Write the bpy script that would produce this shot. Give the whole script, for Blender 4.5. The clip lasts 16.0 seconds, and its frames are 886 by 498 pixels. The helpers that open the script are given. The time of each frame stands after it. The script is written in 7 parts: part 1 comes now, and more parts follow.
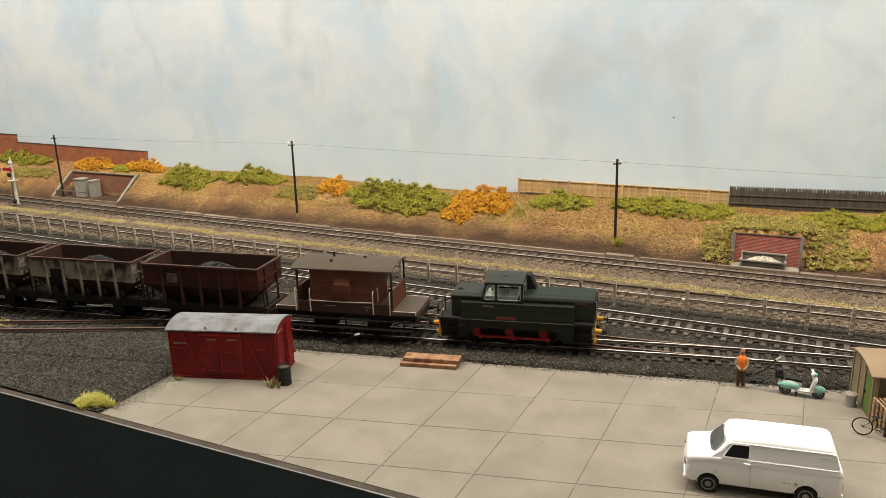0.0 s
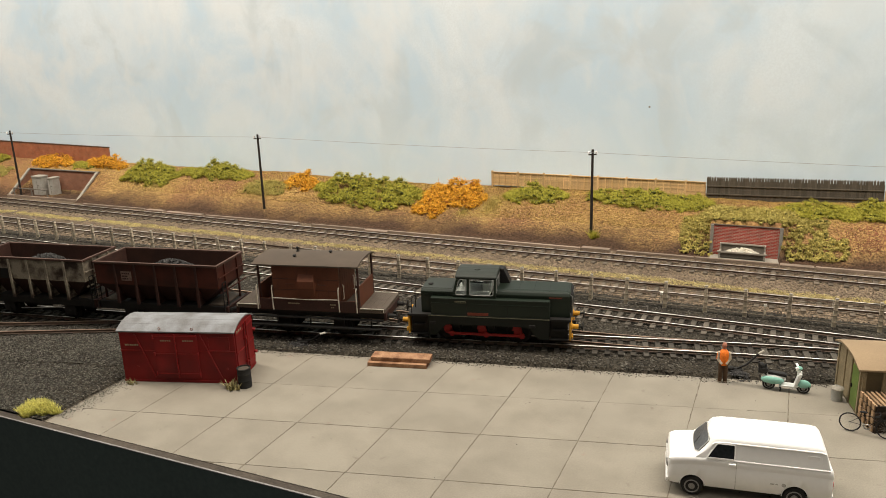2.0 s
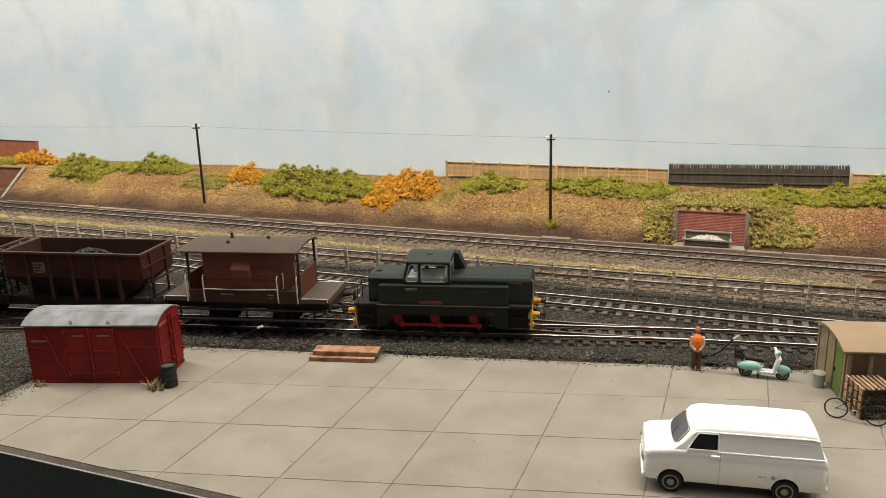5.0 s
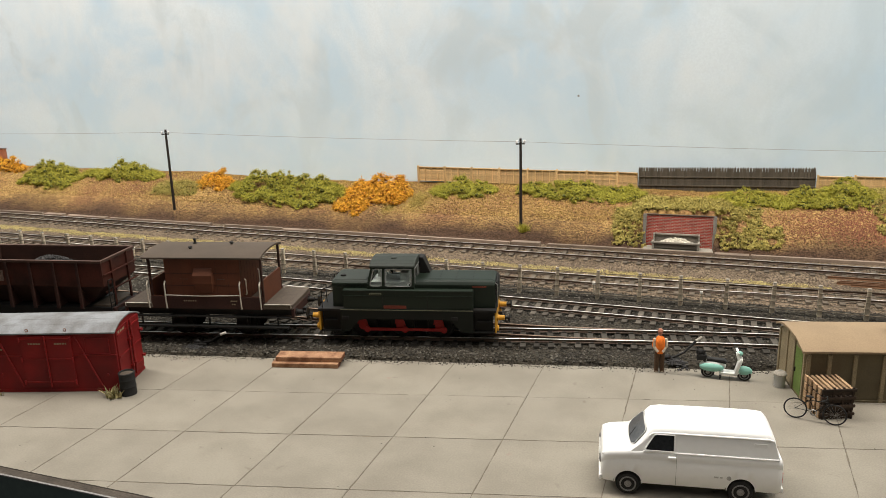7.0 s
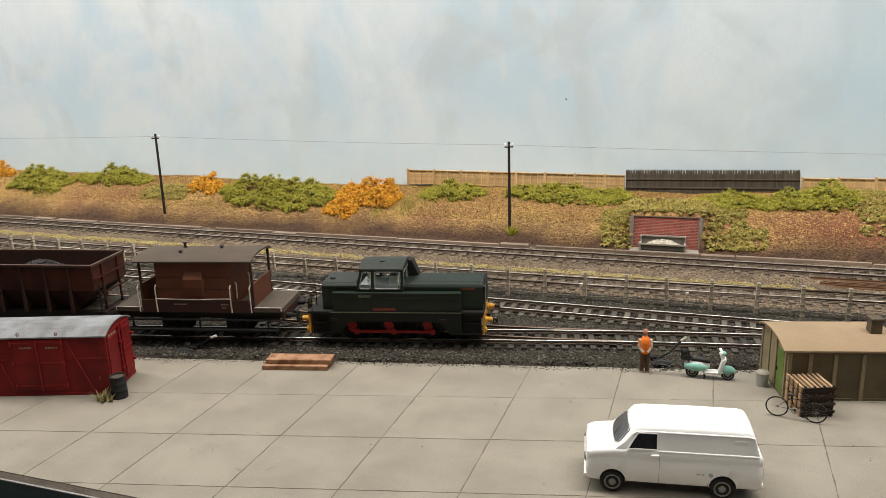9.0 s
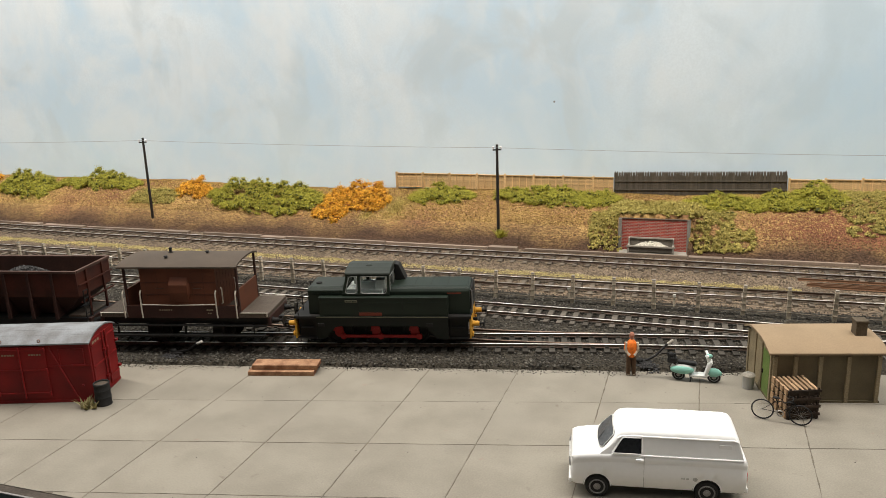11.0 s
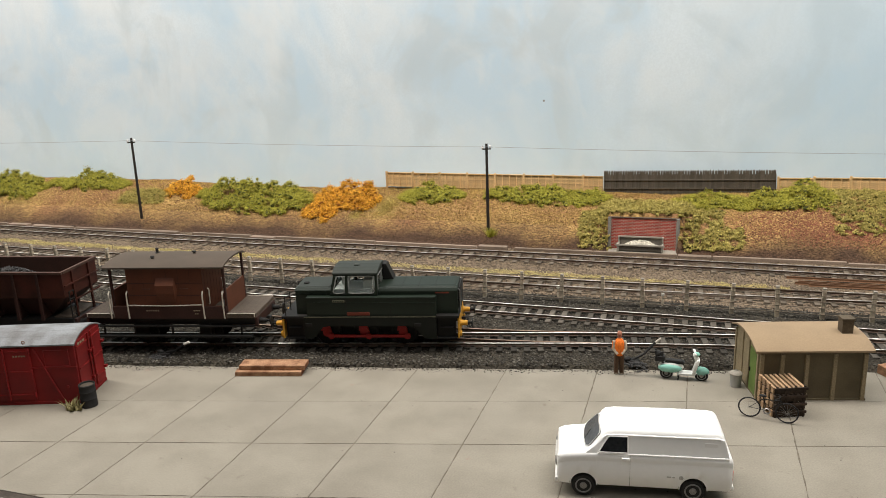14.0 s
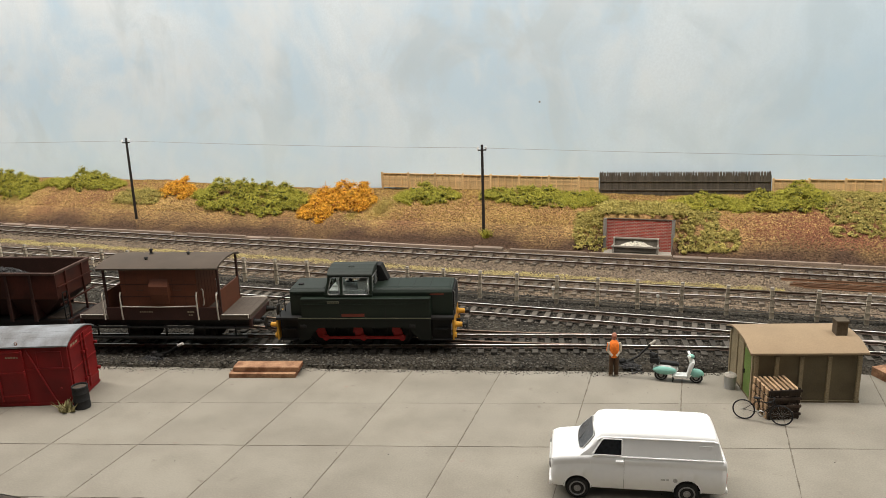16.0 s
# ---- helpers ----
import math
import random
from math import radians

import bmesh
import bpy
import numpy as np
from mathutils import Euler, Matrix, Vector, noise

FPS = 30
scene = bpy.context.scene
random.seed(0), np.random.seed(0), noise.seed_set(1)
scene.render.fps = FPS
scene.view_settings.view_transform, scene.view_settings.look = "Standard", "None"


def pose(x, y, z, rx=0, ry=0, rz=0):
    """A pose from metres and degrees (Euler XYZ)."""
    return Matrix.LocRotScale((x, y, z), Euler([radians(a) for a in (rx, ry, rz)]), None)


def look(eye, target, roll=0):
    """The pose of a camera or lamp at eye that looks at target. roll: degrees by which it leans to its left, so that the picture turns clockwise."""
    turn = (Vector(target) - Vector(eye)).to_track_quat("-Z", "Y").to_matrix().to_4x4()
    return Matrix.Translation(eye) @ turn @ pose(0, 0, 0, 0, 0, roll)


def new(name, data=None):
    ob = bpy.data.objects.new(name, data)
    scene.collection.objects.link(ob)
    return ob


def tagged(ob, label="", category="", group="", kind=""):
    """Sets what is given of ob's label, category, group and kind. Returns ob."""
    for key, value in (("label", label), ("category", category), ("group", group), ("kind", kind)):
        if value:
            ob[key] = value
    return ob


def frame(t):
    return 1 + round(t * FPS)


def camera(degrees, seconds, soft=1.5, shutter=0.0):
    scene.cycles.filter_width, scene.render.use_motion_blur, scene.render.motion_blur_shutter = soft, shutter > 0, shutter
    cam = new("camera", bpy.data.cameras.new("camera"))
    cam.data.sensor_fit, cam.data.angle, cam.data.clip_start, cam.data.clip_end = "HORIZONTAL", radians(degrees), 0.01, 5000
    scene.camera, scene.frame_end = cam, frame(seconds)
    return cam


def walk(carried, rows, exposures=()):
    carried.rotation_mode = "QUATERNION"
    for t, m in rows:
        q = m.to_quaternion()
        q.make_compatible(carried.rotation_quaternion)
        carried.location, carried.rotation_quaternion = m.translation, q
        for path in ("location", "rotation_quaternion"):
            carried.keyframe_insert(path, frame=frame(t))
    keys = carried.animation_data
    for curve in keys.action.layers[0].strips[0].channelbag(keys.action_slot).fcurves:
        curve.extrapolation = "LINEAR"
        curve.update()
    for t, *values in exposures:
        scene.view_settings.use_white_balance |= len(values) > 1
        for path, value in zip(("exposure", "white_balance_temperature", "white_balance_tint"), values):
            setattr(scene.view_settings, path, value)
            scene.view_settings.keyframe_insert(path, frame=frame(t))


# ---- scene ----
# A 4 mm to the foot model railway at its true size. Lengths below are in millimetres, turned into metres by MM.
MM = 0.001
cam = camera(60.2, 16.0, soft=0.5)
# seconds, eye x, y, z (mm), yaw, pitch, roll (degrees)
ROWS = [
    (0.0, -5.68, 6.02, 196.65, 26.712, -15.859, -1.921),
    (0.5, -4.86, 7.26, 197.78, 26.476, -15.879, -1.935),
    (1.0, -5.20, 10.72, 195.79, 26.093, -15.904, -2.001),
    (1.5, -5.93, 18.86, 193.64, 25.532, -15.956, -2.026),
    (2.0, -10.51, 26.71, 187.32, 24.942, -16.036, -2.025),
    (2.5, -17.19, 30.27, 180.55, 24.367, -16.141, -1.990),
    (3.0, -22.39, 41.57, 170.46, 23.792, -16.203, -1.908),
    (3.5, -22.01, 50.35, 166.24, 23.259, -16.113, -1.873),
    (4.0, -22.82, 55.31, 164.08, 22.694, -15.892, -1.835),
    (6.5, -14.32, 60.89, 161.25, 20.424, -15.038, -1.724),
    (7.0, -11.99, 63.47, 160.09, 20.248, -14.988, -1.809),
    (7.5, -10.56, 64.43, 159.37, 20.078, -14.944, -1.855),
    (8.0, -10.87, 61.32, 159.67, 19.903, -14.918, -1.889),
    (8.5, -10.01, 61.09, 160.74, 19.751, -14.886, -1.888),
    (9.0, -8.75, 59.76, 161.66, 19.588, -14.853, -1.905),
    (11.5, -5.23, 62.50, 162.51, 18.943, -14.748, -2.138),
    (12.0, -4.86, 62.23, 162.01, 18.853, -14.770, -2.181),
    (12.5, -4.72, 62.76, 161.47, 18.787, -14.775, -2.207),
    (13.0, -4.29, 62.64, 161.91, 18.745, -14.774, -2.242),
    (13.5, -2.97, 63.60, 161.60, 18.637, -14.772, -2.213),
    (14.0, -3.05, 64.02, 161.90, 18.547, -14.782, -2.163),
    (14.5, -2.93, 64.47, 162.20, 18.469, -14.763, -2.083),
    (15.0, -2.85, 64.05, 161.90, 18.416, -14.780, -2.051),
    (15.5, -3.20, 63.59, 162.53, 18.325, -14.778, -2.018),
    (16.0, -2.51, 65.08, 162.30, 18.265, -14.771, -2.005),
]
walk(cam, [(t, Matrix.Translation((x * MM, y * MM, z * MM)) @ pose(0, 0, 0, 0, 0, yaw) @ pose(0, 0, 0, 90 + pitch) @ pose(0, 0, 0, 0, 0, roll)) for t, x, y, z, yaw, pitch, roll in ROWS],
     exposures=[(0.0, 0.0, 6750, 10), (3.0, 0.0, 6680, 10), (6.5, 0.0, 6380, 10), (11.0, -0.03, 6250, 10), (16.0, -0.03, 6190, 10)])

# ---- light: an exhibition hall, the layout's own lamp above it; both lamps added unseen ----
world = bpy.data.worlds.new("hall")
scene.world = world
world.use_nodes = True
world.node_tree.nodes["Background"].inputs[0].default_value = (1.0, 0.95, 0.88, 1)
world.node_tree.nodes["Background"].inputs[1].default_value = 0.11


def area_lamp(name, eye, target, sx, sy, watts, colour):
    data = bpy.data.lights.new(name, "AREA")
    data.shape, data.size, data.size_y, data.energy, data.color = "RECTANGLE", sx, sy, watts, colour
    ob = new(name, data)
    ob.matrix_world = look(eye, target)
    return ob


area_lamp("layout_lamp", (-0.35, 0.42, 0.82), (-0.35, 0.55, 0.0), 2.4, 0.12, 23.0, (1.0, 0.93, 0.83))
area_lamp("hall_lamp", (-0.3, -0.6, 2.4), (-0.3, 0.4, 0.0), 3.0, 2.0, 26.0, (1.0, 0.96, 0.90))


# ---- materials ----
def mat(name, col, col2=None, rough=0.6, metal=0.0, grain=0.8, stain=14.0, amount=0.5, speckle=0.25, bump=0.3, depth=0.15, vary=0.0, island=False, gloss=0.25, ramp=(0.38, 0.66)):
    """A painted, worn or loose surface: stains and grain of the given sizes (mm) between two colours, with fine relief of the given depth (mm)."""
    m = bpy.data.materials.new(name)
    m.use_nodes = True
    nt = m.node_tree
    n, link = nt.nodes, nt.links.new
    b = n["Principled BSDF"]
    col2 = col2 or tuple(c * 0.6 for c in col)
    co = n.new("ShaderNodeTexCoord")
    big, small = n.new("ShaderNodeTexNoise"), n.new("ShaderNodeTexNoise")
    big.inputs["Scale"].default_value, big.inputs["Detail"].default_value = 1000 / stain, 5
    small.inputs["Scale"].default_value, small.inputs["Detail"].default_value = 1000 / grain, 3
    link(co.outputs["Object"], big.inputs["Vector"])
    link(co.outputs["Object"], small.inputs["Vector"])
    r = n.new("ShaderNodeMapRange")
    r.inputs["From Min"].default_value, r.inputs["From Max"].default_value, r.inputs["To Max"].default_value = ramp[0], ramp[1], amount
    link(big.outputs["Fac"], r.inputs["Value"])
    mix = n.new("ShaderNodeMix")
    mix.data_type = "RGBA"
    mix.inputs["A"].default_value, mix.inputs["B"].default_value = (*col, 1), (*col2, 1)
    link(r.outputs["Result"], mix.inputs["Factor"])
    g = n.new("ShaderNodeMapRange")
    g.inputs["From Min"].default_value, g.inputs["From Max"].default_value = 0.3, 0.7
    g.inputs["To Min"].default_value, g.inputs["To Max"].default_value = 1 - speckle, 1 + speckle
    link(small.outputs["Fac"], g.inputs["Value"])
    val = g.outputs["Result"]
    if vary:
        src = n.new("ShaderNodeNewGeometry").outputs["Random Per Island"] if island else n.new("ShaderNodeObjectInfo").outputs["Random"]
        v = n.new("ShaderNodeMapRange")
        v.inputs["To Min"].default_value, v.inputs["To Max"].default_value = 1 - vary, 1 + vary
        link(src, v.inputs["Value"])
        mu = n.new("ShaderNodeMath")
        mu.operation = "MULTIPLY"
        link(val, mu.inputs[0])
        link(v.outputs["Result"], mu.inputs[1])
        val = mu.outputs[0]
    hsv = n.new("ShaderNodeHueSaturation")
    link(val, hsv.inputs["Value"])
    link(mix.outputs["Result"], hsv.inputs["Color"])
    link(hsv.outputs["Color"], b.inputs["Base Color"])
    b.inputs["Roughness"].default_value, b.inputs["Metallic"].default_value = rough, metal
    b.inputs["Specular IOR Level"].default_value = gloss
    if bump:
        bu = n.new("ShaderNodeBump")
        bu.inputs["Strength"].default_value, bu.inputs["Distance"].default_value = bump, depth * MM
        link(small.outputs["Fac"], bu.inputs["Height"])
        link(bu.outputs["Normal"], b.inputs["Normal"])
    return m


def glass(name, tint=(0.9, 0.95, 0.95), rough=0.03):
    m = bpy.data.materials.new(name)
    m.use_nodes = True
    b = m.node_tree.nodes["Principled BSDF"]
    b.inputs["Base Color"].default_value = (*tint, 1)
    b.inputs["Transmission Weight"].default_value = 1.0
    b.inputs["Roughness"].default_value, b.inputs["IOR"].default_value = rough, 1.3
    return m


# ---- mesh helpers (millimetres) ----
def box(bm, x0, x1, y0, y1, z0, z1, bevel=0.0):
    vs = [bm.verts.new((x, y, z)) for x in (x0, x1) for y in (y0, y1) for z in (z0, z1)]
    fs = [bm.faces.new([vs[i] for i in f]) for f in ((0, 1, 3, 2), (4, 6, 7, 5), (0, 4, 5, 1), (2, 3, 7, 6), (0, 2, 6, 4), (1, 5, 7, 3))]
    if bevel:
        es = list({e for f in fs for e in f.edges})
        bmesh.ops.bevel(bm, geom=es, offset=bevel, segments=2, affect="EDGES", profile=0.6)
    return bm


def prism(bm, profile, a, b, axis="y", bevel=0.0):
    """Extrudes a closed profile of (u, v) from a to b: along y it lies in (x, z), along x in (y, z), along z in (x, y)."""
    put = {"y": lambda u, v, w: (u, w, v), "x": lambda u, v, w: (w, u, v), "z": lambda u, v, w: (u, v, w)}[axis]
    lo = [bm.verts.new(put(u, v, a)) for u, v in profile]
    hi = [bm.verts.new(put(u, v, b)) for u, v in profile]
    k = len(profile)
    fs = [bm.faces.new(lo), bm.faces.new(hi[::-1])]
    fs += [bm.faces.new((lo[i], hi[i], hi[(i + 1) % k], lo[(i + 1) % k])) for i in range(k)]
    bmesh.ops.recalc_face_normals(bm, faces=fs)
    if bevel:
        bmesh.ops.bevel(bm, geom=list({e for f in fs for e in f.edges}), offset=bevel, segments=2, affect="EDGES", profile=0.6)
    return bm


def hexa(bm, low, high):
    """A block between two quads of four points each."""
    lo, hi = [bm.verts.new(p) for p in low], [bm.verts.new(p) for p in high]
    fs = [bm.faces.new(lo[::-1]), bm.faces.new(hi)] + [bm.faces.new((lo[i], lo[(i + 1) % 4], hi[(i + 1) % 4], hi[i])) for i in range(4)]
    bmesh.ops.recalc_face_normals(bm, faces=fs)
    return bm


def rod(bm, p, q, r, seg=8, r2=None):
    p, q = Vector(p), Vector(q)
    d = (q - p).normalized()
    u = d.orthogonal().normalized()
    v = d.cross(u)
    r2 = r if r2 is None else r2
    rings = [[bm.verts.new(c + rr * (math.cos(2 * math.pi * i / seg) * u + math.sin(2 * math.pi * i / seg) * v)) for i in range(seg)] for c, rr in ((p, r), (q, r2))]
    for i in range(seg):
        bm.faces.new((rings[0][i], rings[0][(i + 1) % seg], rings[1][(i + 1) % seg], rings[1][i]))
    bm.faces.new(rings[0][::-1])
    bm.faces.new(rings[1])
    return bm


def tube(bm, pts, r, seg=6):
    """One continuous round bar along a polyline; it closes on itself where the ends meet."""
    p = [Vector(q) for q in pts]
    loop = len(p) > 3 and (p[0] - p[-1]).length < 1e-6
    if loop:
        p = p[:-1]
    n, rings, u = len(p), [], None
    for i, c in enumerate(p):
        a = p[i] - p[i - 1] if i or loop else p[1] - p[0]
        b = p[(i + 1) % n] - p[i] if i < n - 1 or loop else a
        d = a.normalized() + b.normalized()
        d = d.normalized() if d.length > 1e-6 else b.normalized()
        u = d.orthogonal() if u is None else u - u.dot(d) * d
        u = u.normalized() if u.length > 1e-6 else d.orthogonal().normalized()
        v = d.cross(u)
        rings.append([bm.verts.new(c + r * (math.cos(2 * math.pi * k / seg) * u + math.sin(2 * math.pi * k / seg) * v)) for k in range(seg)])
    for a, b in zip(rings, rings[1:] + rings[:1] if loop else rings[1:]):
        for k in range(seg):
            bm.faces.new((a[k], a[(k + 1) % seg], b[(k + 1) % seg], b[k]))
    if not loop:
        bm.faces.new(rings[0][::-1])
        bm.faces.new(rings[-1])
    return bm


def lathe(bm, profile, seg=16, centre=(0, 0, 0), axis="z"):
    """Turns a profile of (radius, height) round an axis through centre."""
    c = Vector(centre)
    put = {"z": lambda x, y, h: Vector((x, y, h)), "y": lambda x, y, h: Vector((x, h, y)), "x": lambda x, y, h: Vector((h, x, y))}[axis]
    rings = []
    for r, h in profile:
        rings.append([bm.verts.new(c + put(r * math.cos(2 * math.pi * i / seg), r * math.sin(2 * math.pi * i / seg), h)) for i in range(seg)])
    fs = []
    for a, b in zip(rings[:-1], rings[1:]):
        fs += [bm.faces.new((a[i], a[(i + 1) % seg], b[(i + 1) % seg], b[i])) for i in range(seg)]
    fs += [bm.faces.new(rings[0][::-1]), bm.faces.new(rings[-1])]
    bmesh.ops.recalc_face_normals(bm, faces=fs)
    return bm


def ring(bm, centre, big, small, axis="y", seg=24, sub=6, part_of=1.0):
    c = Vector(centre)
    rows = []
    full = part_of >= 1.0
    for i in range(seg if full else seg + 1):
        a = 2 * math.pi * part_of * i / seg
        row = []
        for j in range(sub):
            b = 2 * math.pi * j / sub
            r, h = big + small * math.cos(b), small * math.sin(b)
            p = (r * math.cos(a), h, r * math.sin(a)) if axis == "y" else (r * math.cos(a), r * math.sin(a), h) if axis == "z" else (h, r * math.cos(a), r * math.sin(a))
            row.append(bm.verts.new(c + Vector(p)))
        rows.append(row)
    n = len(rows)
    for i in range(n if full else n - 1):
        for j in range(sub):
            bm.faces.new((rows[i][j], rows[(i + 1) % n][j], rows[(i + 1) % n][(j + 1) % sub], rows[i][(j + 1) % sub]))
    return bm


def ball(bm, centre, rx, ry, rz, seg=12, rows=8):
    c = Vector(centre)
    prof = [(max(math.sin(math.pi * i / rows), 0.01), -math.cos(math.pi * i / rows)) for i in range(rows + 1)]
    rings = [[bm.verts.new(c + Vector((rx * r * math.cos(2 * math.pi * k / seg), ry * r * math.sin(2 * math.pi * k / seg), rz * h))) for k in range(seg)] for r, h in prof]
    for a, b in zip(rings[:-1], rings[1:]):
        for k in range(seg):
            bm.faces.new((a[k], a[(k + 1) % seg], b[(k + 1) % seg], b[k]))
    bm.faces.new(rings[0][::-1])
    bm.faces.new(rings[-1])
    return bm


def mesh_of(name, bm, material, smooth=False):
    bmesh.ops.recalc_face_normals(bm, faces=bm.faces)
    bmesh.ops.scale(bm, vec=(MM, MM, MM), verts=bm.verts)
    me = bpy.data.meshes.new(name)
    bm.to_mesh(me)
    bm.free()
    me.materials.append(material)
    if smooth:
        me.shade_smooth()
        me.set_sharp_from_angle(angle=radians(40))
    return me


def raw(name, verts, faces, material, smooth=False):
    """A mesh object from arrays in millimetres."""
    me = bpy.data.meshes.new(name)
    me.from_pydata((np.asarray(verts, float) * MM).tolist(), [], faces if isinstance(faces, list) else faces.tolist())
    me.materials.append(material)
    if smooth:
        me.shade_smooth()
    return new(name, me)


def part(name, bm, material, parent=None, label="", smooth=False, at=None):
    ob = new(name, mesh_of(name, bm, material, smooth))
    ob.parent = parent
    if at is not None:
        ob.matrix_basis = at
    if label:
        ob["label"] = label
    return ob


def place(x, y, z, turn=0):
    return pose(x * MM, y * MM, z * MM, 0, 0, turn)


def thing(name, x, y, z, turn, label, category, group="", kind=""):
    ob = new(name)
    ob.empty_display_size = 0.005
    ob.matrix_basis = place(x, y, z, turn)
    return tagged(ob, label, category, group, kind)


def B():
    return bmesh.new()


M_BALLAST = mat("ballast", (0.042, 0.036, 0.027), (0.019, 0.016, 0.0125), 0.95, grain=1.3, stain=26, amount=0.8, speckle=0.95, bump=1.0, depth=0.9, gloss=0.12)
M_BALLAST_BROWN = mat("brown_ballast", (0.19, 0.143, 0.099), (0.09, 0.067, 0.048), 0.95, grain=1.3, stain=30, amount=0.8, speckle=0.9, bump=1.0, depth=0.9, gloss=0.12)
M_JOINT = mat("joint_filler", (0.15, 0.127, 0.096), (0.085, 0.071, 0.054), 0.9, grain=1.0, stain=9)
M_RAIL_SIDE = mat("rusty_rail", (0.11, 0.075, 0.055), (0.07, 0.05, 0.04), 0.65, metal=0.3, grain=0.7, stain=8)
M_RAIL_TOP = mat("polished_rail_head", (0.67, 0.62, 0.57), (0.36, 0.295, 0.25), 0.36, metal=1.0, grain=0.7, stain=22, speckle=0.1, bump=0)
M_SLEEPER = mat("weathered_sleeper", (0.112, 0.096, 0.077), (0.054, 0.046, 0.037), 0.95, grain=0.6, stain=6, vary=0.3)
M_SLEEPER_MAIN = mat("dusty_brown_sleeper", (0.155, 0.126, 0.095), (0.078, 0.062, 0.047), 0.95, grain=0.6, stain=6, vary=0.25)


def sky_paint():
    """Hand-painted sky: pale ground with blue, cream and grey clouds rubbed in, and a few specks."""
    m = mat("painted_sky", (0.70, 0.755, 0.785), (0.655, 0.735, 0.78), 0.9, grain=1.7, stain=400, speckle=0.035, bump=0.25, depth=0.1, gloss=0.1)
    n, link = m.node_tree.nodes, m.node_tree.links.new
    b, co = n["Principled BSDF"], n.new("ShaderNodeTexCoord")
    last = b.inputs["Base Color"].links[0].from_socket
    for size, off, lo, hi, amount, colour, tall in ((170, 3.1, 0.34, 0.58, 0.85, (0.51, 0.645, 0.75), 1.0), (120, 8.7, 0.48, 0.70, 0.60, (0.735, 0.765, 0.77), 0.9), (75, 14.2, 0.50, 0.70, 0.60, (0.52, 0.575, 0.595), 0.85), (45, 21.5, 0.46, 0.70, 0.45, (0.715, 0.745, 0.75), 0.9), (20, 30.5, 0.46, 0.72, 0.22, (0.60, 0.64, 0.66), 0.8)):
        mp, ns, mr, mx = n.new("ShaderNodeMapping"), n.new("ShaderNodeTexNoise"), n.new("ShaderNodeMapRange"), n.new("ShaderNodeMix")
        mp.inputs["Location"].default_value, mp.inputs["Scale"].default_value = (off, off, off), (1, 1, tall)
        link(co.outputs["Object"], mp.inputs["Vector"])
        link(mp.outputs["Vector"], ns.inputs["Vector"])
        ns.inputs["Scale"].default_value, ns.inputs["Detail"].default_value, ns.inputs["Roughness"].default_value = 1000 / size, 4, 0.55
        ns.inputs["Distortion"].default_value = 0.7
        mr.interpolation_type = "SMOOTHSTEP"
        mr.inputs["From Min"].default_value, mr.inputs["From Max"].default_value, mr.inputs["To Max"].default_value = lo, hi, amount
        link(ns.outputs["Fac"], mr.inputs["Value"])
        mx.data_type = "RGBA"
        mx.inputs["B"].default_value = (*colour, 1)
        link(mr.outputs["Result"], mx.inputs["Factor"])
        link(last, mx.inputs["A"])
        last = mx.outputs["Result"]
    # the colour turns paler blue-white towards the horizon
    sp, hz, hx = n.new("ShaderNodeSeparateXYZ"), n.new("ShaderNodeMapRange"), n.new("ShaderNodeMix")
    link(co.outputs["Object"], sp.inputs["Vector"])
    hz.interpolation_type = "SMOOTHSTEP"
    hz.inputs["From Min"].default_value, hz.inputs["From Max"].default_value, hz.inputs["To Max"].default_value = 0.155, 0.035, 0.5
    link(sp.outputs["Z"], hz.inputs["Value"])
    # deeper blue towards the east end
    ex, eb = n.new("ShaderNodeMapRange"), n.new("ShaderNodeMix")
    ex.interpolation_type = "SMOOTHSTEP"
    ex.inputs["From Min"].default_value, ex.inputs["From Max"].default_value, ex.inputs["To Max"].default_value = -0.12, 0.22, 0.6
    link(sp.outputs["X"], ex.inputs["Value"])
    eb.data_type = "RGBA"
    eb.inputs["B"].default_value = (0.50, 0.655, 0.76, 1)
    link(ex.outputs["Result"], eb.inputs["Factor"])
    link(last, eb.inputs["A"])
    last = eb.outputs["Result"]
    fade, both = n.new("ShaderNodeMapRange"), n.new("ShaderNodeMath")
    fade.inputs["From Min"].default_value, fade.inputs["From Max"].default_value, fade.inputs["To Min"].default_value, fade.inputs["To Max"].default_value = -0.15, 0.2, 1.0, 0.35
    link(sp.outputs["X"], fade.inputs["Value"])
    both.operation = "MULTIPLY"
    link(hz.outputs["Result"], both.inputs[0])
    link(fade.outputs["Result"], both.inputs[1])
    hx.data_type = "RGBA"
    hx.inputs["B"].default_value = (0.72, 0.85, 0.915, 1)
    link(both.outputs[0], hx.inputs["Factor"])
    link(last, hx.inputs["A"])
    last = hx.outputs["Result"]
    vo, mr, mx = n.new("ShaderNodeTexVoronoi"), n.new("ShaderNodeMapRange"), n.new("ShaderNodeMix")
    vo.inputs["Scale"].default_value = 14
    link(co.outputs["Object"], vo.inputs["Vector"])
    mr.inputs["From Min"].default_value, mr.inputs["From Max"].default_value = 0.022, 0.014
    link(vo.outputs["Distance"], mr.inputs["Value"])
    mx.data_type = "RGBA"
    mx.inputs["B"].default_value = (0.2, 0.19, 0.17, 1)
    link(mr.outputs["Result"], mx.inputs["Factor"])
    link(last, mx.inputs["A"])
    link(mx.outputs["Result"], b.inputs["Base Color"])
    return m


M_SKYBOARD = sky_paint()


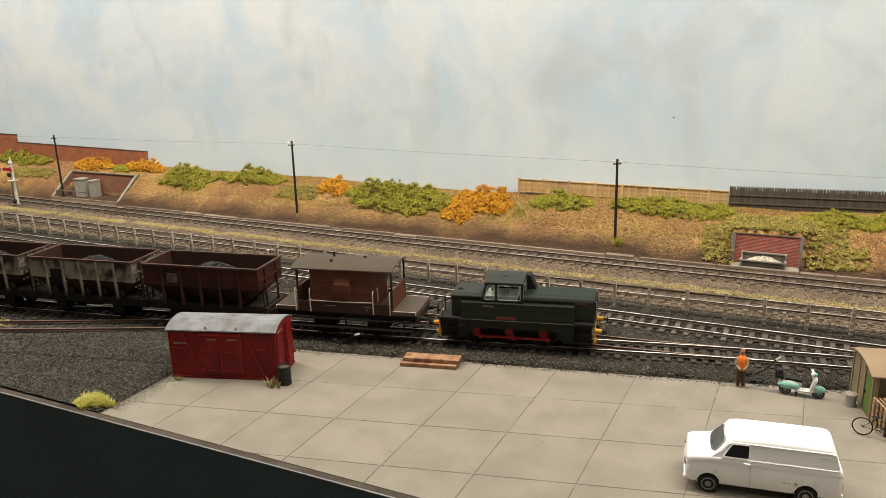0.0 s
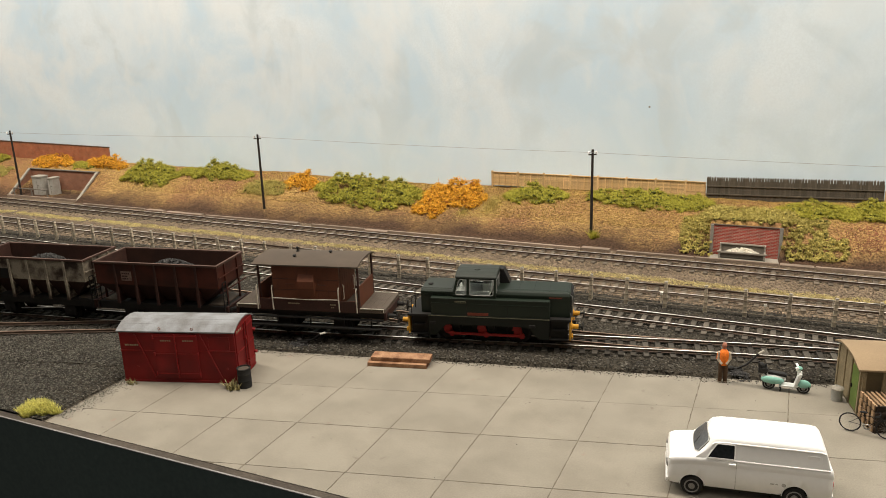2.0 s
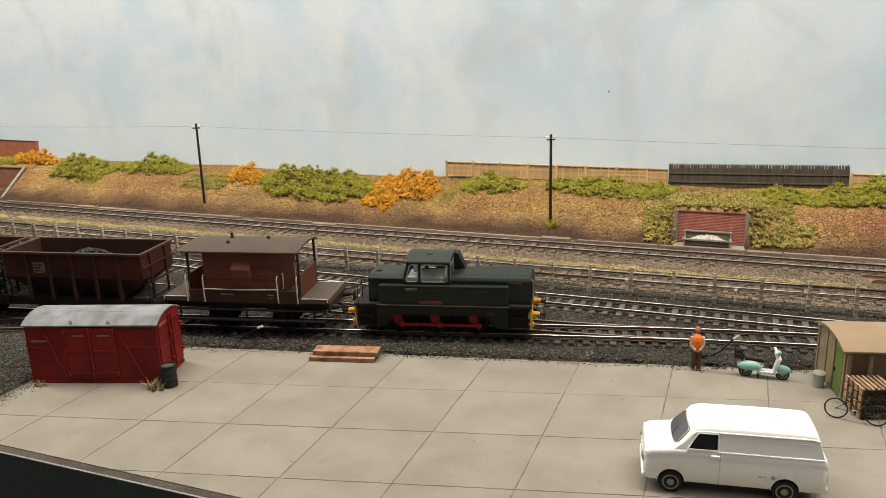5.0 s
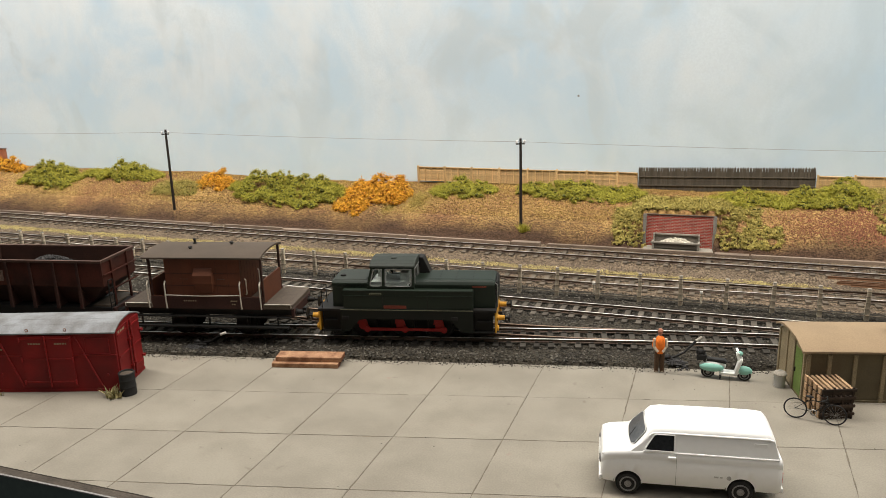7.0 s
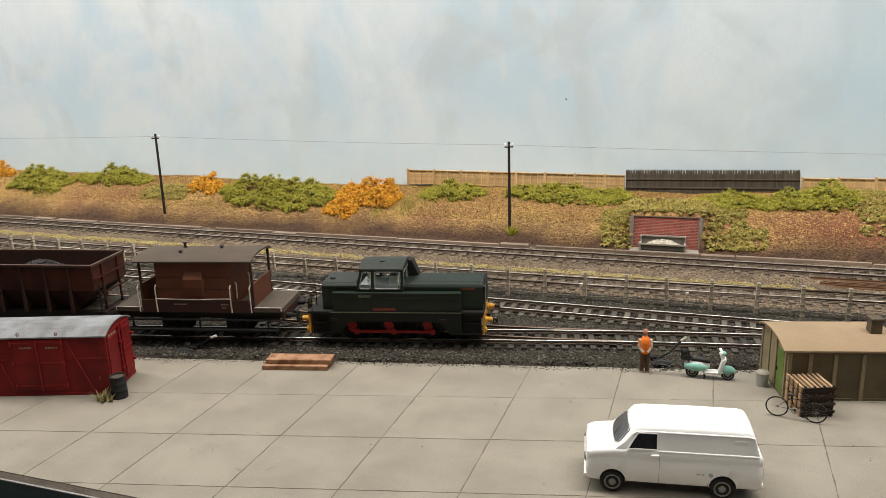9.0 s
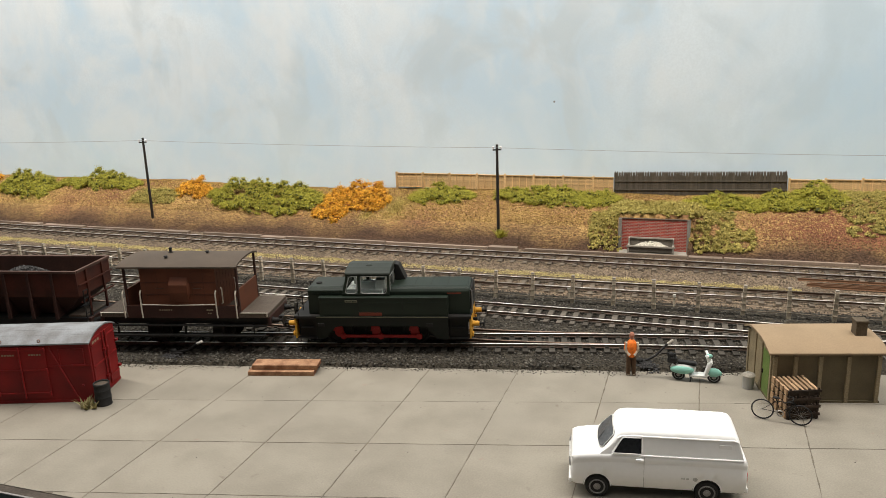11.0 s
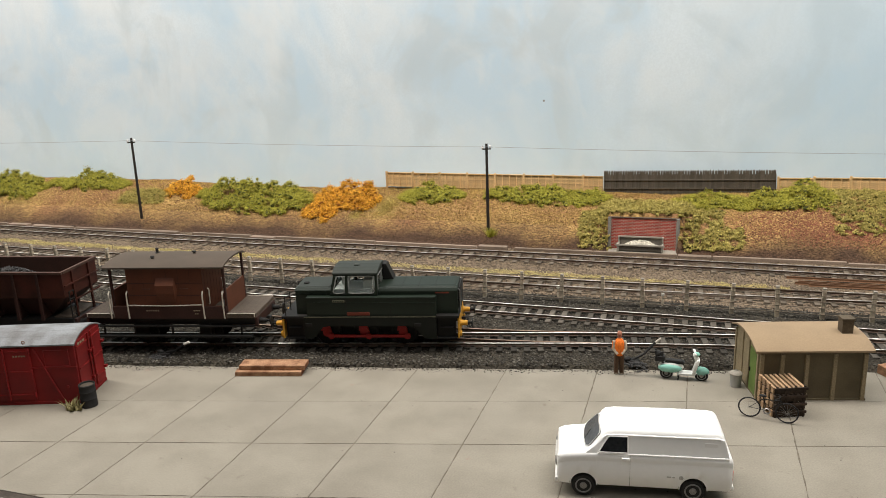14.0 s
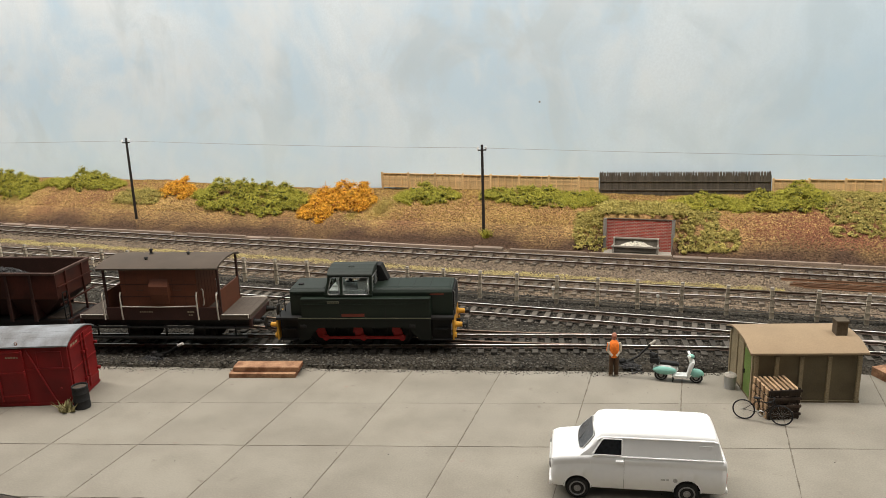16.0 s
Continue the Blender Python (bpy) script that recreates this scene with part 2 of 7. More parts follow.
def concrete_paint():
    """Trowelled grey concrete with cloudy wear, small smudges and a few rusty pink stains."""
    m = mat("weathered_concrete", (0.246, 0.221, 0.177), (0.201, 0.178, 0.141), 0.75, grain=0.7, stain=23, amount=0.9, speckle=0.09, bump=0.2, depth=0.06, vary=0.045, gloss=0.35)
    n, link = m.node_tree.nodes, m.node_tree.links.new
    b, co = n["Principled BSDF"], n.new("ShaderNodeTexCoord")
    last = b.inputs["Base Color"].links[0].from_socket
    for size, off, lo, hi, amount, colour in ((6.0, 2.0, 0.70, 0.78, 0.55, (0.135, 0.105, 0.080)), (9.0, 7.0, 0.71, 0.80, 0.5, (0.27, 0.155, 0.12)), (60.0, 5.0, 0.52, 0.75, 0.35, (0.185, 0.165, 0.135)), (2.2, 11.0, 0.74, 0.80, 0.5, (0.10, 0.085, 0.07))):
        mp, ns, mr, mx = n.new("ShaderNodeMapping"), n.new("ShaderNodeTexNoise"), n.new("ShaderNodeMapRange"), n.new("ShaderNodeMix")
        mp.inputs["Location"].default_value = (off, off, off)
        link(co.outputs["Object"], mp.inputs["Vector"])
        link(mp.outputs["Vector"], ns.inputs["Vector"])
        ns.inputs["Scale"].default_value, ns.inputs["Detail"].default_value = 1000 / size, 3
        mr.inputs["From Min"].default_value, mr.inputs["From Max"].default_value, mr.inputs["To Max"].default_value = lo, hi, amount
        link(ns.outputs["Fac"], mr.inputs["Value"])
        mx.data_type = "RGBA"
        mx.inputs["B"].default_value = (*colour, 1)
        link(mr.outputs["Result"], mx.inputs["Factor"])
        link(last, mx.inputs["A"])
        last = mx.outputs["Result"]
    link(last, b.inputs["Base Color"])
    return m


M_CONCRETE = concrete_paint()


def bank_paint():
    """Ochre turf over brown earth: the bare earth shows along the foot of the bank."""
    m = mat("earth_bank", (0.37, 0.235, 0.085), (0.25, 0.14, 0.055), 0.95, grain=1.6, stain=5, amount=0.9, speckle=0.7, bump=1.0, depth=0.9, gloss=0.15)
    n, link = m.node_tree.nodes, m.node_tree.links.new
    b, co, sep = n["Principled BSDF"], n.new("ShaderNodeTexCoord"), n.new("ShaderNodeSeparateXYZ")
    tint = b.inputs["Base Color"].links[0].from_node
    last = tint.inputs["Color"].links[0].from_socket
    # patches of reddish earth
    rn, rr, rx = n.new("ShaderNodeTexNoise"), n.new("ShaderNodeMapRange"), n.new("ShaderNodeMix")
    rn.inputs["Scale"].default_value, rn.inputs["Detail"].default_value = 9, 4
    link(co.outputs["Object"], rn.inputs["Vector"])
    rr.inputs["From Min"].default_value, rr.inputs["From Max"].default_value, rr.inputs["To Max"].default_value = 0.52, 0.68, 0.75
    link(rn.outputs["Fac"], rr.inputs["Value"])
    rx.data_type = "RGBA"
    rx.inputs["B"].default_value = (0.19, 0.085, 0.05, 1)
    link(rr.outputs["Result"], rx.inputs["Factor"])
    link(last, rx.inputs["A"])
    last = rx.outputs["Result"]
    link(co.outputs["Object"], sep.inputs["Vector"])
    ns, ad, mr, mx = n.new("ShaderNodeTexNoise"), n.new("ShaderNodeMath"), n.new("ShaderNodeMapRange"), n.new("ShaderNodeMix")
    ns.inputs["Scale"].default_value = 25
    link(co.outputs["Object"], ns.inputs["Vector"])
    ad.operation = "MULTIPLY_ADD"
    ad.inputs[1].default_value = 0.022
    link(ns.outputs["Fac"], ad.inputs[0])
    link(sep.outputs["Z"], ad.inputs[2])
    mr.inputs["From Min"].default_value, mr.inputs["From Max"].default_value = 0.028, 0.014
    link(ad.outputs[0], mr.inputs["Value"])
    mx.data_type = "RGBA"
    mx.inputs["B"].default_value = (0.065, 0.039, 0.025, 1)
    link(mr.outputs["Result"], mx.inputs["Factor"])
    link(last, mx.inputs["A"])
    link(mx.outputs["Result"], tint.inputs["Color"])
    return m


M_BANK = bank_paint()
M_BLACK = mat("black_board", (0.076, 0.102, 0.098), (0.060, 0.080, 0.078), 0.6, grain=2, stain=60, speckle=0.1, bump=0.1)
M_EDGE = mat("worn_aluminium_edge", (0.27, 0.258, 0.25), (0.15, 0.14, 0.13), 0.5, metal=0.2, grain=1, stain=30, amount=0.8)
M_LEDGE = mat("dusty_brown_ledge", (0.080, 0.066, 0.053), (0.042, 0.035, 0.029), 0.85, grain=1, stain=14, amount=0.9, gloss=0.15)
M_FLOOR = mat("hall_floor", (0.05, 0.05, 0.05), (0.03, 0.03, 0.03), 0.8, grain=30, stain=500)
M_HALL = mat("hall_paint", (0.22, 0.21, 0.195), (0.18, 0.17, 0.16), 0.9, grain=30, stain=600, speckle=0.03)


def lerp_path(pts, x):
    xs, ys = zip(*pts)
    return float(np.interp(x, xs, ys))


def smooth_path(pts, step=8.0):
    """Points of (x, y) rounded into an even polyline."""
    p = np.array(pts, float)
    for _ in range(4):
        q = [p[0]]
        for a, b in zip(p[:-1], p[1:]):
            q += [0.75 * a + 0.25 * b, 0.25 * a + 0.75 * b]
        p = np.array(q + [p[-1]])
    d = np.r_[0, np.cumsum(np.hypot(*np.diff(p, axis=0).T))]
    s = np.arange(0, d[-1], step)
    return np.stack([np.interp(s, d, p[:, 0]), np.interp(s, d, p[:, 1])], 1)


# ---- the layout: front fascia, ground, backscene ----
FRONT = 261.8
X0, X1 = -1500.0, 700.0


def vnoise(x, y, s):
    return noise.noise(Vector((x / s, y / s, 0.3)))


# centre lines of the tracks
LINE_D = [(-1480, 672), (-1000, 641.5), (-680, 634), (-375, 627.5), (20, 624.5), (700, 624)]
LINE_C = [(-1480, 577), (-890, 567.5), (-380, 560.3), (-110, 560), (20, 563.5), (400, 580), (700, 600)]
LINE_B = [(-1480, 504.5), (-600, 504), (20, 502), (700, 499)]
LINE_A = [(-900, 304), (-700, 336), (-497, 371), (-400, 388), (-291, 409.5), (-158, 439.5), (-42, 466), (20, 477), (110, 490), (260, 499), (420, 500.5)]
LINE_E = [(-1480, 449), (-320, 448), (-225, 450.5), (-150, 453), (-100, 457), (-42, 466)]
LINE_F = [(-300, 407), (-350, 394), (-410, 372.5), (-470, 347), (-530, 322), (-600, 290), (-650, 264)]


def ground_z(x, y):
    z = 1.0 + 0.45 * vnoise(x, y, 9) + 0.5 * vnoise(x, y, 60)
    if y > 648:
        z += 0.02 * (y - 648)
    if y < PAD_BACK(x) + 2 and x > -352:
        z = -3.0
    elif y < 330 + 0.25 * (x + 350):
        z -= 0.8
    return z


def PAD_BACK(x):
    return 378.7 + 0.212 * (x + 287.6)


def sheet(name, x0, x1, y0, y1, step, fz, material, smooth=True):
    xs, ys = np.arange(x0, x1 + step, step), np.arange(y0, y1 + step / 2, step)
    ys[-1] = y1
    v = [(x, y, fz(x, y)) for y in ys for x in xs]
    k = len(xs)
    f = [(j * k + i, j * k + i + 1, (j + 1) * k + i + 1, (j + 1) * k + i) for j in range(len(ys) - 1) for i in range(k - 1)]
    return raw(name, v, f, material, smooth)


ground = tagged(sheet("ground", -1250, 420, FRONT + 1, 542, 4.0, ground_z, M_BALLAST), "dark grey ballast and ash ground of a railway yard", "ground", kind="structure")
tagged(sheet("ground_main_line", -1250, 420, 542, 664, 4.0, ground_z, M_BALLAST_BROWN), "brown weathered ballast under the main line tracks", "ground", kind="structure")

FOOT = [(-1500, 668), (-900, 664), (-600, 662), (-300, 660), (0, 656), (700, 656)]
TOPZ = [(-1500, 42), (-1000, 38), (-850, 38), (-780, 35), (-690, 34.5), (-551, 34.5), (-430, 32), (-364, 30.5), (-300, 31), (-200, 34), (-80, 33), (0, 34), (80, 38), (140, 40), (700, 40)]
BACK = 748.0


def mound(x, x0, x1, spread):
    """1 between x0 and x1, falling to 0 within spread."""
    d = max(x0 - x, x - x1, 0)
    return max(0.0, 1 - d / spread)


def bank_z(x, y):
    foot, top = lerp_path(FOOT, x), lerp_path(TOPZ, x)
    u = min(max((y - foot) / (BACK - foot), 0), 1)
    shape = 1.0 * u + 0.16 * math.sin(math.pi * u)
    z = 1.5 + (top - 1.5) * min(shape, 1.05) + u * (1.6 * vnoise(x, y, 40) + 0.7 * vnoise(x, y, 11)) + 0.35 * vnoise(x, y, 4)
    # banked-up earth round the two recesses, and the recesses themselves
    m = mound(x, -68, -6, 46)
    z = max(z, m * min(29.5, 29.5 * (y - 657) / (16 if -66 < x < -8 else 24)))
    if (-62 < x < -11 and y < 671) or (-66.6 < x < -11.0 and y < 670):
        z = 0.4
    m = mound(x, -922, -790, 30)
    z = max(z, m * min(29.0, 29.0 * (y - 664) / 40))
    if -917 < x < -796 and y < 705:
        z = 0.8
    return z


bank = tagged(sheet("ground_bank", -1250, 420, 652, BACK, 3.0, lambda x, y: bank_z(x, y) if y > lerp_path(FOOT, x) - 4 else 0.6, M_BANK), "grassy brown earth bank rising to the backscene", "embankment", kind="structure")

bm = box(B(), -1400, 600, BACK + 1, BACK + 7, -60, 620)
backscene = tagged(part("backdrop", bm, M_SKYBOARD), "painted board of pale blue sky with soft grey and cream clouds", "backscene", kind="structure")

bm = box(B(), -1400, 600, FRONT - 4.8, FRONT - 3.2, -160, -0.62)
fascia = tagged(part("trim_fascia", bm, M_BLACK), "black painted fascia board along the front edge", "fascia", kind="structure")
tagged(part("trim_edge", box(B(), -1400, 600, FRONT - 4.9, FRONT - 4.0, -0.6, 0.05, 0.15), M_EDGE), "pale worn aluminium edging along the front", "edging", kind="structure")
tagged(part("trim_ledge", box(B(), -1400, 600, FRONT - 3.95, FRONT + 0.1, -0.6, -0.3), M_LEDGE), "dusty brown timber ledge between the yard and the fascia", "ledge", kind="structure")
bm = box(B(), -1400, 600, FRONT, BACK + 7, -1100, -4)
tagged(part("baseboard", bm, M_BLACK), "black baseboard under the layout", "baseboard", kind="structure")

# the hall round it
bm = box(B(), -2300, 1500, -1400, 1500, -1150, -1100)
tagged(part("floor", bm, M_FLOOR), "dark hall floor", "floor", kind="structure")
bm = box(B(), -2300, 1500, -1400, 1500, 2700, 2750)
tagged(part("ceiling", bm, M_HALL), "plain white hall ceiling", "ceiling", kind="structure")
for nm, a in (("wall_south", (-2300, 1500, -1450, -1400)), ("wall_north", (-2300, 1500, 1500, 1550)), ("wall_west", (-2350, -2300, -1400, 1500)), ("wall_east", (1500, 1550, -1400, 1500))):
    tagged(part(nm, box(B(), *a, -1150, 2750), M_HALL), "plain painted hall wall", "wall", kind="structure")


# ---- tracks ----
def sweep(bm, pts, profile):
    """Sweeps an (offset, z) profile along a polyline in the plane."""
    p = np.asarray(pts, float)
    d = np.gradient(p, axis=0)
    d /= np.linalg.norm(d, axis=1)[:, None]
    nrm = np.stack([-d[:, 1], d[:, 0]], 1)
    rows = [[bm.verts.new((*(a + o * b), z)) for o, z in profile] for a, b in zip(p, nrm)]
    k = len(profile)
    for a, b in zip(rows[:-1], rows[1:]):
        for i in range(k):
            bm.faces.new((a[i], b[i], b[(i + 1) % k], a[(i + 1) % k]))
    bm.faces.new(rows[0])
    bm.faces.new(rows[-1][::-1])
    return bm


GAUGE = 15.7
RAIL_WEB = [(-0.95, 2.2), (-0.95, 2.5), (-0.3, 2.7), (-0.3, 3.5), (-0.5, 3.6), (-0.5, 3.95), (0.5, 3.95), (0.5, 3.6), (0.3, 3.5), (0.3, 2.7), (0.95, 2.5), (0.95, 2.2)]
RAIL_HEAD = [(-0.46, 3.9), (-0.46, 4.1), (-0.3, 4.2), (0.3, 4.2), (0.46, 4.1), (0.46, 3.9)]


def offset(pts, o):
    p = np.asarray(pts, float)
    d = np.gradient(p, axis=0)
    d /= np.linalg.norm(d, axis=1)[:, None]
    return p + o * np.stack([-d[:, 1], d[:, 0]], 1)


def sleeper_mesh(material):
    bm = box(B(), -1.6, 1.6, -14.2, 14.2, 0.0, 2.2, 0.25)
    for s in (-1, 1):
        for e in (-1, 1):
            box(bm, -1.0, 1.0, s * GAUGE / 2 + e * 1.0 - 0.5, s * GAUGE / 2 + e * 1.0 + 0.5, 2.0, 2.95)
    return mesh_of("sleeper", bm, material)


M_SLEEPER_SPUR = mat("buried_dark_sleeper", (0.072, 0.061, 0.050), (0.04, 0.034, 0.028), 0.95, grain=0.6, stain=6, vary=0.3)
# Darker sleepers: the shade under the train is put into their colour.
M_SLEEPER_SIDING = mat("train_shaded_sleeper", (0.072, 0.064, 0.053), (0.022, 0.020, 0.017), 0.9, grain=0.6, stain=12, vary=0.4, gloss=0.15)
SLEEPER_SIDING = sleeper_mesh(M_SLEEPER_SIDING)
SLEEPER, SLEEPER_MAIN, SLEEPER_SPUR = sleeper_mesh(M_SLEEPER), sleeper_mesh(M_SLEEPER_MAIN), sleeper_mesh(M_SLEEPER_SPUR)


M_RAIL_DULL = mat("dull_brown_rail_head", (0.26, 0.18, 0.13), (0.13, 0.085, 0.06), 0.5, metal=0.6, grain=0.7, stain=22, speckle=0.1, bump=0)


def rails(track, path, sides=(1, -1), drop=0.0):
    for s in sides:
        q = offset(path, s * GAUGE / 2)
        web = part("rail", sweep(B(), q, [(o, z - drop) for o, z in RAIL_WEB]), M_RAIL_SIDE, track)
        part("rail_head", sweep(B(), q, [(o, z - drop) for o, z in RAIL_HEAD]), M_RAIL_DULL if drop else M_RAIL_TOP, web, "dull brown rail head" if drop else "bright worn rail head")


def track(name, line, label, pitch, x_from=-1250, x_to=430, drop=0.0, skip=lambda x, y: False, tie=None, sink=0.0):
    path = smooth_path(line)
    path = path[(path[:, 0] > x_from) & (path[:, 0] < x_to)]
    root = thing(name, 0, 0, 0, 0, label, "railway track", "tracks of the yard", "structure")
    rails(root, path, drop=drop)
    s = np.r_[0, np.cumsum(np.hypot(*np.diff(path, axis=0).T))]
    for v in np.arange(pitch / 2, s[-1], pitch):
        x, y = np.interp(v, s, path[:, 0]), np.interp(v, s, path[:, 1])
        if skip(x, y):
            continue
        x2, y2 = np.interp(v + 2, s, path[:, 0]), np.interp(v + 2, s, path[:, 1])
        ob = new("sleeper", tie or SLEEPER)
        ob.parent = root
        ob.matrix_basis = place(x + random.uniform(-0.2, 0.2), y + random.uniform(-0.3, 0.3), -sink * random.uniform(0.7, 1.2), math.degrees(math.atan2(y2 - y, x2 - x)) + random.uniform(-1.0, 1.0))
    return root


track("track_main_far", LINE_D, "weathered main line track beside the bank", 9.6, tie=SLEEPER_MAIN)
track("track_main_near", LINE_C, "weathered main line track beside the wire fence", 9.6, tie=SLEEPER_MAIN)
track("track_loop", LINE_B, "dark yard loop track in black ballast", 7.8)
track("track_siding", LINE_A, "yard siding track with worn bright rails", 7.4, x_to=260, x_from=-880, tie=SLEEPER_SIDING)
track("track_headshunt", LINE_E, "yard track joining the siding at a point", 7.8, x_to=-40, drop=0.12, tie=SLEEPER_SIDING, skip=lambda x, y: x > -215)
track("track_spur", [p for p in LINE_F[::-1]], "curved spur track in grey ballast", 7.4, x_from=-640, x_to=-330, skip=lambda x, y: x > -350, tie=SLEEPER_SPUR, sink=1.0, drop=0.05)


# ---- concrete yard in slabs ----
pad = thing("pavement", 0, 0, 0, 0, "pale grey-brown concrete yard laid in large slabs", "concrete yard", kind="structure")


def row_y(k, x):
    return 294.0 + 0.2415 * (x + 284.0) + 41.5 * k


def slab(x0, x1, k0, k1):
    """One cast slab with worn, uneven edges; the joint is narrower along the back row."""
    gap = lambda k: 0.10 if k == 1 else 0.24
    rag = lambda a, b: 0.26 * vnoise(a, b, 5.0) + 0.16 * vnoise(a, b, 1.7)
    lo = lambda x: max(row_y(k0, x) + gap(k0) + max(rag(x, 31 * k0), -gap(k0)), FRONT + 0.2) if k0 is not None else FRONT + 0.2
    hi = lambda x: row_y(k1, x) - gap(k1) + min(rag(x, 31 * k1 + 9), gap(k1)) if k1 is not None else PAD_BACK(x) + 0.9 * vnoise(x, 5, 9)
    xs = np.linspace(x0 + 0.24, x1 - 0.24, 31)
    xs = [x for x in xs if hi(x) - lo(x) > 0.8]
    if len(xs) < 2:
        return
    left, right = (xs[0], lo(xs[0]), hi(xs[0])), (xs[-1], lo(xs[-1]), hi(xs[-1]))
    side = lambda e, ya, yb, s: [(e + s * max(rag(7 * e, ya + (yb - ya) * q / 20), -0.2), ya + (yb - ya) * q / 20) for q in range(1, 20)]
    poly = [(x, lo(x)) for x in xs] + side(right[0], right[1], right[2], -1) + [(x, hi(x)) for x in reversed(xs)] + side(left[0], left[2], left[1], 1)
    part("slab", prism(B(), poly, -2.5, 0.0, "z"), M_CONCRETE, pad)


cols = [-349.0, -311.0, -264.0, -225.5, -179.0, -135.6, -90.5, -45.2, -1.5, 41.5, 86.0, 130.0, 175.0, 220.0, 265.0]
for x0, x1 in zip(cols[:-1], cols[1:]):
    for k0, k1 in ((None, -4), (-4, -3), (-3, -2), (-2, -1), (-1, 0), (0, 1), (1, None)):
        slab(x0, x1, k0, k1)
bm = prism(B(), [(-350.5, FRONT + 0.3), (264, FRONT + 0.3), (264, PAD_BACK(264) - 0.4), (-350.5, PAD_BACK(-350) - 0.4)], -3.0, -0.15, "z")
part("joint_filler", bm, M_JOINT, pad, "dark dirt in the slab joints")


# ---- rolling stock ----
M_GREEN = mat("loco_green", (0.0085, 0.0155, 0.0090), (0.0060, 0.0100, 0.0062), 0.5, grain=0.5, stain=16, speckle=0.1, bump=0.08, depth=0.04, gloss=0.3)
M_SKIRT = mat("dark_green_skirt", (0.0062, 0.0085, 0.0060), (0.0095, 0.0085, 0.0065), 0.55, grain=0.5, stain=9, speckle=0.15, bump=0.08, depth=0.04, gloss=0.22)
M_ROOFGREEN = mat("faded_green_roof", (0.028, 0.033, 0.027), (0.019, 0.023, 0.019), 0.6, grain=0.5, stain=10, speckle=0.1, bump=0.08, depth=0.04)
M_FRAMEBLACK = mat("grimy_frame_black", (0.011, 0.0105, 0.010), (0.022, 0.019, 0.016), 0.65, grain=0.6, stain=8, bump=0.1, depth=0.05)
M_YELLOW = mat("warning_yellow", (0.62, 0.31, 0.030), (0.42, 0.21, 0.03), 0.5, grain=0.5, stain=6, speckle=0.12, bump=0.05)
M_RED = mat("rod_red", (0.36, 0.022, 0.020), (0.20, 0.014, 0.014), 0.5, grain=0.5, stain=5, speckle=0.1, bump=0.05)
M_PLATE = mat("faded_red_plate", (0.16, 0.035, 0.020), (0.10, 0.028, 0.018), 0.55, grain=0.5, stain=4)
M_LINE = mat("pale_lining", (0.16, 0.15, 0.10), (0.10, 0.10, 0.07), 0.6, grain=0.5, stain=8, bump=0)
M_STEEL = mat("dull_steel", (0.35, 0.34, 0.33), (0.2, 0.19, 0.18), 0.4, metal=0.8, grain=0.4, stain=4, bump=0.05)
M_SILVER = mat("silver_window_frame", (0.30, 0.30, 0.28), (0.2, 0.2, 0.19), 0.4, metal=0.3, grain=0.4, stain=3, bump=0)
M_GLASS = glass("clear_plastic_glazing")
M_CABIN = mat("cab_interior", (0.50, 0.51, 0.47), (0.34, 0.35, 0.31), 0.7)
M_BAUXITE = mat("bauxite_brown", (0.118, 0.040, 0.020), (0.074, 0.028, 0.015), 0.62, grain=0.6, stain=12, speckle=0.12, bump=0.12, depth=0.05)
# Grime, and on the hopper slopes the underside shade as well.
M_BAUXDARK = mat("grimy_shaded_bauxite", (0.050, 0.022, 0.017), (0.026, 0.015, 0.013), 0.7, grain=0.6, stain=10, speckle=0.2, bump=0.15, depth=0.06)
M_HOPRED = mat("rusty_red_hopper", (0.074, 0.020, 0.012), (0.028, 0.012, 0.009), 0.65, grain=0.6, stain=15, amount=0.9, speckle=0.15, bump=0.15, depth=0.06)
M_HOPGREY = mat("streaked_grey_hopper", (0.31, 0.265, 0.20), (0.045, 0.030, 0.022), 0.7, grain=0.6, stain=11, amount=1.0, speckle=0.2, bump=0.2, depth=0.06, ramp=(0.44, 0.60))
M_HOPIN = mat("rusty_hopper_inside", (0.060, 0.026, 0.018), (0.028, 0.016, 0.013), 0.8, grain=0.6, stain=9)
M_RIM = mat("dusty_brown_rim", (0.085, 0.046, 0.034), (0.046, 0.026, 0.020), 0.75, grain=0.6, stain=8)
M_PANELWORN = mat("worn_data_panel", (0.24, 0.165, 0.13), (0.13, 0.075, 0.06), 0.7, grain=0.5, stain=3)
M_VANROOF = mat("dark_grey_van_roof", (0.078, 0.058, 0.042), (0.052, 0.040, 0.030), 0.75, grain=0.6, stain=14, speckle=0.08, bump=0.08, depth=0.05)
M_DECK = mat("grey_brown_deck", (0.098, 0.076, 0.058), (0.064, 0.049, 0.038), 0.75, grain=0.6, stain=8)
M_HANDRAIL = mat("off_white_handrail", (0.55, 0.50, 0.42), (0.36, 0.31, 0.25), 0.55, grain=0.5, stain=5)
M_COAL = mat("coal", (0.030, 0.028, 0.027), (0.016, 0.015, 0.015), 0.5, grain=0.7, stain=3, vary=0.8, island=True, bump=0.4, depth=0.2)
M_WHITE_MARK = mat("faded_cream_lettering", (0.30, 0.235, 0.15), (0.17, 0.12, 0.08), 0.6, grain=0.4, stain=3, bump=0)

TRACK_A = smooth_path(LINE_A, 2.0)


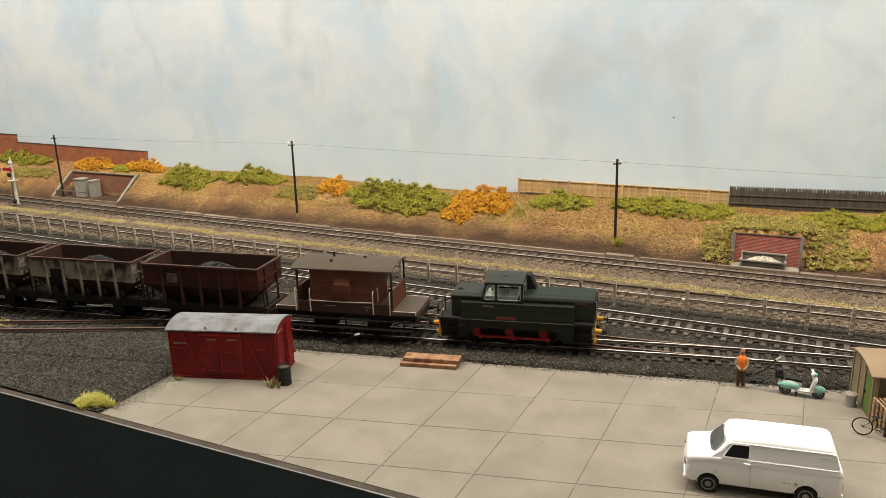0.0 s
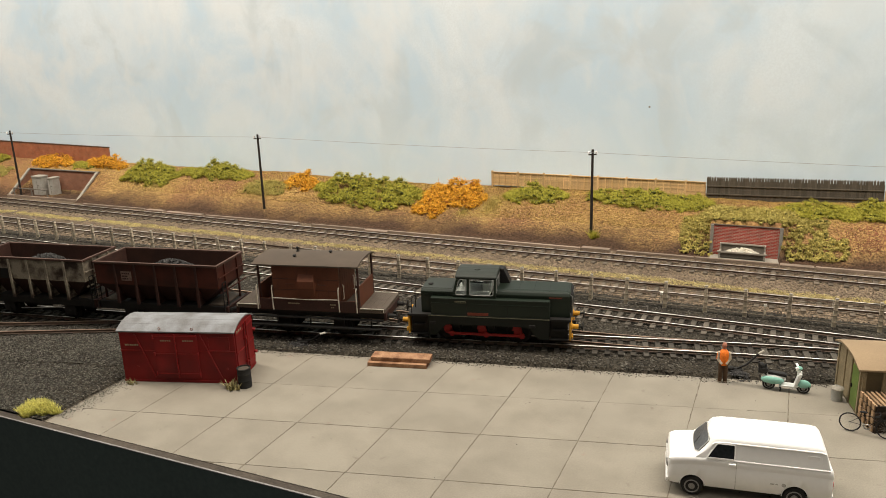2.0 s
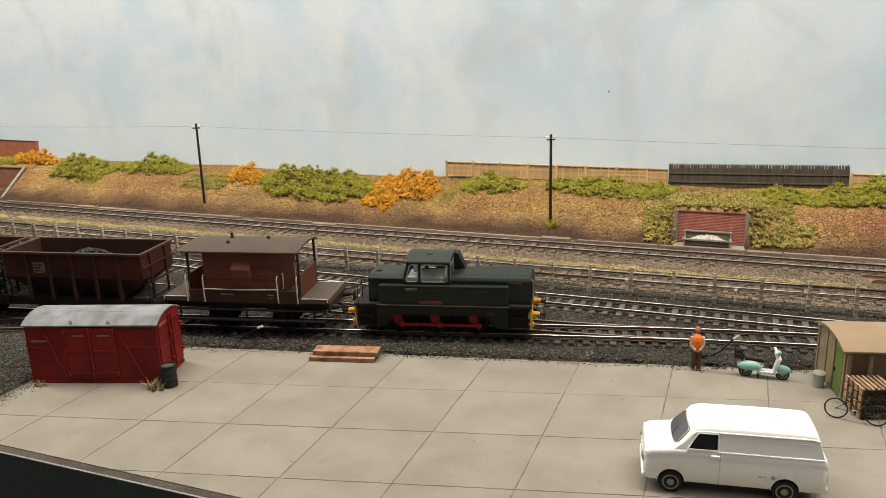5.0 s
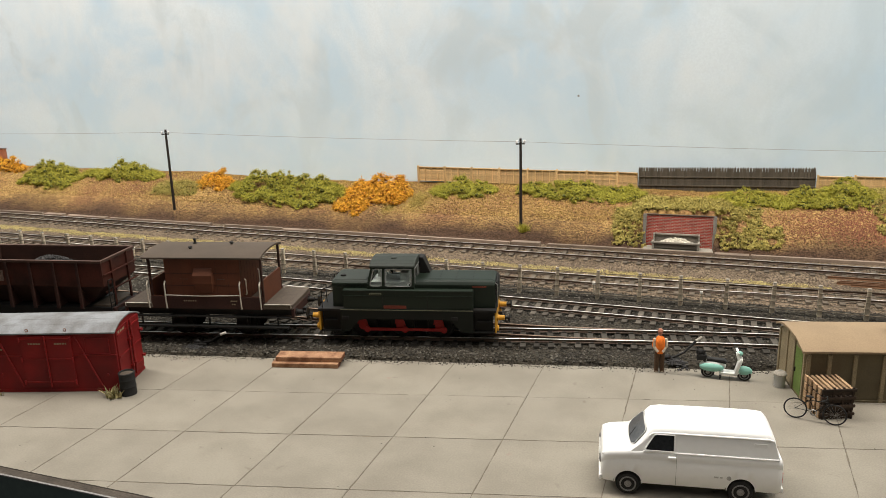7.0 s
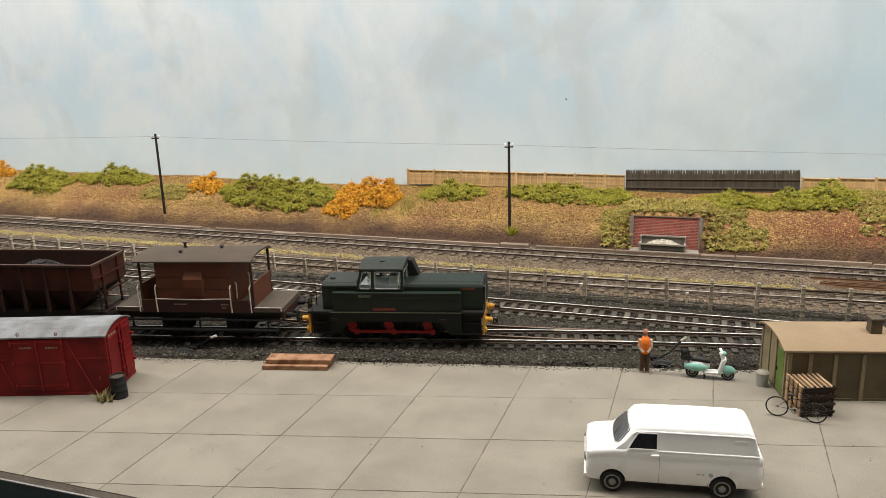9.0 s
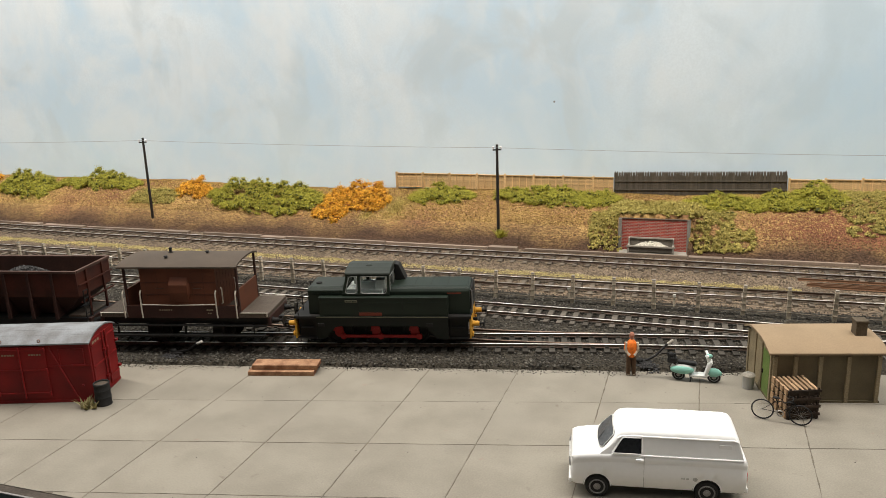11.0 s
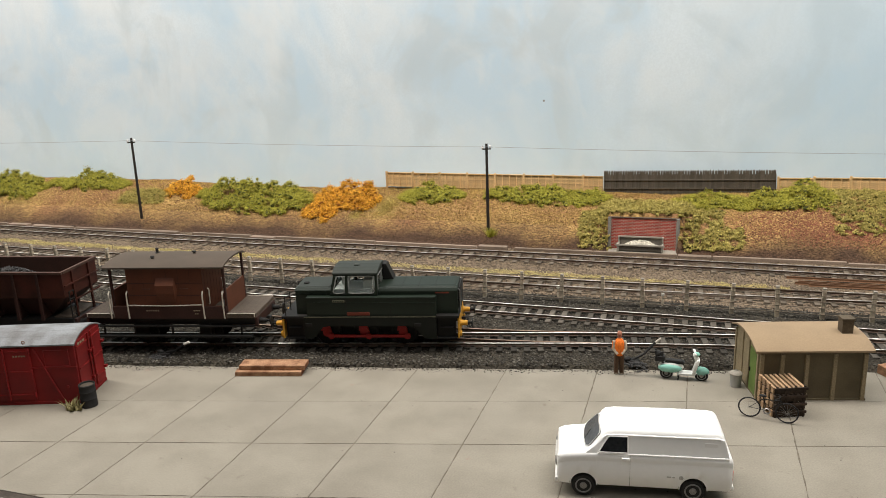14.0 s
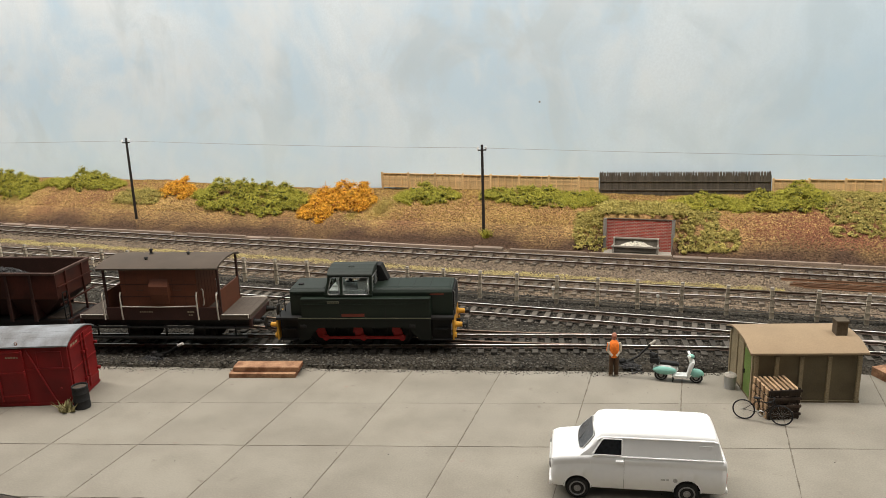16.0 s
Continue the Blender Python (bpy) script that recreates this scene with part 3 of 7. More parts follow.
def on_siding(x):
    """Pose on the siding at the given x, turned along the rails, at rail-top height."""
    i = int(np.argmin(abs(TRACK_A[:, 0] - x)))
    d = TRACK_A[i + 8] - TRACK_A[i - 8]
    return TRACK_A[i, 0], TRACK_A[i, 1], 4.2, math.degrees(math.atan2(d[1], d[0]))


def bars(name, parent, x, z, y, widths, h, material=None, facing=-1):
    """A line of writing too small to read, as short flat bars on the side."""
    for w in widths:
        part(name, box(B(), x, x + w, y + facing * 0.06 - 0.05, y + facing * 0.06 + 0.05, z, z + h), material or M_WHITE_MARK, parent)
        x += w + 0.45


def wheelset(parent, x, r, material=None, half=7.6):
    material = material or M_FRAMEBLACK
    w = B()
    for s in (-1, 1):
        lathe(w, [(r + 0.9, -1.2), (r + 0.9, -0.7), (r, -0.6), (r - 0.05, 1.1), (r - 0.9, 1.3), (r - 1.1, 0.7), (1.6, 0.7), (1.4, 1.5), (0.3, 1.6)], 20, (x, 0, r - 0.1), "y") if s > 0 else lathe(w, [(0.3, -1.6), (1.4, -1.5), (1.6, -0.7), (r - 1.1, -0.7), (r - 0.9, -1.3), (r - 0.05, -1.1), (r, 0.6), (r + 0.9, 0.7), (r + 0.9, 1.2)], 20, (x, 0, r - 0.1), "y")
        for v in w.verts:
            if abs(v.co.y) < 3:
                v.co.y += s * half
    rod(w, (x, -half, r - 0.1), (x, half, r - 0.1), 0.9)
    return part("wheelset", w, material, parent, "dark grimy spoked wheels", True)


def buffers(parent, x, way, z, material, head):
    for s in (-1, 1):
        b = lathe(B(), [(2.1, 0), (2.1, 0.5), (1.5, 0.7), (1.35, 4.0), (1.0, 4.1)] if way > 0 else [(1.0, -4.1), (1.35, -4.0), (1.5, -0.7), (2.1, -0.5), (2.1, 0)], 14, (x, s * 11.0, z), "x")
        body = part("buffer", b, material, parent, "", True)
        h = lathe(B(), [(0.7, 0), (0.7, 2.3), (2.5, 2.4), (2.6, 2.8), (1.2, 3.1)] if way > 0 else [(1.2, -3.1), (2.6, -2.8), (2.5, -2.4), (0.7, -2.3), (0.7, 0)], 16, (x + way * 4.0, s * 11.0, z), "x")
        part("buffer_head", h, head, body, "dark steel buffer head", True)


def coupling(parent, x, way, z):
    c = box(B(), min(x, x + way * 2.4), max(x, x + way * 2.4), -0.6, 0.6, z - 0.6, z + 0.9, 0.2)
    ring(c, (x + way * 3.4, 0, z - 0.9), 1.5, 0.35, "x", 12, 5)
    ring(c, (x + way * 4.2, 0, z - 3.4), 1.5, 0.35, "y", 12, 5)
    tube(c, [(x, 3.2, z - 1), (x + way * 3.5, 3.4, z - 4), (x + way * 4.5, 3.0, z - 6.6)], 0.45)
    part("coupling", c, M_FRAMEBLACK, parent, "black chain coupling and brake pipe")


def locomotive(x):
    px, py, pz, pr = on_siding(x)
    t = thing("diesel_shunter", px, py, pz, pr, "dark green diesel shunting locomotive with yellow buffer beams", "locomotive")
    # frame and deck
    part("deck", box(B(), -48.8, 48.8, -15.2, 15.2, 16.9, 18.4, 0.2), M_FRAMEBLACK, t, "dark running plate")
    part("chassis", box(B(), -44, 44, -6.0, 6.0, 4.0, 16.8, 0.3), M_FRAMEBLACK, t)
    for s in (-1, 1):
        side = prism(B(), [(-36, 5.6), (-31.5, 5.6), (-25.5, 12.4), (-22, 12.9), (21, 12.9), (24.5, 12.4), (30.5, 5.6), (36.5, 5.6), (36.5, 18.6), (-36, 18.6)], s * 15.4 - 0.6, s * 15.4 + 0.6, "y")
        v = part("valance", side, M_SKIRT, t)
        part("lining", box(B(), -36, 36.5, s * 16.1 - 0.08, s * 16.1 + 0.08, 18.0, 18.35), M_LINE, v, "thin pale lining")
        for bx in (-33.5, 26.5):
            part("axle_box", box(B(), bx - 1.8, bx + 1.8, s * 16.2 - 0.3, s * 16.2 + 0.3, 12.6, 14.6, 0.25), M_FRAMEBLACK, v)
        for e in (-1, 1):
            stp = B()
            for z, w in ((5.2, 5.2), (11.2, 3.4)):
                box(stp, e * 42 - w, e * 42 + w, s * 13.6 - 1.3, s * 13.6 + 1.3, z, z + 0.45)
            box(stp, e * 42 - 5, e * 42 + 5, s * 12.2 - 0.4, s * 12.2 + 0.4, 5.4, 17)
            part("steps", stp, M_FRAMEBLACK, t, "grimy cab steps")
    # lower casings and hoods
    for s in (-1, 1):
        c = part("casing", box(B(), -34.4, 36.6, min(s * 10, s * 15.2), max(s * 10, s * 15.2), 18.4, 29.2, 0.5), M_GREEN, t)
        for z in (28.5, 25.6):
            part("beading", box(B(), -34.2, 36.4, s * 15.3 - 0.2, s * 15.3 + 0.2, z, z + 0.55, 0.15), M_GREEN, c, "raised green beading")
        for dx in (-12.5, 12.0):
            part("door_gap", box(B(), dx - 0.12, dx + 0.12, s * 15.25 - 0.06, s * 15.25 + 0.06, 18.8, 29.0), M_FRAMEBLACK, c)
    part("nameplate", box(B(), -19.6, -13.0, -15.6, -15.3, 26.4, 27.7, 0.1), M_LINE, t, "small dull metal plate")
    bars("plate_mark", t, -19.2, 26.8, -15.6, (0.8, 0.6, 0.9, 1.0, 0.7), 0.5, M_GREEN)
    part("side_panel", box(B(), -12, 0.5, -15.6, -15.3, 18.9, 20.6, 0.1), M_PLATE, t, "faded red works plate")
    hood = prism(B(), [(-11.4, 18.4), (-11.4, 31.2), (-10.4, 32.8), (-8.0, 33.4), (8.0, 33.4), (10.4, 32.8), (11.4, 31.2), (11.4, 18.4)], 4.4, 48.2, "x", 0.3)
    h = part("bonnet", hood, M_GREEN, t)
    part("bonnet_lid", prism(B(), [(-10.3, 32.7), (-9.7, 33.3), (-7.6, 33.75), (7.6, 33.75), (9.7, 33.3), (10.3, 32.7)], 9, 46.8, "x", 0.1), M_GREEN, h)
    for lx in (18, 27, 36):
        part("lid_seam", box(B(), lx - 0.12, lx + 0.12, -9.4, 9.4, 33.5, 33.82), M_SKIRT, h)
    part("bonnet_mark", box(B(), 36.0, 43.5, -11.55, -11.35, 29.9, 30.6), M_PLATE, h, "small red stripe")
    g = box(B(), 48.1, 48.7, -9.5, 9.5, 20.5, 32.2, 0.2)
    for i in range(10):
        box(g, 48.6, 49.1, -8.8, 8.8, 22 + 1.1 * i, 22.5 + 1.1 * i)
    part("radiator_grille", g, M_FRAMEBLACK, t, "black slatted radiator grille")
    gb = B()
    tube(gb, [(49.3, -9.9, 18.4), (49.3, -9.9, 31.2), (48.2, -9.9, 32.2)], 0.3)
    tube(gb, [(49.3, 9.9, 18.4), (49.3, 9.9, 31.2), (48.2, 9.9, 32.2)], 0.3)
    part("end_handrail", gb, M_STEEL, t)
    rear = prism(B(), [(-11.5, 18.4), (-11.5, 31.9), (-10.2, 33.2), (10.2, 33.2), (11.5, 31.9), (11.5, 18.4)], -41.0, -20.4, "x", 0.3)
    r = part("rear_hood", rear, M_GREEN, t)
    part("rear_lid", prism(B(), [(-9.8, 33.0), (-9.3, 33.6), (9.3, 33.6), (9.8, 33.0)], -40, -22, "x", 0.1), M_ROOFGREEN, r)
    lv = B()
    for i in range(4):
        box(lv, -39, -23.5, -11.75, -11.35, 29.2 + 0.75 * i, 29.6 + 0.75 * i)
    part("louvre", lv, M_GREEN, r, "row of side louvres")
    part("filler_cap", lathe(B(), [(1.6, 0), (1.6, 0.7), (1.0, 1.0)], 12, (-36.5, -3, 33.5)), M_FRAMEBLACK, r)
    # cab: four walls with real openings, roof with a central vent
    zb, zs, zt, half = 29.5, 31.4, 41.4, 13.2
    lean = 2.0

    def post(bm, xa, xb, s, lean_x=0.0):
        # a pillar of the cab side, leaning in towards the roof
        hexa(bm, [(xa, s * half, zb), (xb, s * half, zb), (xb, s * (half - 0.9), zb), (xa, s * (half - 0.9), zb)],
             [(xa + lean_x, s * (half - lean), zt), (xb + lean_x, s * (half - lean), zt), (xb + lean_x, s * (half - lean - 0.9), zt), (xa + lean_x, s * (half - lean - 0.9), zt)])

    cab = B()
    for s in (-1, 1):
        post(cab, -21.2, -19.9, s, 2.2)
        post(cab, -12.8, -11.3, s)
        post(cab, 3.5, 4.8, s)
        box(cab, -21.2, 4.8, min(s * half, s * (half - 0.9)), max(s * half, s * (half - 0.9)), 28.0, zs - 0.6)
        hexa(cab, [(-19.3, s * (half - 1.72), 40.0), (4.8, s * (half - 1.72), 40.0), (4.8, s * (half - 2.6), 40.0), (-19.3, s * (half - 2.6), 40.0)],
             [(-19.0, s * (half - lean), zt), (4.8, s * (half - lean), zt), (4.8, s * (half - lean - 0.9), zt), (-19.0, s * (half - lean - 0.9), zt)])
    for xa, xb, lx in ((-21.2, -20.3, 2.2), (3.9, 4.8, 0)):
        box(cab, xa, xb, -half + 0.5, half - 0.5, 28, 32.0)
        box(cab, xa + lx, xb + lx, -half + 2.4, half - 2.4, 40.0, zt)
        for y in (-0.75, half - 3.2, -half + 1.3):
            hexa(cab, [(xa, y, 32.0), (xb, y, 32.0), (xb, y + 1.5, 32.0), (xa, y + 1.5, 32.0)], [(xa + lx, y, 40.0), (xb + lx, y, 40.0), (xb + lx, y + 1.5, 40.0), (xa + lx, y + 1.5, 40.0)])
    part("cab", cab, M_GREEN, t)
    roof = prism(B(), [(-11.9, 40.7), (-11.7, 41.7), (-9.6, 42.9), (-6.0, 43.7), (0, 44.2), (6.0, 43.7), (9.6, 42.9), (11.7, 41.7), (11.9, 40.7)], -19.6, 5.2, "x", 0.35)
    rf = part("cab_roof", roof, M_ROOFGREEN, t, "faded grey-green cab roof", True)
    part("vent", lathe(B(), [(1.9, 0), (1.9, 0.4), (1.5, 0.7), (0.6, 0.8)], 14, (-7.5, -3, 43.7)), M_ROOFGREEN, rf, "round roof vent", True)
    for s in (-1, 1):
        for xa, xb, lx in ((-19.7, -12.9, 1.9), (-11.2, 3.4, 0.0)):
            z0, z1 = zs - 0.7, 39.9
            y = lambda z: s * (half + 0.12 - lean * (z - zb) / (zt - zb))
            k = [(xa + 0.3, z0 + 1.2), (xa + 0.7, z0 + 0.4), (xa + 1.5, z0), (xb - 1.5, z0), (xb - 0.6, z0 + 0.4), (xb - 0.3, z0 + 1.2), (xb - 0.3, z1 - 1.2), (xb - 0.7, z1 - 0.3), (xb - 1.5, z1), (xa + lx + 1.5, z1), (xa + lx + 0.7, z1 - 0.3), (xa + lx + 0.2, z1 - 1.2)]
            wf = part("window_frame", tube(B(), [(u, y(v), v) for u, v in k + k[:1]], 0.27, 6), M_SILVER, t, "bright window frame")
            gl = B()
            hexa(gl, [(xa, y(z0) - s * 0.5, z0), (xb, y(z0) - s * 0.5, z0), (xb, y(z0) - s * 0.7, z0), (xa, y(z0) - s * 0.7, z0)],
                 [(xa + lx, y(z1) - s * 0.5, z1), (xb, y(z1) - s * 0.5, z1), (xb, y(z1) - s * 0.7, z1), (xa + lx, y(z1) - s * 0.7, z1)])
            pane = part("pane", gl, M_GLASS, wf)
            pane.visible_shadow = False
    for ya, yb in ((-10.9, -1.2), (1.2, 10.9)):
        fr = tube(B(), [(4.95, ya, 32.2), (4.95, yb, 32.2), (4.95, yb * 0.93, 39.8), (4.95, ya * 0.93, 39.8), (4.95, ya, 32.2)], 0.3, 6)
        wf = part("window_frame", fr, M_SILVER, t, "bright window frame")
        pane = part("pane", box(B(), 4.5, 4.7, ya, yb, 32.0, 39.9), M_GLASS, wf)
        pane.visible_shadow = False
    con = box(B(), -20, 0, -8, 8, 28, 31.5)
    box(con, -4, 1.2, -7, 7, 31, 36.5, 0.4)
    box(con, -18, -14, 2, 8, 31, 35.5, 0.6)
    part("control_desk", con, M_CABIN, t, "grey control desk inside the cab")
    part("exhaust_cowl", prism(B(), [(5.3, 33.4), (5.3, 42.9), (7.6, 42.4), (11.6, 33.4)], 3.0, 10.5, "y", 0.4), M_FRAMEBLACK, t, "black sloping cowl ahead of the cab")
    # buffer beams, buffers, couplings, rods
    for e in (-1, 1):
        part("buffer_beam", box(B(), e * 48.4 - 0.5, e * 48.4 + 0.5, -14.8, 14.8, 5.4, 17.0, 0.3), M_YELLOW, t, "yellow buffer beam")
        buffers(t, e * 49, e, 13.0, M_YELLOW, M_FRAMEBLACK)
        coupling(t, e * 49, e, 11.5)
        for s in (-1, 1):
            pipe = ring(B(), (e * 49.6, s * 13.2, 7.8), 1.2, 0.55, "x", 12, 5)
            part("pipe_bracket", pipe, M_YELLOW, t)
        if e > 0:
            continue
        rl = B()
        tube(rl, [(e * 46.5, -14.2, 18.4), (e * 46.5, -14.2, 29), (e * 42, -14.2, 30.5), (e * 40.8, -13.0, 30.5)], 0.3)
        tube(rl, [(e * 46.5, 14.2, 18.4), (e * 46.5, 14.2, 29), (e * 42, 14.2, 30.5), (e * 40.8, 13.0, 30.5)], 0.3)
        if e < 0:
            tube(rl, [(e * 46.5, -14.2, 25), (e * 46.5, -4.2, 25)], 0.3)
        tube(rl, [(e * 46.5, -4.2, 18.4), (e * 46.5, -4.2, 29)], 0.3)
        part("deck_railing", rl, M_FRAMEBLACK, t)
    for wx in (-25.0, -4.0, 17.5):
        wheelset(t, wx, 7.4, half=7.7)
        for s in (-1, 1):
            cw = lathe(B(), [(2.6, -0.4), (2.6, 0.4)], 14, (wx, s * 10.0, 7.2), "y")
            hexa(cw, [(wx - 3.4, s * 9.7, 8.0), (wx + 2.4, s * 9.7, 9.0), (wx + 2.4, s * 10.3, 9.0), (wx - 3.4, s * 10.3, 8.0)], [(wx - 2.8, s * 9.7, 11.4), (wx + 0.8, s * 9.7, 11.8), (wx + 0.8, s * 10.3, 11.8), (wx - 2.8, s * 10.3, 11.4)])
            part("crank", cw, M_RED, t, "red wheel crank")
    for s in (-1, 1):
        rd = box(B(), -22.5, 20.0, s * 11.2 - 0.5, s * 11.2 + 0.5, 4.6, 6.2, 0.2)
        for wx in (-22.5, -1.5, 20.0):
            rod(rd, (wx, s * 11.2 - 0.7, 5.4), (wx, s * 11.2 + 0.7, 5.4), 1.7, 14)
        part("coupling_rod", rd, M_RED, t, "red coupling rod")


def brake_van(x):
    px, py, pz, pr = on_siding(x)
    t = thing("brake_van", px, py, pz, pr, "bauxite brown brake van with verandas and white handrails", "brake van")
    part("solebar", box(B(), -48.5, 48.5, -13.5, 13.5, 13.2, 19.0, 0.3), M_FRAMEBLACK, t)
    for e in (-1, 1):
        pl = part("end_platform", box(B(), min(e * 32.5, e * 49.3), max(e * 32.5, e * 49.3), -15.8, 15.8, 17.6, 20.2, 0.3), M_DECK, t, "grey weathered end platform")
        for i in range(4):
            part("plank_gap", box(B(), e * (35.5 + 3.4 * i) - 0.05, e * (35.5 + 3.4 * i) + 0.05, -15.6, 15.6, 20.15, 20.22), M_BAUXDARK, pl)
        part("headstock", box(B(), e * 49.0 - 0.8, e * 49.0 + 0.8, -15.2, 15.2, 13.0, 18.0, 0.3), M_BAUXDARK, t)
        buffers(t, e * 49.6, e, 14.8, M_FRAMEBLACK, M_FRAMEBLACK)
        coupling(t, e * 49.6, e, 12.5)
        # veranda end screen, half height, with its corner posts
        part("end_screen", box(B(), e * 32.6 - 0.5, e * 32.6 + 0.5, -14.6, 14.6, 20.2, 33.5, 0.2), M_BAUXITE, t)
        for s in (-1, 1):
            part("roof_post", box(B(), e * 32.6 - 0.6, e * 32.6 + 0.6, s * 14.0 - 0.6, s * 14.0 + 0.6, 20, 47.4, 0.1), M_BAUXDARK, t)
            part("side_screen", box(B(), min(e * 26.5, e * 32), max(e * 26.5, e * 32), s * 14.6 - 0.4, s * 14.6 + 0.4, 20.2, 24.5, 0.1), M_BAUXITE, t)
    part("veranda_floor", box(B(), -32.6, 32.6, -15.0, 15.0, 18.6, 20.2, 0.2), M_DECK, t)
    part("body", box(B(), -23.2, 20.6, -14.9, 14.9, 20.2, 47.4, 0.3), M_BAUXITE, t)
    for px in [-20.0 + 6.7 * i for i in range(6)]:
        part("plank_gap", box(B(), px - 0.04, px + 0.04, -14.93, -14.8, 24.5, 47.2), M_BAUXDARK, t)
    for i in range(7):
        part("plank_gap", box(B(), 20.5, 20.66, -12.2 + 4.0 * i, -12.08 + 4.0 * i, 20.4, 47.2), M_BAUXDARK, t)
    for s in (-1, 1):
        sk = part("lower_side", box(B(), -33.0, 33.0, s * 15.2 - 0.3, s * 15.2 + 0.3, 17.2, 24.4, 0.15), M_BAUXDARK, t)
        for i in range(2):
            part("plank_gap", box(B(), -23.1, 20.5, s * 15.0 - 0.08, s * 15.0 + 0.08, 30.6 + 7 * i, 30.85 + 7 * i), M_BAUXDARK, t)
        du = hexa(B(), [(-4.0, s * 14.8, 26.6), (4.0, s * 14.8, 26.6), (3.6, s * 15.2, 26.6), (-3.6, s * 15.2, 26.6)], [(-6.6, s * 14.8, 32.4), (5.6, s * 14.8, 32.4), (4.9, s * 17.4, 32.4), (-5.9, s * 17.4, 32.4)])
        hexa(du, [(-6.6, s * 14.8, 32.4), (5.6, s * 14.8, 32.4), (4.9, s * 17.4, 32.4), (-5.9, s * 17.4, 32.4)], [(-6.4, s * 14.8, 37.0), (5.4, s * 14.8, 37.0), (4.9, s * 17.4, 37.0), (-5.9, s * 17.4, 37.0)])
        hexa(du, [(-6.4, s * 14.8, 37.0), (5.4, s * 14.8, 37.0), (4.9, s * 17.4, 37.0), (-5.9, s * 17.4, 37.0)], [(-5.8, s * 14.8, 41.0), (5.0, s * 14.8, 41.0), (4.4, s * 15.2, 40.6), (-5.2, s * 15.2, 40.6)])
        part("lookout_ducket", du, M_BAUXITE, t, "brown side lookout")
        for hx in (-12.0, 9.6):
            part("grab_rail", tube(B(), [(hx - 2.2, s * 15.0, 34.6), (hx - 1.8, s * 15.6, 34.6), (hx + 1.8, s * 15.6, 34.6), (hx + 2.2, s * 15.0, 34.6)], 0.2, 6), M_RIM, t)
        hr = B()
        for hx in (-34.0, -23.6, 20.2, 31.6):
            tube(hr, [(hx, s * 15.9, 17.5), (hx, s * 16.3, 22), (hx, s * 16.3, 31.5), (hx, s * 15.0, 33.2)], 0.42, 6)
        tube(hr, [(-23.6, s * 16.3, 25.4), (-2, s * 16.3, 25.0), (20.2, s * 16.3, 25.6)], 0.33, 6)
        tube(hr, [(20.9, s * 10.0, 24.0), (21.6, s * 10.0, 24.6), (21.6, s * 10.0, 32.6), (20.9, s * 10.0, 33.4)], 0.36, 6)
        for e in (-1, 1):
            tube(hr, [(e * 33.5, s * 15.8, 20.4), (e * 48.5, s * 15.8, 20.4), (e * 48.5, s * 15.8, 18.5)], 0.36, 6)
        part("handrail", hr, M_HANDRAIL, t, "off-white handrails")
        fb = box(B(), -46.5, 46.5, s * 16.0 - 1.7, s * 16.0 + 1.7, 7.0, 7.8)
        box(fb, -48.0, 48.0, s * 15.2 - 1.2, s * 15.2 + 1.2, 12.6, 13.2)
        for hx in (-40, -22, 0, 22, 40):
            box(fb, hx - 0.4, hx + 0.4, s * 14.6 - 0.4, s * 14.6 + 0.4, 7, 14)
        part("footboard", fb, M_FRAMEBLACK, t, "long black footboards")
    bars("lettering", t, -13.5, 21.6, -15.55, (0.9, 0.7, 1.0, 0.9, 0.9, 0.8), 0.8)
    bars("lettering", t, 14.0, 21.6, -15.55, (1.1, 0.8, 1.0), 0.8)
    bars("lettering", t, 14.6, 19.8, -15.55, (0.8, 0.8), 0.7)
    arc = [(16.8 * math.sin(a), 47.2 + 2.5 * (math.cos(a) - math.cos(1.25)) / (1 - math.cos(1.25))) for a in np.linspace(-1.25, 1.25, 15)]
    k = 16.8 / (16.8 * math.sin(1.25))
    top = [(y * k, z) for y, z in arc]
    roof = prism(B(), [(y, z - 0.9) for y, z in top[::-1]] + top, -35.2, 34.0, "x")
    rf = part("roof", roof, M_VANROOF, t, "dark grey curved roof", True)
    for vx, vy in ((-10.8, -6.0), (9.4, 4.0)):
        v = lathe(B(), [(1.3, 0), (1.3, 0.8), (0.8, 1.0), (0.7, 2.0), (1.3, 2.3), (0.9, 2.9)], 12, (vx, vy, 48.4 - 0.01 * vy * vy))
        part("roof_vent", v, M_FRAMEBLACK, rf, "small black roof vent", True)
    part("stove_chimney", lathe(B(), [(1.3, 0), (1.3, 0.8), (0.8, 1.2), (0.7, 2.6), (1.0, 2.8), (1.0, 3.4), (0.5, 3.7)], 12, (-13.4, 5.6, 49.0)), M_FRAMEBLACK, rf, "", True)
    for wx in (-19, 19):
        wheelset(t, wx, 6.0)
        for s in (-1, 1):
            part("axle_guard", box(B(), wx - 4, wx + 4, s * 12.0 - 0.5, s * 12.0 + 0.5, 4.5, 13.4, 0.4), M_FRAMEBLACK, t)


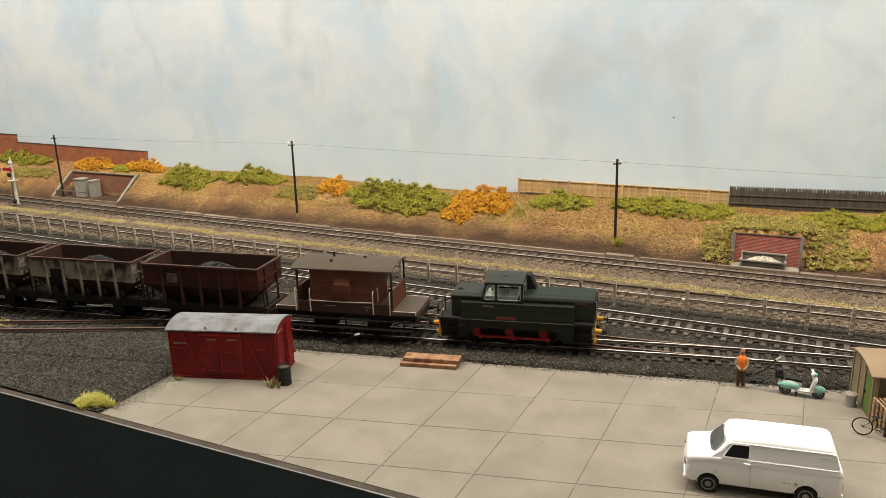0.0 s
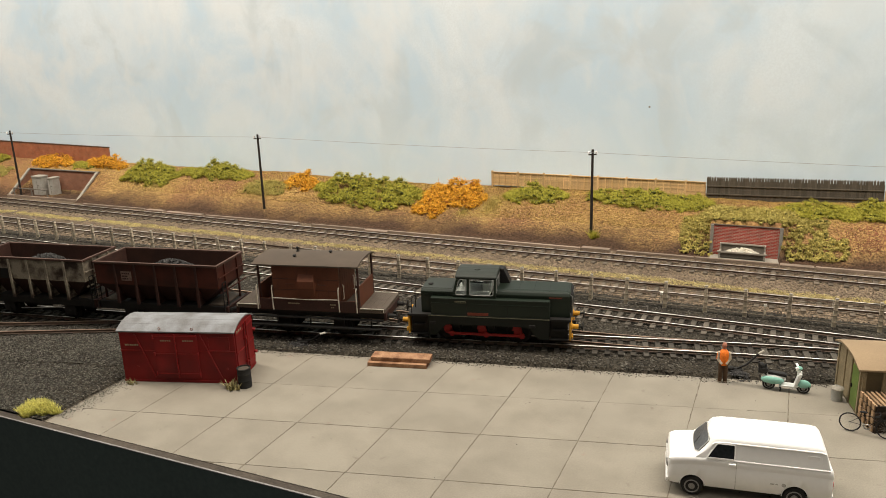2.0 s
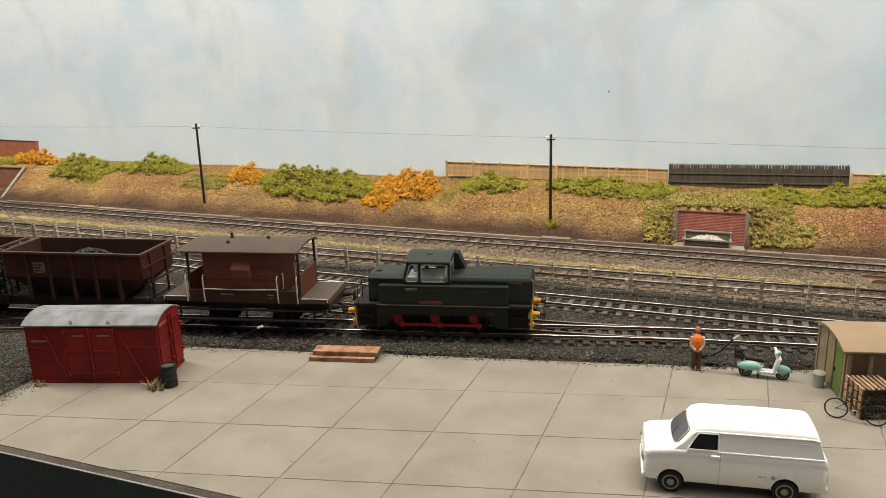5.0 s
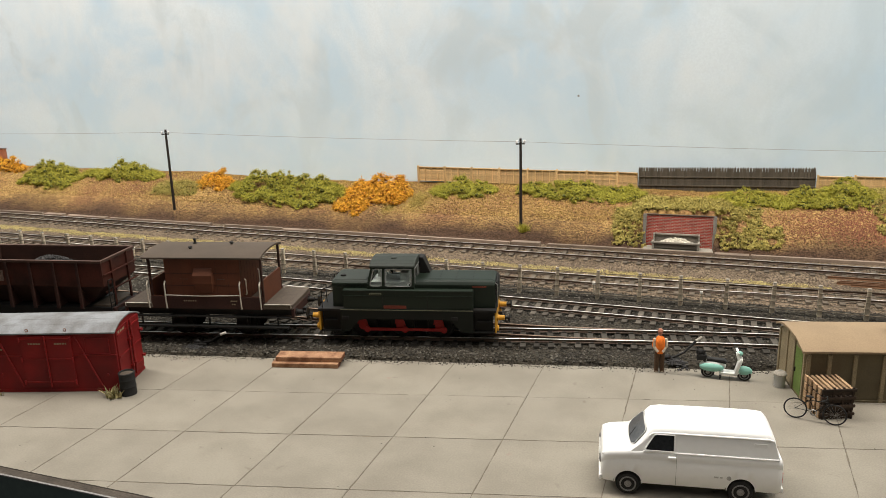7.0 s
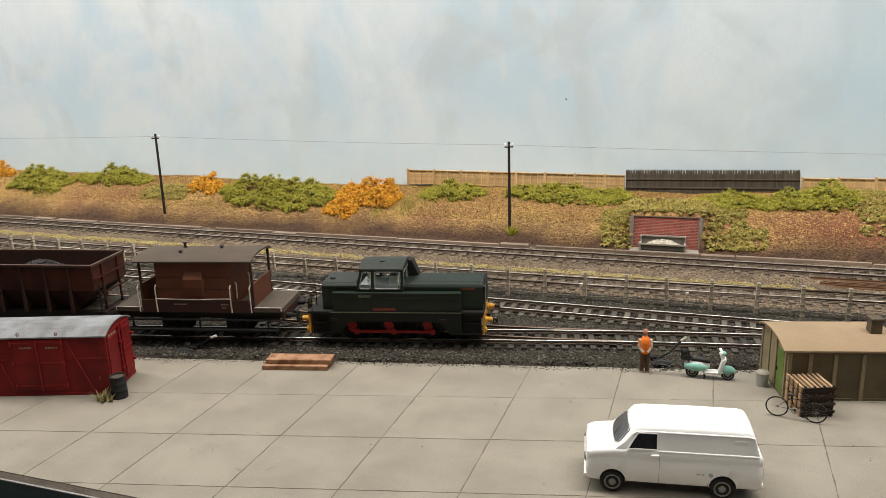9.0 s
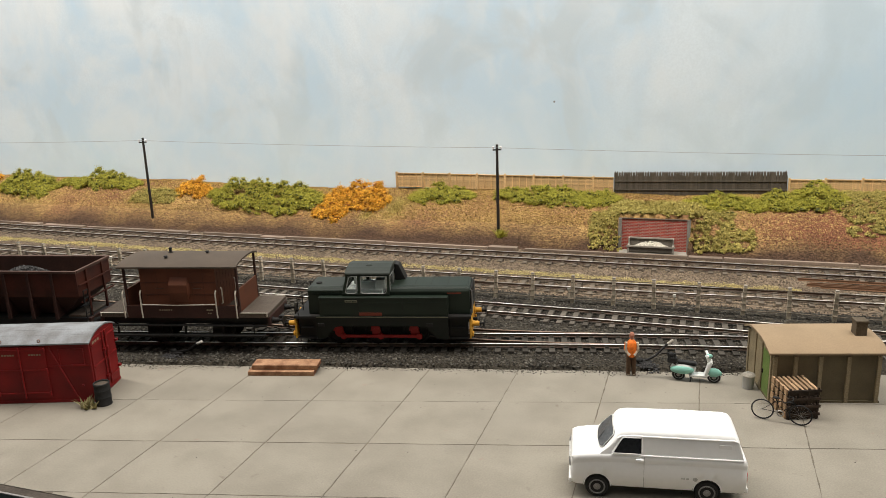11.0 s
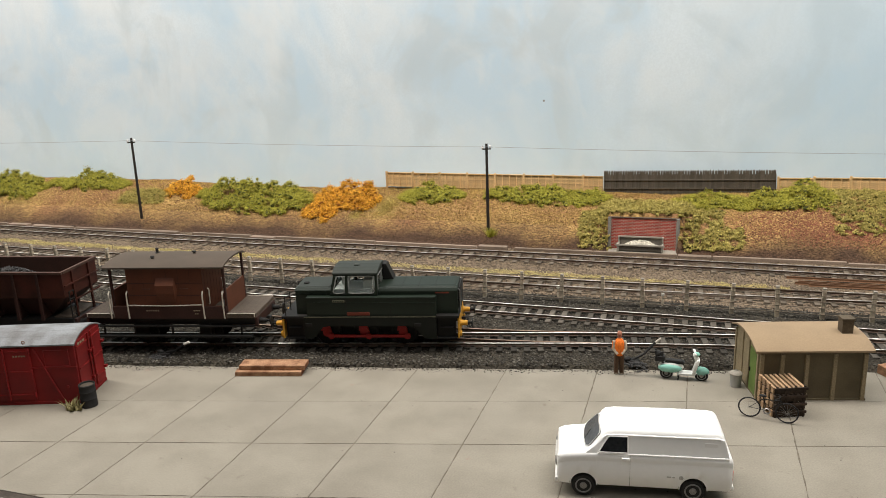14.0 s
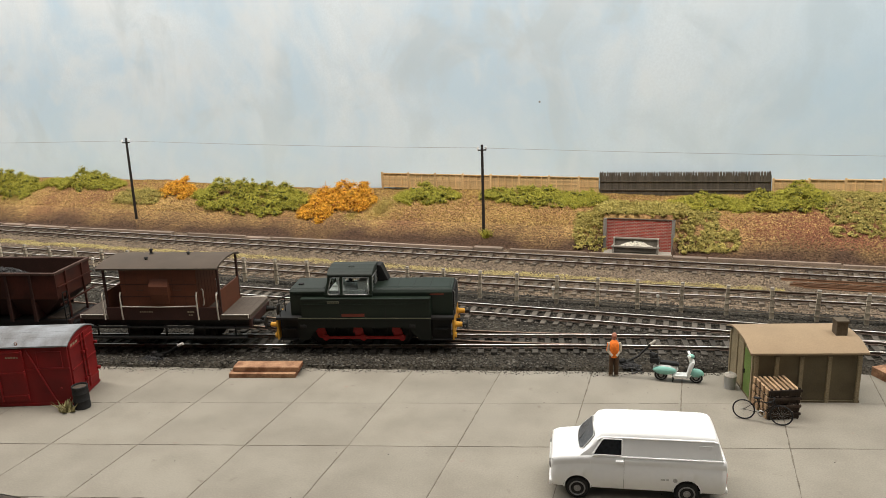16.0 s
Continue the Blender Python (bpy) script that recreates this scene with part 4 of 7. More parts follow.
def hopper(x, skin, label, marks, pale=False):
    px, py, pz, pr = on_siding(x)
    t = thing("hopper_wagon", px, py, pz, pr, label, "hopper wagon", "wagons in the train")
    L, W, zr, zm, zl = 44.5, 16.6, 44.0, 29.5, 17.0
    # an open bin: outer and inner skins joined by the rim
    def skin_rows(i):
        return [[(-L + i, -W + i, zr), (L - i, -W + i, zr), (L - i, W - i, zr), (-L + i, W - i, zr)],
                [(-L + i, -W + i, zm), (L - i, -W + i, zm), (L - i, W - i, zm), (-L + i, W - i, zm)],
                [(-30 + i, -8.5 + i, zl + i), (30 - i, -8.5 + i, zl + i), (30 - i, 8.5 - i, zl + i), (-30 + i, 8.5 - i, zl + i)]]
    for nm, i, m in (("bin", 0.0, skin), ("bin_lining", 0.9, M_HOPIN)):
        bm = B()
        rows = [[bm.verts.new(p) for p in r] for r in skin_rows(i)]
        for a, b in zip(rows[:-1], rows[1:] if i else rows[1:2]):
            for k in range(4):
                bm.faces.new((a[k], a[(k + 1) % 4], b[(k + 1) % 4], b[k]))
        if i:
            bm.faces.new(rows[-1])
        else:
            # The dark slope material puts the underside shade into the colour.
            slope = hexa(B(), [p for p in skin_rows(0)[2]], [(x, y, z - 0.02) for x, y, z in skin_rows(0)[1]])
            bmesh.ops.delete(slope, geom=[f for f in slope.faces if f.calc_center_median().z > zm - 0.5], context="FACES")
            part("bin_slope", slope, M_BAUXDARK, t, "dark sloping hopper bottom with underside shade in its colour")
            for v in rows[2]:
                bm.verts.remove(v)
        part(nm, bm, m, t, "rusty inside of the bin" if i else "")
    rim = B()
    for s in (-1, 1):
        box(rim, -L - 0.6, L + 0.6, s * W - 0.8, s * W + 0.8, zr - 0.6, zr + 0.9, 0.2)
        box(rim, s * L - 0.8, s * L + 0.8, -W + 0.7, W - 0.7, zr - 0.6, zr + 0.9, 0.2)
    part("rim", rim, M_RIM, t)
    rib = B()
    prism(rib, [(-0.9, zl - 0.6), (0.9, zl - 0.6), (0.7, zr - 0.5), (-0.7, zr - 0.5)], -W - 0.9, -W + 0.1, "y")
    fin = [(-W + 0.0, zm), (-8.5, zl), (-W + 0.0, zl)]
    prism(rib, fin, -0.3, 0.3, "x")
    me = mesh_of("side_rib", rib, M_BAUXDARK if not pale else M_HOPGREY)
    for rx in (-29.5, -14.8, 0.0, 14.8, 29.5):
        for turn in (0, 180):
            o = new("side_rib", me)
            o.parent = t
            o.matrix_basis = place(rx, 0, 0, turn)
    part("solebar", box(B(), -47.5, 47.5, -13.8, 13.8, 11.0, 16.2, 0.3), M_FRAMEBLACK, t)
    for e in (-1, 1):
        part("headstock", box(B(), e * 47.8 - 0.8, e * 47.8 + 0.8, -14.8, 14.8, 10.8, 16.8, 0.3), M_BAUXDARK, t)
        buffers(t, e * 48.5, e, 13.6, M_FRAMEBLACK, M_FRAMEBLACK)
        coupling(t, e * 48.5, e, 12.0)
        er = B()
        for y in (-8, 8):
            box(er, e * 45.2 - 0.5, e * 45.2 + 0.5, y - 0.6, y + 0.6, 16, zr)
        for z in (26, 36):
            box(er, e * 45.6 - 0.3, e * 45.6 + 0.3, -W, W, z, z + 0.8)
        part("end_stanchion", er, M_HOPRED if not pale else M_HOPGREY, t)
        ld = B()
        tube(ld, [(e * 46.8, -15.5, 11), (e * 46.8, -15.5, 33)], 0.35)
        tube(ld, [(e * 46.8, -11.5, 11), (e * 46.8, -11.5, 33)], 0.35)
        for z in (15, 19.5, 24, 28.5, 33):
            tube(ld, [(e * 46.8, -15.5, z), (e * 46.8, -11.5, z)], 0.3)
        part("ladder", ld, M_FRAMEBLACK, t)
        part("slope_sheet", box(B(), min(e * 33, e * 44), max(e * 33, e * 44), -12, 12, 16.2, 17.2, 0.2), M_DECK, t)
    for wx in (-25, 25):
        wheelset(t, wx, 6.0)
        for s in (-1, 1):
            ag = box(B(), wx - 4.5, wx + 4.5, s * 12.2 - 0.6, s * 12.2 + 0.6, 3.8, 11.2, 0.4)
            rod(ag, (wx, s * 12.6, 6), (wx, s * 13.6, 6), 1.6, 10)
            part("axle_guard", ag, M_FRAMEBLACK, t)
    for s in (-1, 1):
        bl = B()
        tube(bl, [(-14, s * 13.8, 7), (8, s * 13.8, 8.5), (20, s * 14.0, 9.5)], 0.4)
        part("brake_lever", bl, M_STEEL if s < 0 else M_FRAMEBLACK, t, "worn metal brake lever")
        part("door_gear", box(B(), -9, 9, s * 9 - 1.5, s * 9 + 1.5, 8.5, 11.2, 0.4), M_FRAMEBLACK, t)
    marks(t)
    # the coal load
    rnd = random.Random(int(x) + 900)
    v, f = [], []
    for i in range(520):
        u, w = rnd.gauss(0, 0.36), rnd.gauss(0, 0.33)
        if abs(u) > 1 or abs(w) > 1:
            continue
        r = rnd.uniform(0.6, 1.3)
        c = (2.5 + 31 * u, 12 * w, 33.0 + 9.4 * math.exp(-2.4 * (u * u + w * w)) + rnd.uniform(-0.4, 0.4))
        k = len(v)
        v += [(c[0] + r * dx * rnd.uniform(0.6, 1.2), c[1] + r * dy * rnd.uniform(0.6, 1.2), c[2] + r * dz * rnd.uniform(0.6, 1.2)) for dx, dy, dz in ((1, 0, 0), (0, 1, 0), (-1, 0, 0), (0, -1, 0), (0, 0, 1), (0, 0, -1))]
        f += [(k + a, k + b, k + c2) for a, b, c2 in ((0, 1, 4), (1, 2, 4), (2, 3, 4), (3, 0, 4), (1, 0, 5), (2, 1, 5), (3, 2, 5), (0, 3, 5))]
    load = raw("coal_load", v, f, M_COAL)
    load.matrix_basis = place(px, py, pz, pr)
    tagged(load, "small heap of black coal lying in the hopper wagon", "coal", kind="stuff")
    bed = B()
    hexa(bed, [(-38, -13, 27), (38, -13, 27), (38, 13, 27), (-38, 13, 27)], [(-41, -14.5, 32), (41, -14.5, 32), (41, 14.5, 32), (-41, 14.5, 32)])
    part("load_bed", bed, M_COAL, t, "black coal dust filling the bin")


def marks_red(t):
    p = part("label_panel", box(B(), -25.4, -17.6, -16.72, -16.62, 32.2, 38.6), M_PANELWORN, t, "worn pale data panel with faded marks")
    for z, ws in ((36.6, (1.2, 0.9, 1.2, 1.0)), (34.8, (2.0, 1.6)), (33.1, (1.0, 1.4, 1.2))):
        bars("panel_mark", p, -24.6, z, -16.7, ws, 0.9, M_BAUXDARK)


def marks_grey(t):
    part("black_panel", box(B(), -26.5, -16.0, -16.75, -16.65, 29.5, 36.5), M_FRAMEBLACK, t, "black painted data panel")
    bars("lettering", t, -42.5, 33.0, -16.62, (0.9, 0.9, 0.9, 0.9, 0.9, 0.9), 1.3)


locomotive(-169.8)
brake_van(-279.7)
hopper(-382.0, M_HOPRED, "rusty red-brown coal hopper wagon with a worn data panel", marks_red)
hopper(-478.0, M_HOPGREY, "grey coal hopper wagon streaked with rust and black grime", marks_grey, True)
hopper(-574.0, M_HOPGREY, "grimy grey coal hopper wagon at the end of the train", lambda t: None, True)


# ---- the bank: brickwork, fences, poles, signal, plants ----
def brick_mat(name, c1, c2, mortar, course=1.05, length=3.0, gap=0.12):
    m = mat(name, c1)
    nt = m.node_tree
    n, link = nt.nodes, nt.links.new
    b = n["Principled BSDF"]
    co, mp, br = n.new("ShaderNodeTexCoord"), n.new("ShaderNodeMapping"), n.new("ShaderNodeTexBrick")
    mp.inputs["Rotation"].default_value = (radians(90), 0, 0)
    link(co.outputs["Object"], mp.inputs["Vector"])
    link(mp.outputs["Vector"], br.inputs["Vector"])
    br.inputs["Scale"].default_value = 1000.0
    br.inputs["Brick Width"].default_value, br.inputs["Row Height"].default_value, br.inputs["Mortar Size"].default_value = length, course, gap
    br.inputs["Color1"].default_value, br.inputs["Color2"].default_value, br.inputs["Mortar"].default_value = (*c1, 1), (*c2, 1), (*mortar, 1)
    ns = n.new("ShaderNodeTexNoise")
    ns.inputs["Scale"].default_value = 120
    link(co.outputs["Object"], ns.inputs["Vector"])
    hs, mr = n.new("ShaderNodeHueSaturation"), n.new("ShaderNodeMapRange")
    mr.inputs["To Min"].default_value, mr.inputs["To Max"].default_value = 0.6, 1.4
    link(ns.outputs["Fac"], mr.inputs["Value"])
    link(mr.outputs["Result"], hs.inputs["Value"])
    link(br.outputs["Color"], hs.inputs["Color"])
    link(hs.outputs["Color"], b.inputs["Base Color"])
    bu = n.new("ShaderNodeBump")
    bu.inputs["Distance"].default_value, bu.inputs["Strength"].default_value = 0.1 * MM, 0.6
    bu.invert = True
    link(br.outputs["Fac"], bu.inputs["Height"])
    link(bu.outputs["Normal"], b.inputs["Normal"])
    return m


M_BRICK = brick_mat("red_brick", (0.44, 0.072, 0.050), (0.31, 0.050, 0.040), (0.42, 0.30, 0.24), 1.2, 3.4, 0.17)
M_BRICKFAR = brick_mat("orange_brown_brick", (0.41, 0.14, 0.068), (0.33, 0.108, 0.053), (0.33, 0.165, 0.10), 0.9, 2.6, 0.1)
M_BRICKDARK = brick_mat("brown_brick", (0.31, 0.135, 0.08), (0.24, 0.105, 0.064), (0.27, 0.165, 0.115), 0.9, 2.6, 0.1)
M_RUST = mat("orange_rust", (0.16, 0.082, 0.042), (0.09, 0.048, 0.028), 0.85, grain=0.6, stain=7)
M_COPING = mat("weathered_coping", (0.17, 0.15, 0.125), (0.09, 0.08, 0.068), 0.85, grain=0.6, stain=7)
M_COPEDARK = mat("dark_brown_coping", (0.10, 0.068, 0.048), (0.055, 0.04, 0.03), 0.85, grain=0.6, stain=7)
M_FRAMEGREY = mat("grey_concrete", (0.29, 0.27, 0.235), (0.14, 0.128, 0.11), 0.85, grain=0.6, stain=6)
M_STONEPALE = mat("pale_concrete", (0.34, 0.31, 0.26), (0.22, 0.20, 0.165), 0.85, grain=0.6, stain=9)
M_TROUGH = mat("stained_concrete_lid", (0.27, 0.205, 0.155), (0.15, 0.112, 0.085), 0.85, grain=0.7, stain=12, vary=0.2)
M_PANEL = mat("larch_lap_timber", (0.63, 0.425, 0.205), (0.43, 0.285, 0.125), 0.75, grain=0.7, stain=10, vary=0.2)
M_TARRED = mat("tarred_timber", (0.090, 0.075, 0.056), (0.13, 0.108, 0.08), 0.85, grain=0.6, stain=6, vary=0.2)
M_POLE = mat("creosoted_pole", (0.022, 0.018, 0.016), (0.04, 0.032, 0.027), 0.7, grain=0.5, stain=6)
M_INSULATOR = mat("white_insulator", (0.75, 0.76, 0.76), (0.6, 0.6, 0.6), 0.3, grain=0.5, stain=3, bump=0)
M_WIRE = mat("grey_wire", (0.27, 0.27, 0.28), (0.20, 0.20, 0.21), 0.6, bump=0)
M_SIGNALWHITE = mat("grubby_white_paint", (0.70, 0.67, 0.60), (0.46, 0.41, 0.34), 0.6, grain=0.5, stain=6)
M_SIGNALRED = mat("signal_red", (0.50, 0.03, 0.03), (0.3, 0.02, 0.02), 0.5, grain=0.5, stain=5, bump=0)
M_POST = mat("concrete_fence_post", (0.56, 0.48, 0.365), (0.36, 0.30, 0.225), 0.85, grain=0.6, stain=5, vary=0.2)
M_FENCEWIRE = mat("rusty_fence_wire", (0.19, 0.155, 0.115), (0.11, 0.088, 0.066), 0.8, bump=0)
M_CABINET = mat("grey_relay_cabinet", (0.40, 0.38, 0.34), (0.27, 0.25, 0.21), 0.6, grain=0.6, stain=9)
M_LEAF = mat("bush_leaf", (0.45, 0.41, 0.060), (0.265, 0.255, 0.036), 0.85, grain=1.0, stain=5, amount=0.8, vary=0.25, island=True, bump=0, gloss=0.2)
M_LEAFOLIVE = mat("olive_ivy_leaf", (0.46, 0.38, 0.11), (0.28, 0.235, 0.062), 0.85, grain=1.0, stain=6, vary=0.4, island=True, bump=0, gloss=0.2)
M_GORSE = mat("orange_gorse_flower", (0.78, 0.43, 0.045), (0.52, 0.22, 0.02), 0.8, grain=1.0, stain=7, vary=0.45, island=True, bump=0, gloss=0.2)
M_BUSHCORE = mat("shade_dark_core", (0.085, 0.09, 0.025), (0.045, 0.05, 0.015), 0.9, grain=1.0, stain=5)
M_GORSECORE = mat("gorse_shade_core", (0.26, 0.10, 0.015), (0.14, 0.055, 0.012), 0.9, grain=1.0, stain=5)

# far brick wall in two heights
w = thing("brick_wall", -812, 741, 20, 0, "orange-brown brick wall with dark coping on the bank", "brick wall")
w.matrix_basis = w.matrix_basis @ pose(0, 0, 0, 0, 0.9)
part("wall", box(B(), -261, 0, -1.5, 0.4, 0, 35.5), M_BRICKFAR, w)
part("wall", box(B(), -480, -261.5, -2.2, 0.4, 0, 46.5), M_BRICKFAR, w)
part("coping", box(B(), -261.2, 1, -1.9, 0.7, 35.5, 36.5, 0.2), M_COPEDARK, w)
part("coping", box(B(), -481, -260, -2.6, 0.7, 46.5, 47.5, 0.2), M_COPEDARK, w)
part("pier", box(B(), -2.5, 1.0, -3.2, -1.4, 0, 35.4), M_BRICKFAR, w)

# left recess with two cabinets
r = thing("retaining_wall", -856, 668, 0.6, 0, "brown brick retaining recess with sloping concrete wings", "retaining wall")
part("back_wall", box(B(), -60, 60, 35.5, 38, 0, 29.5), M_BRICKDARK, r)
part("coping", box(B(), -62, 62, 34.6, 38.5, 29.5, 30.6, 0.2), M_COPING, r)
for sx in (-61.5, 60):
    part("wing_wall", prism(B(), [(0, 0), (36, 0), (36, 29.5), (33.5, 29.5), (0, 2.5)], sx, sx + 1.6, "x"), M_BRICKDARK, r)
    part("wing_coping", prism(B(), [(-1, 1.8), (0, 3.6), (34, 31.0), (35.5, 31.0), (34.5, 29.3), (0.5, 1.6)], sx - 0.8, sx + 2.4, "x"), M_STONEPALE, r)
part("kerb", box(B(), -62, 62, -3.0, -1.0, 0, 3.4, 0.3), M_TROUGH, r)
for cx, cy, h, wd in ((-884, 690, 24.5, 15), (-865, 694, 22.5, 8.0)):
    c = thing("relay_cabinet", cx, cy, 0.9, 4, "pale grey metal relay cabinet standing in the brick recess", "cabinet", "relay cabinets in the recess")
    part("cabinet_body", box(B(), -wd / 2, wd / 2, -6, 6, 0, h - 2, 0.5), M_CABINET, c)
    part("cabinet_lid", box(B(), -wd / 2 - 0.5, wd / 2 + 0.5, -6.5, 6.5, h - 2.4, h, 0.7), M_STONEPALE, c)
    part("door_gap", box(B(), -0.15, 0.15, -6.15, -5.9, 1.5, h - 3), M_COPING, c)
    part("door_handle", box(B(), 1.2, 2.6, -6.7, -5.9, h * 0.5, h * 0.5 + 0.8, 0.1), M_COPING, c)
rl = thing("tube_railing", -880, 667.5, 0.6, 0, "low dark tube railing in front of the cabinets", "railing")
for px in (-26, 6, 34):
    part("post", rod(B(), (px, 0, 0), (px, 0, 12.5), 0.9), M_COPING, rl)
part("top_rail", rod(B(), (-27, 0, 12), (35, 0, 12), 0.7), M_COPING, rl)

# red brick recess with a grit bin
a = thing("brick_alcove", -38.8, 660, 0.4, 0, "red brick recess in a grey concrete frame amid ivy", "alcove")
part("back_wall", box(B(), -25.0, 25.0, 7.0, 9.0, 0, 26.0), M_BRICK, a)
for sx in (-1, 1):
    part("side_frame", box(B(), sx * 26 - 1.3, sx * 26 + 1.3, 5.6, 9.5, -0.3, 26.6, 0.3), M_FRAMEGREY, a)
part("lintel", box(B(), -27.2, 27.2, 6.6, 9.2, 26.0, 26.8, 0.2), M_COPEDARK, a)
part("floor_slab", box(B(), -26, 26, -5, 7.2, -0.2, 1.4, 0.2), M_STONEPALE, a)
g = thing("grit_bin", -40.5, 657.6, 1.8, 0, "open grey wooden grit bin heaped with white chippings", "grit bin")
part("front_board", box(B(), -17, 17, -1, 0, 1.2, 5.4, 0.15), M_COPING, g)
part("back_board", box(B(), -16.5, 16.5, 8, 9, 0.5, 10.4, 0.15), M_COPING, g)
part("top_rail", box(B(), -18.5, 18.5, -1.9, -1, 4.8, 6.2, 0.15), M_STONEPALE, g)
part("back_rail", box(B(), -17.0, 17.0, 7.2, 8.0, 9.6, 10.8, 0.15), M_STONEPALE, g)
part("bin_floor", box(B(), -16.5, 16.5, 0, 8, 0.2, 1.2), M_COPING, g)
for sx in (-1, 1):
    part("end_post", box(B(), sx * 16.8 - 0.7, sx * 16.8 + 0.7, -1.6, 9.2, 0, 6.0, 0.15), M_STONEPALE, g)
    part("end_board", box(B(), sx * 16.8 - 0.5, sx * 16.8 + 0.5, 4.5, 9.2, 6.0, 10.8, 0.15), M_STONEPALE, g)
rnd = random.Random(5)


def stones(n, where, size, rnd, flat=0.7):
    """Octahedral stones: where(rnd) gives a place or None."""
    v, f = [], []
    for _ in range(n):
        c = where(rnd)
        if c is None:
            continue
        s, k = rnd.uniform(*size), len(v)
        a, e = rnd.uniform(0, 6.28), rnd.uniform(0.7, 1.2)
        ca, sa = s * math.cos(a), s * math.sin(a)
        h = s * flat * rnd.uniform(0.6, 1.2)
        v += [(c[0] + ca, c[1] + sa, c[2] + 0.2 * h), (c[0] - sa * e, c[1] + ca * e, c[2] - 0.1 * h), (c[0] - ca, c[1] - sa, c[2] + 0.1 * h), (c[0] + sa * e, c[1] - ca * e, c[2]), (c[0] + 0.3 * ca, c[1] + 0.3 * sa, c[2] + h), (c[0], c[1], c[2] - h)]
        f += [(k + p, k + q, k + 4) for p, q in ((0, 1), (1, 2), (2, 3), (3, 0))] + [(k + q, k + p, k + 5) for p, q in ((0, 1), (1, 2), (2, 3), (3, 0))]
    return v, f


M_CHIP = mat("white_chippings", (0.62, 0.58, 0.48), (0.45, 0.42, 0.34), 0.8, grain=0.6, stain=4, vary=0.3, island=True)


def in_bin(rnd):
    u, y = rnd.uniform(-1, 1), rnd.uniform(0.4, 7.6)
    return -40.5 + 15.5 * u, 657.6 + y, 1.8 + (7.2 * (1 - 0.75 * u * u)) * rnd.uniform(0.75, 1.0) * (0.72 + 0.05 * y)


tagged(raw("grit_heap", *stones(1400, in_bin, (0.5, 0.9), rnd), M_CHIP), "white stone chippings heaped in the grit bin", "chippings", kind="stuff")

# cable trough lids and loose boards along the foot of the bank
rnd = random.Random(11)
x = -770.0
while x < 400:
    ln = rnd.choice((62, 74, 90, 96, 24))
    t = thing("trough_lid", x, 649.5 + rnd.uniform(-0.8, 0.8) + (0.012 * (-x - 400) if x < -400 else 0), 0.9, rnd.uniform(-0.6, 0.6), "stained concrete cable trough lid lying below the bank", "trough lid", "trough lids by the bank")
    wd = 1.35 if ln > 30 else 3.0
    part("lid", box(B(), 0, ln, -wd, wd, 0, rnd.uniform(2.0, 2.8), 0.25), M_TROUGH, t)
    x += ln + rnd.choice((1.2, 1.5, 2.0, 6, 16))

# larch-lap fence along the bank top
PANEL_W = 27.0


SLATM = mesh_of("slat", prism(B(), [(0.2, -0.1), (-0.46, -0.1), (-0.28, 1.62), (0.2, 1.62)], 0.4, PANEL_W - 0.4, "x"), M_PANEL)
BATTENM = mesh_of("batten", box(B(), 0, 0.7, -1.25, -0.3, 0, 13.2), M_PANEL)
CAPM = mesh_of("panel", box(B(), 0.3, PANEL_W - 0.3, -1.1, 0.3, 12.9, 13.6), M_PANEL)
POSTM = mesh_of("post", box(B(), -0.8, 0.8, -1.6, 0.6, -3, 14.6, 0.2), M_PANEL)


def lap_fence(x0, count, z0, z1, label, tail=0.0):
    t = thing("wooden_fence", x0, 743.6, 0, 0, label, "fence", "garden fences on the bank")
    for i in range(count + 1):
        z = z0 + (z1 - z0) * i / count
        if tail and i == count:
            continue
        o = new("post", POSTM)
        o.parent = t
        o.matrix_basis = place(i * PANEL_W, 0, z)
        if i < count:
            o = new("panel", CAPM)
            o.parent = t
            o.matrix_basis = place(i * PANEL_W, 0, z) @ Matrix.Diagonal((tail if tail and i == count - 1 else 1, 1, 1, 1))
            for k in range(8):
                q = new("slat", SLATM)
                q.parent = o
                q.matrix_basis = pose(0, 0, 1.6 * k * MM, 0, random.uniform(-0.25, 0.25), 0)
            for v in (0.5, 6.7, 13.2, 19.8, PANEL_W - 1.4):
                q = new("batten", BATTENM)
                q.parent = o
                q.matrix_basis = place(v, 0, 0)


lap_fence(-285.5, 8, 33.6, 32.9, "honey-coloured larch-lap garden fence on the bank top", 0.66)
lap_fence(63.5, 8, 34.0, 38.5, "honey-coloured larch-lap garden fence beside the black paling fence")

# black paling fence
t = thing("paling_fence", -78, 742.5, 23, 0.3, "black tarred paling fence with pointed tops on the bank", "fence")
bm = B()
prism(bm, [(-0.9, 0), (0.9, 0), (0.9, 27.4), (0, 29.0), (-0.9, 27.4)], -0.4, 0.4, "y")
pale = mesh_of("pale", bm, M_TARRED)
t.matrix_basis = t.matrix_basis @ pose(0, 0, 0, 0, -1.1)
for i in range(70):
    o = new("pale", pale)
    o.parent = t
    o.matrix_basis = place(1 + 2.0 * i, 0.15 * (i % 2), 0.25 * math.sin(i * 2.3)) @ pose(0, 0, 0, 0, 0.5 * math.sin(i * 5.1))
lower = mesh_of("board", box(B(), -0.92, 0.92, -1.15, -0.45, 0, 12.8, 0.08), M_TARRED)
for i in range(70):
    o = new("board", lower)
    o.parent = t
    o.matrix_basis = place(1 + 2.0 * i, 0.08 * (i % 3), 0.15 * math.sin(i * 3.7))
part("backing_board", box(B(), 0, 140.5, 0.6, 1.0, 0, 25.0), M_TARRED, t)
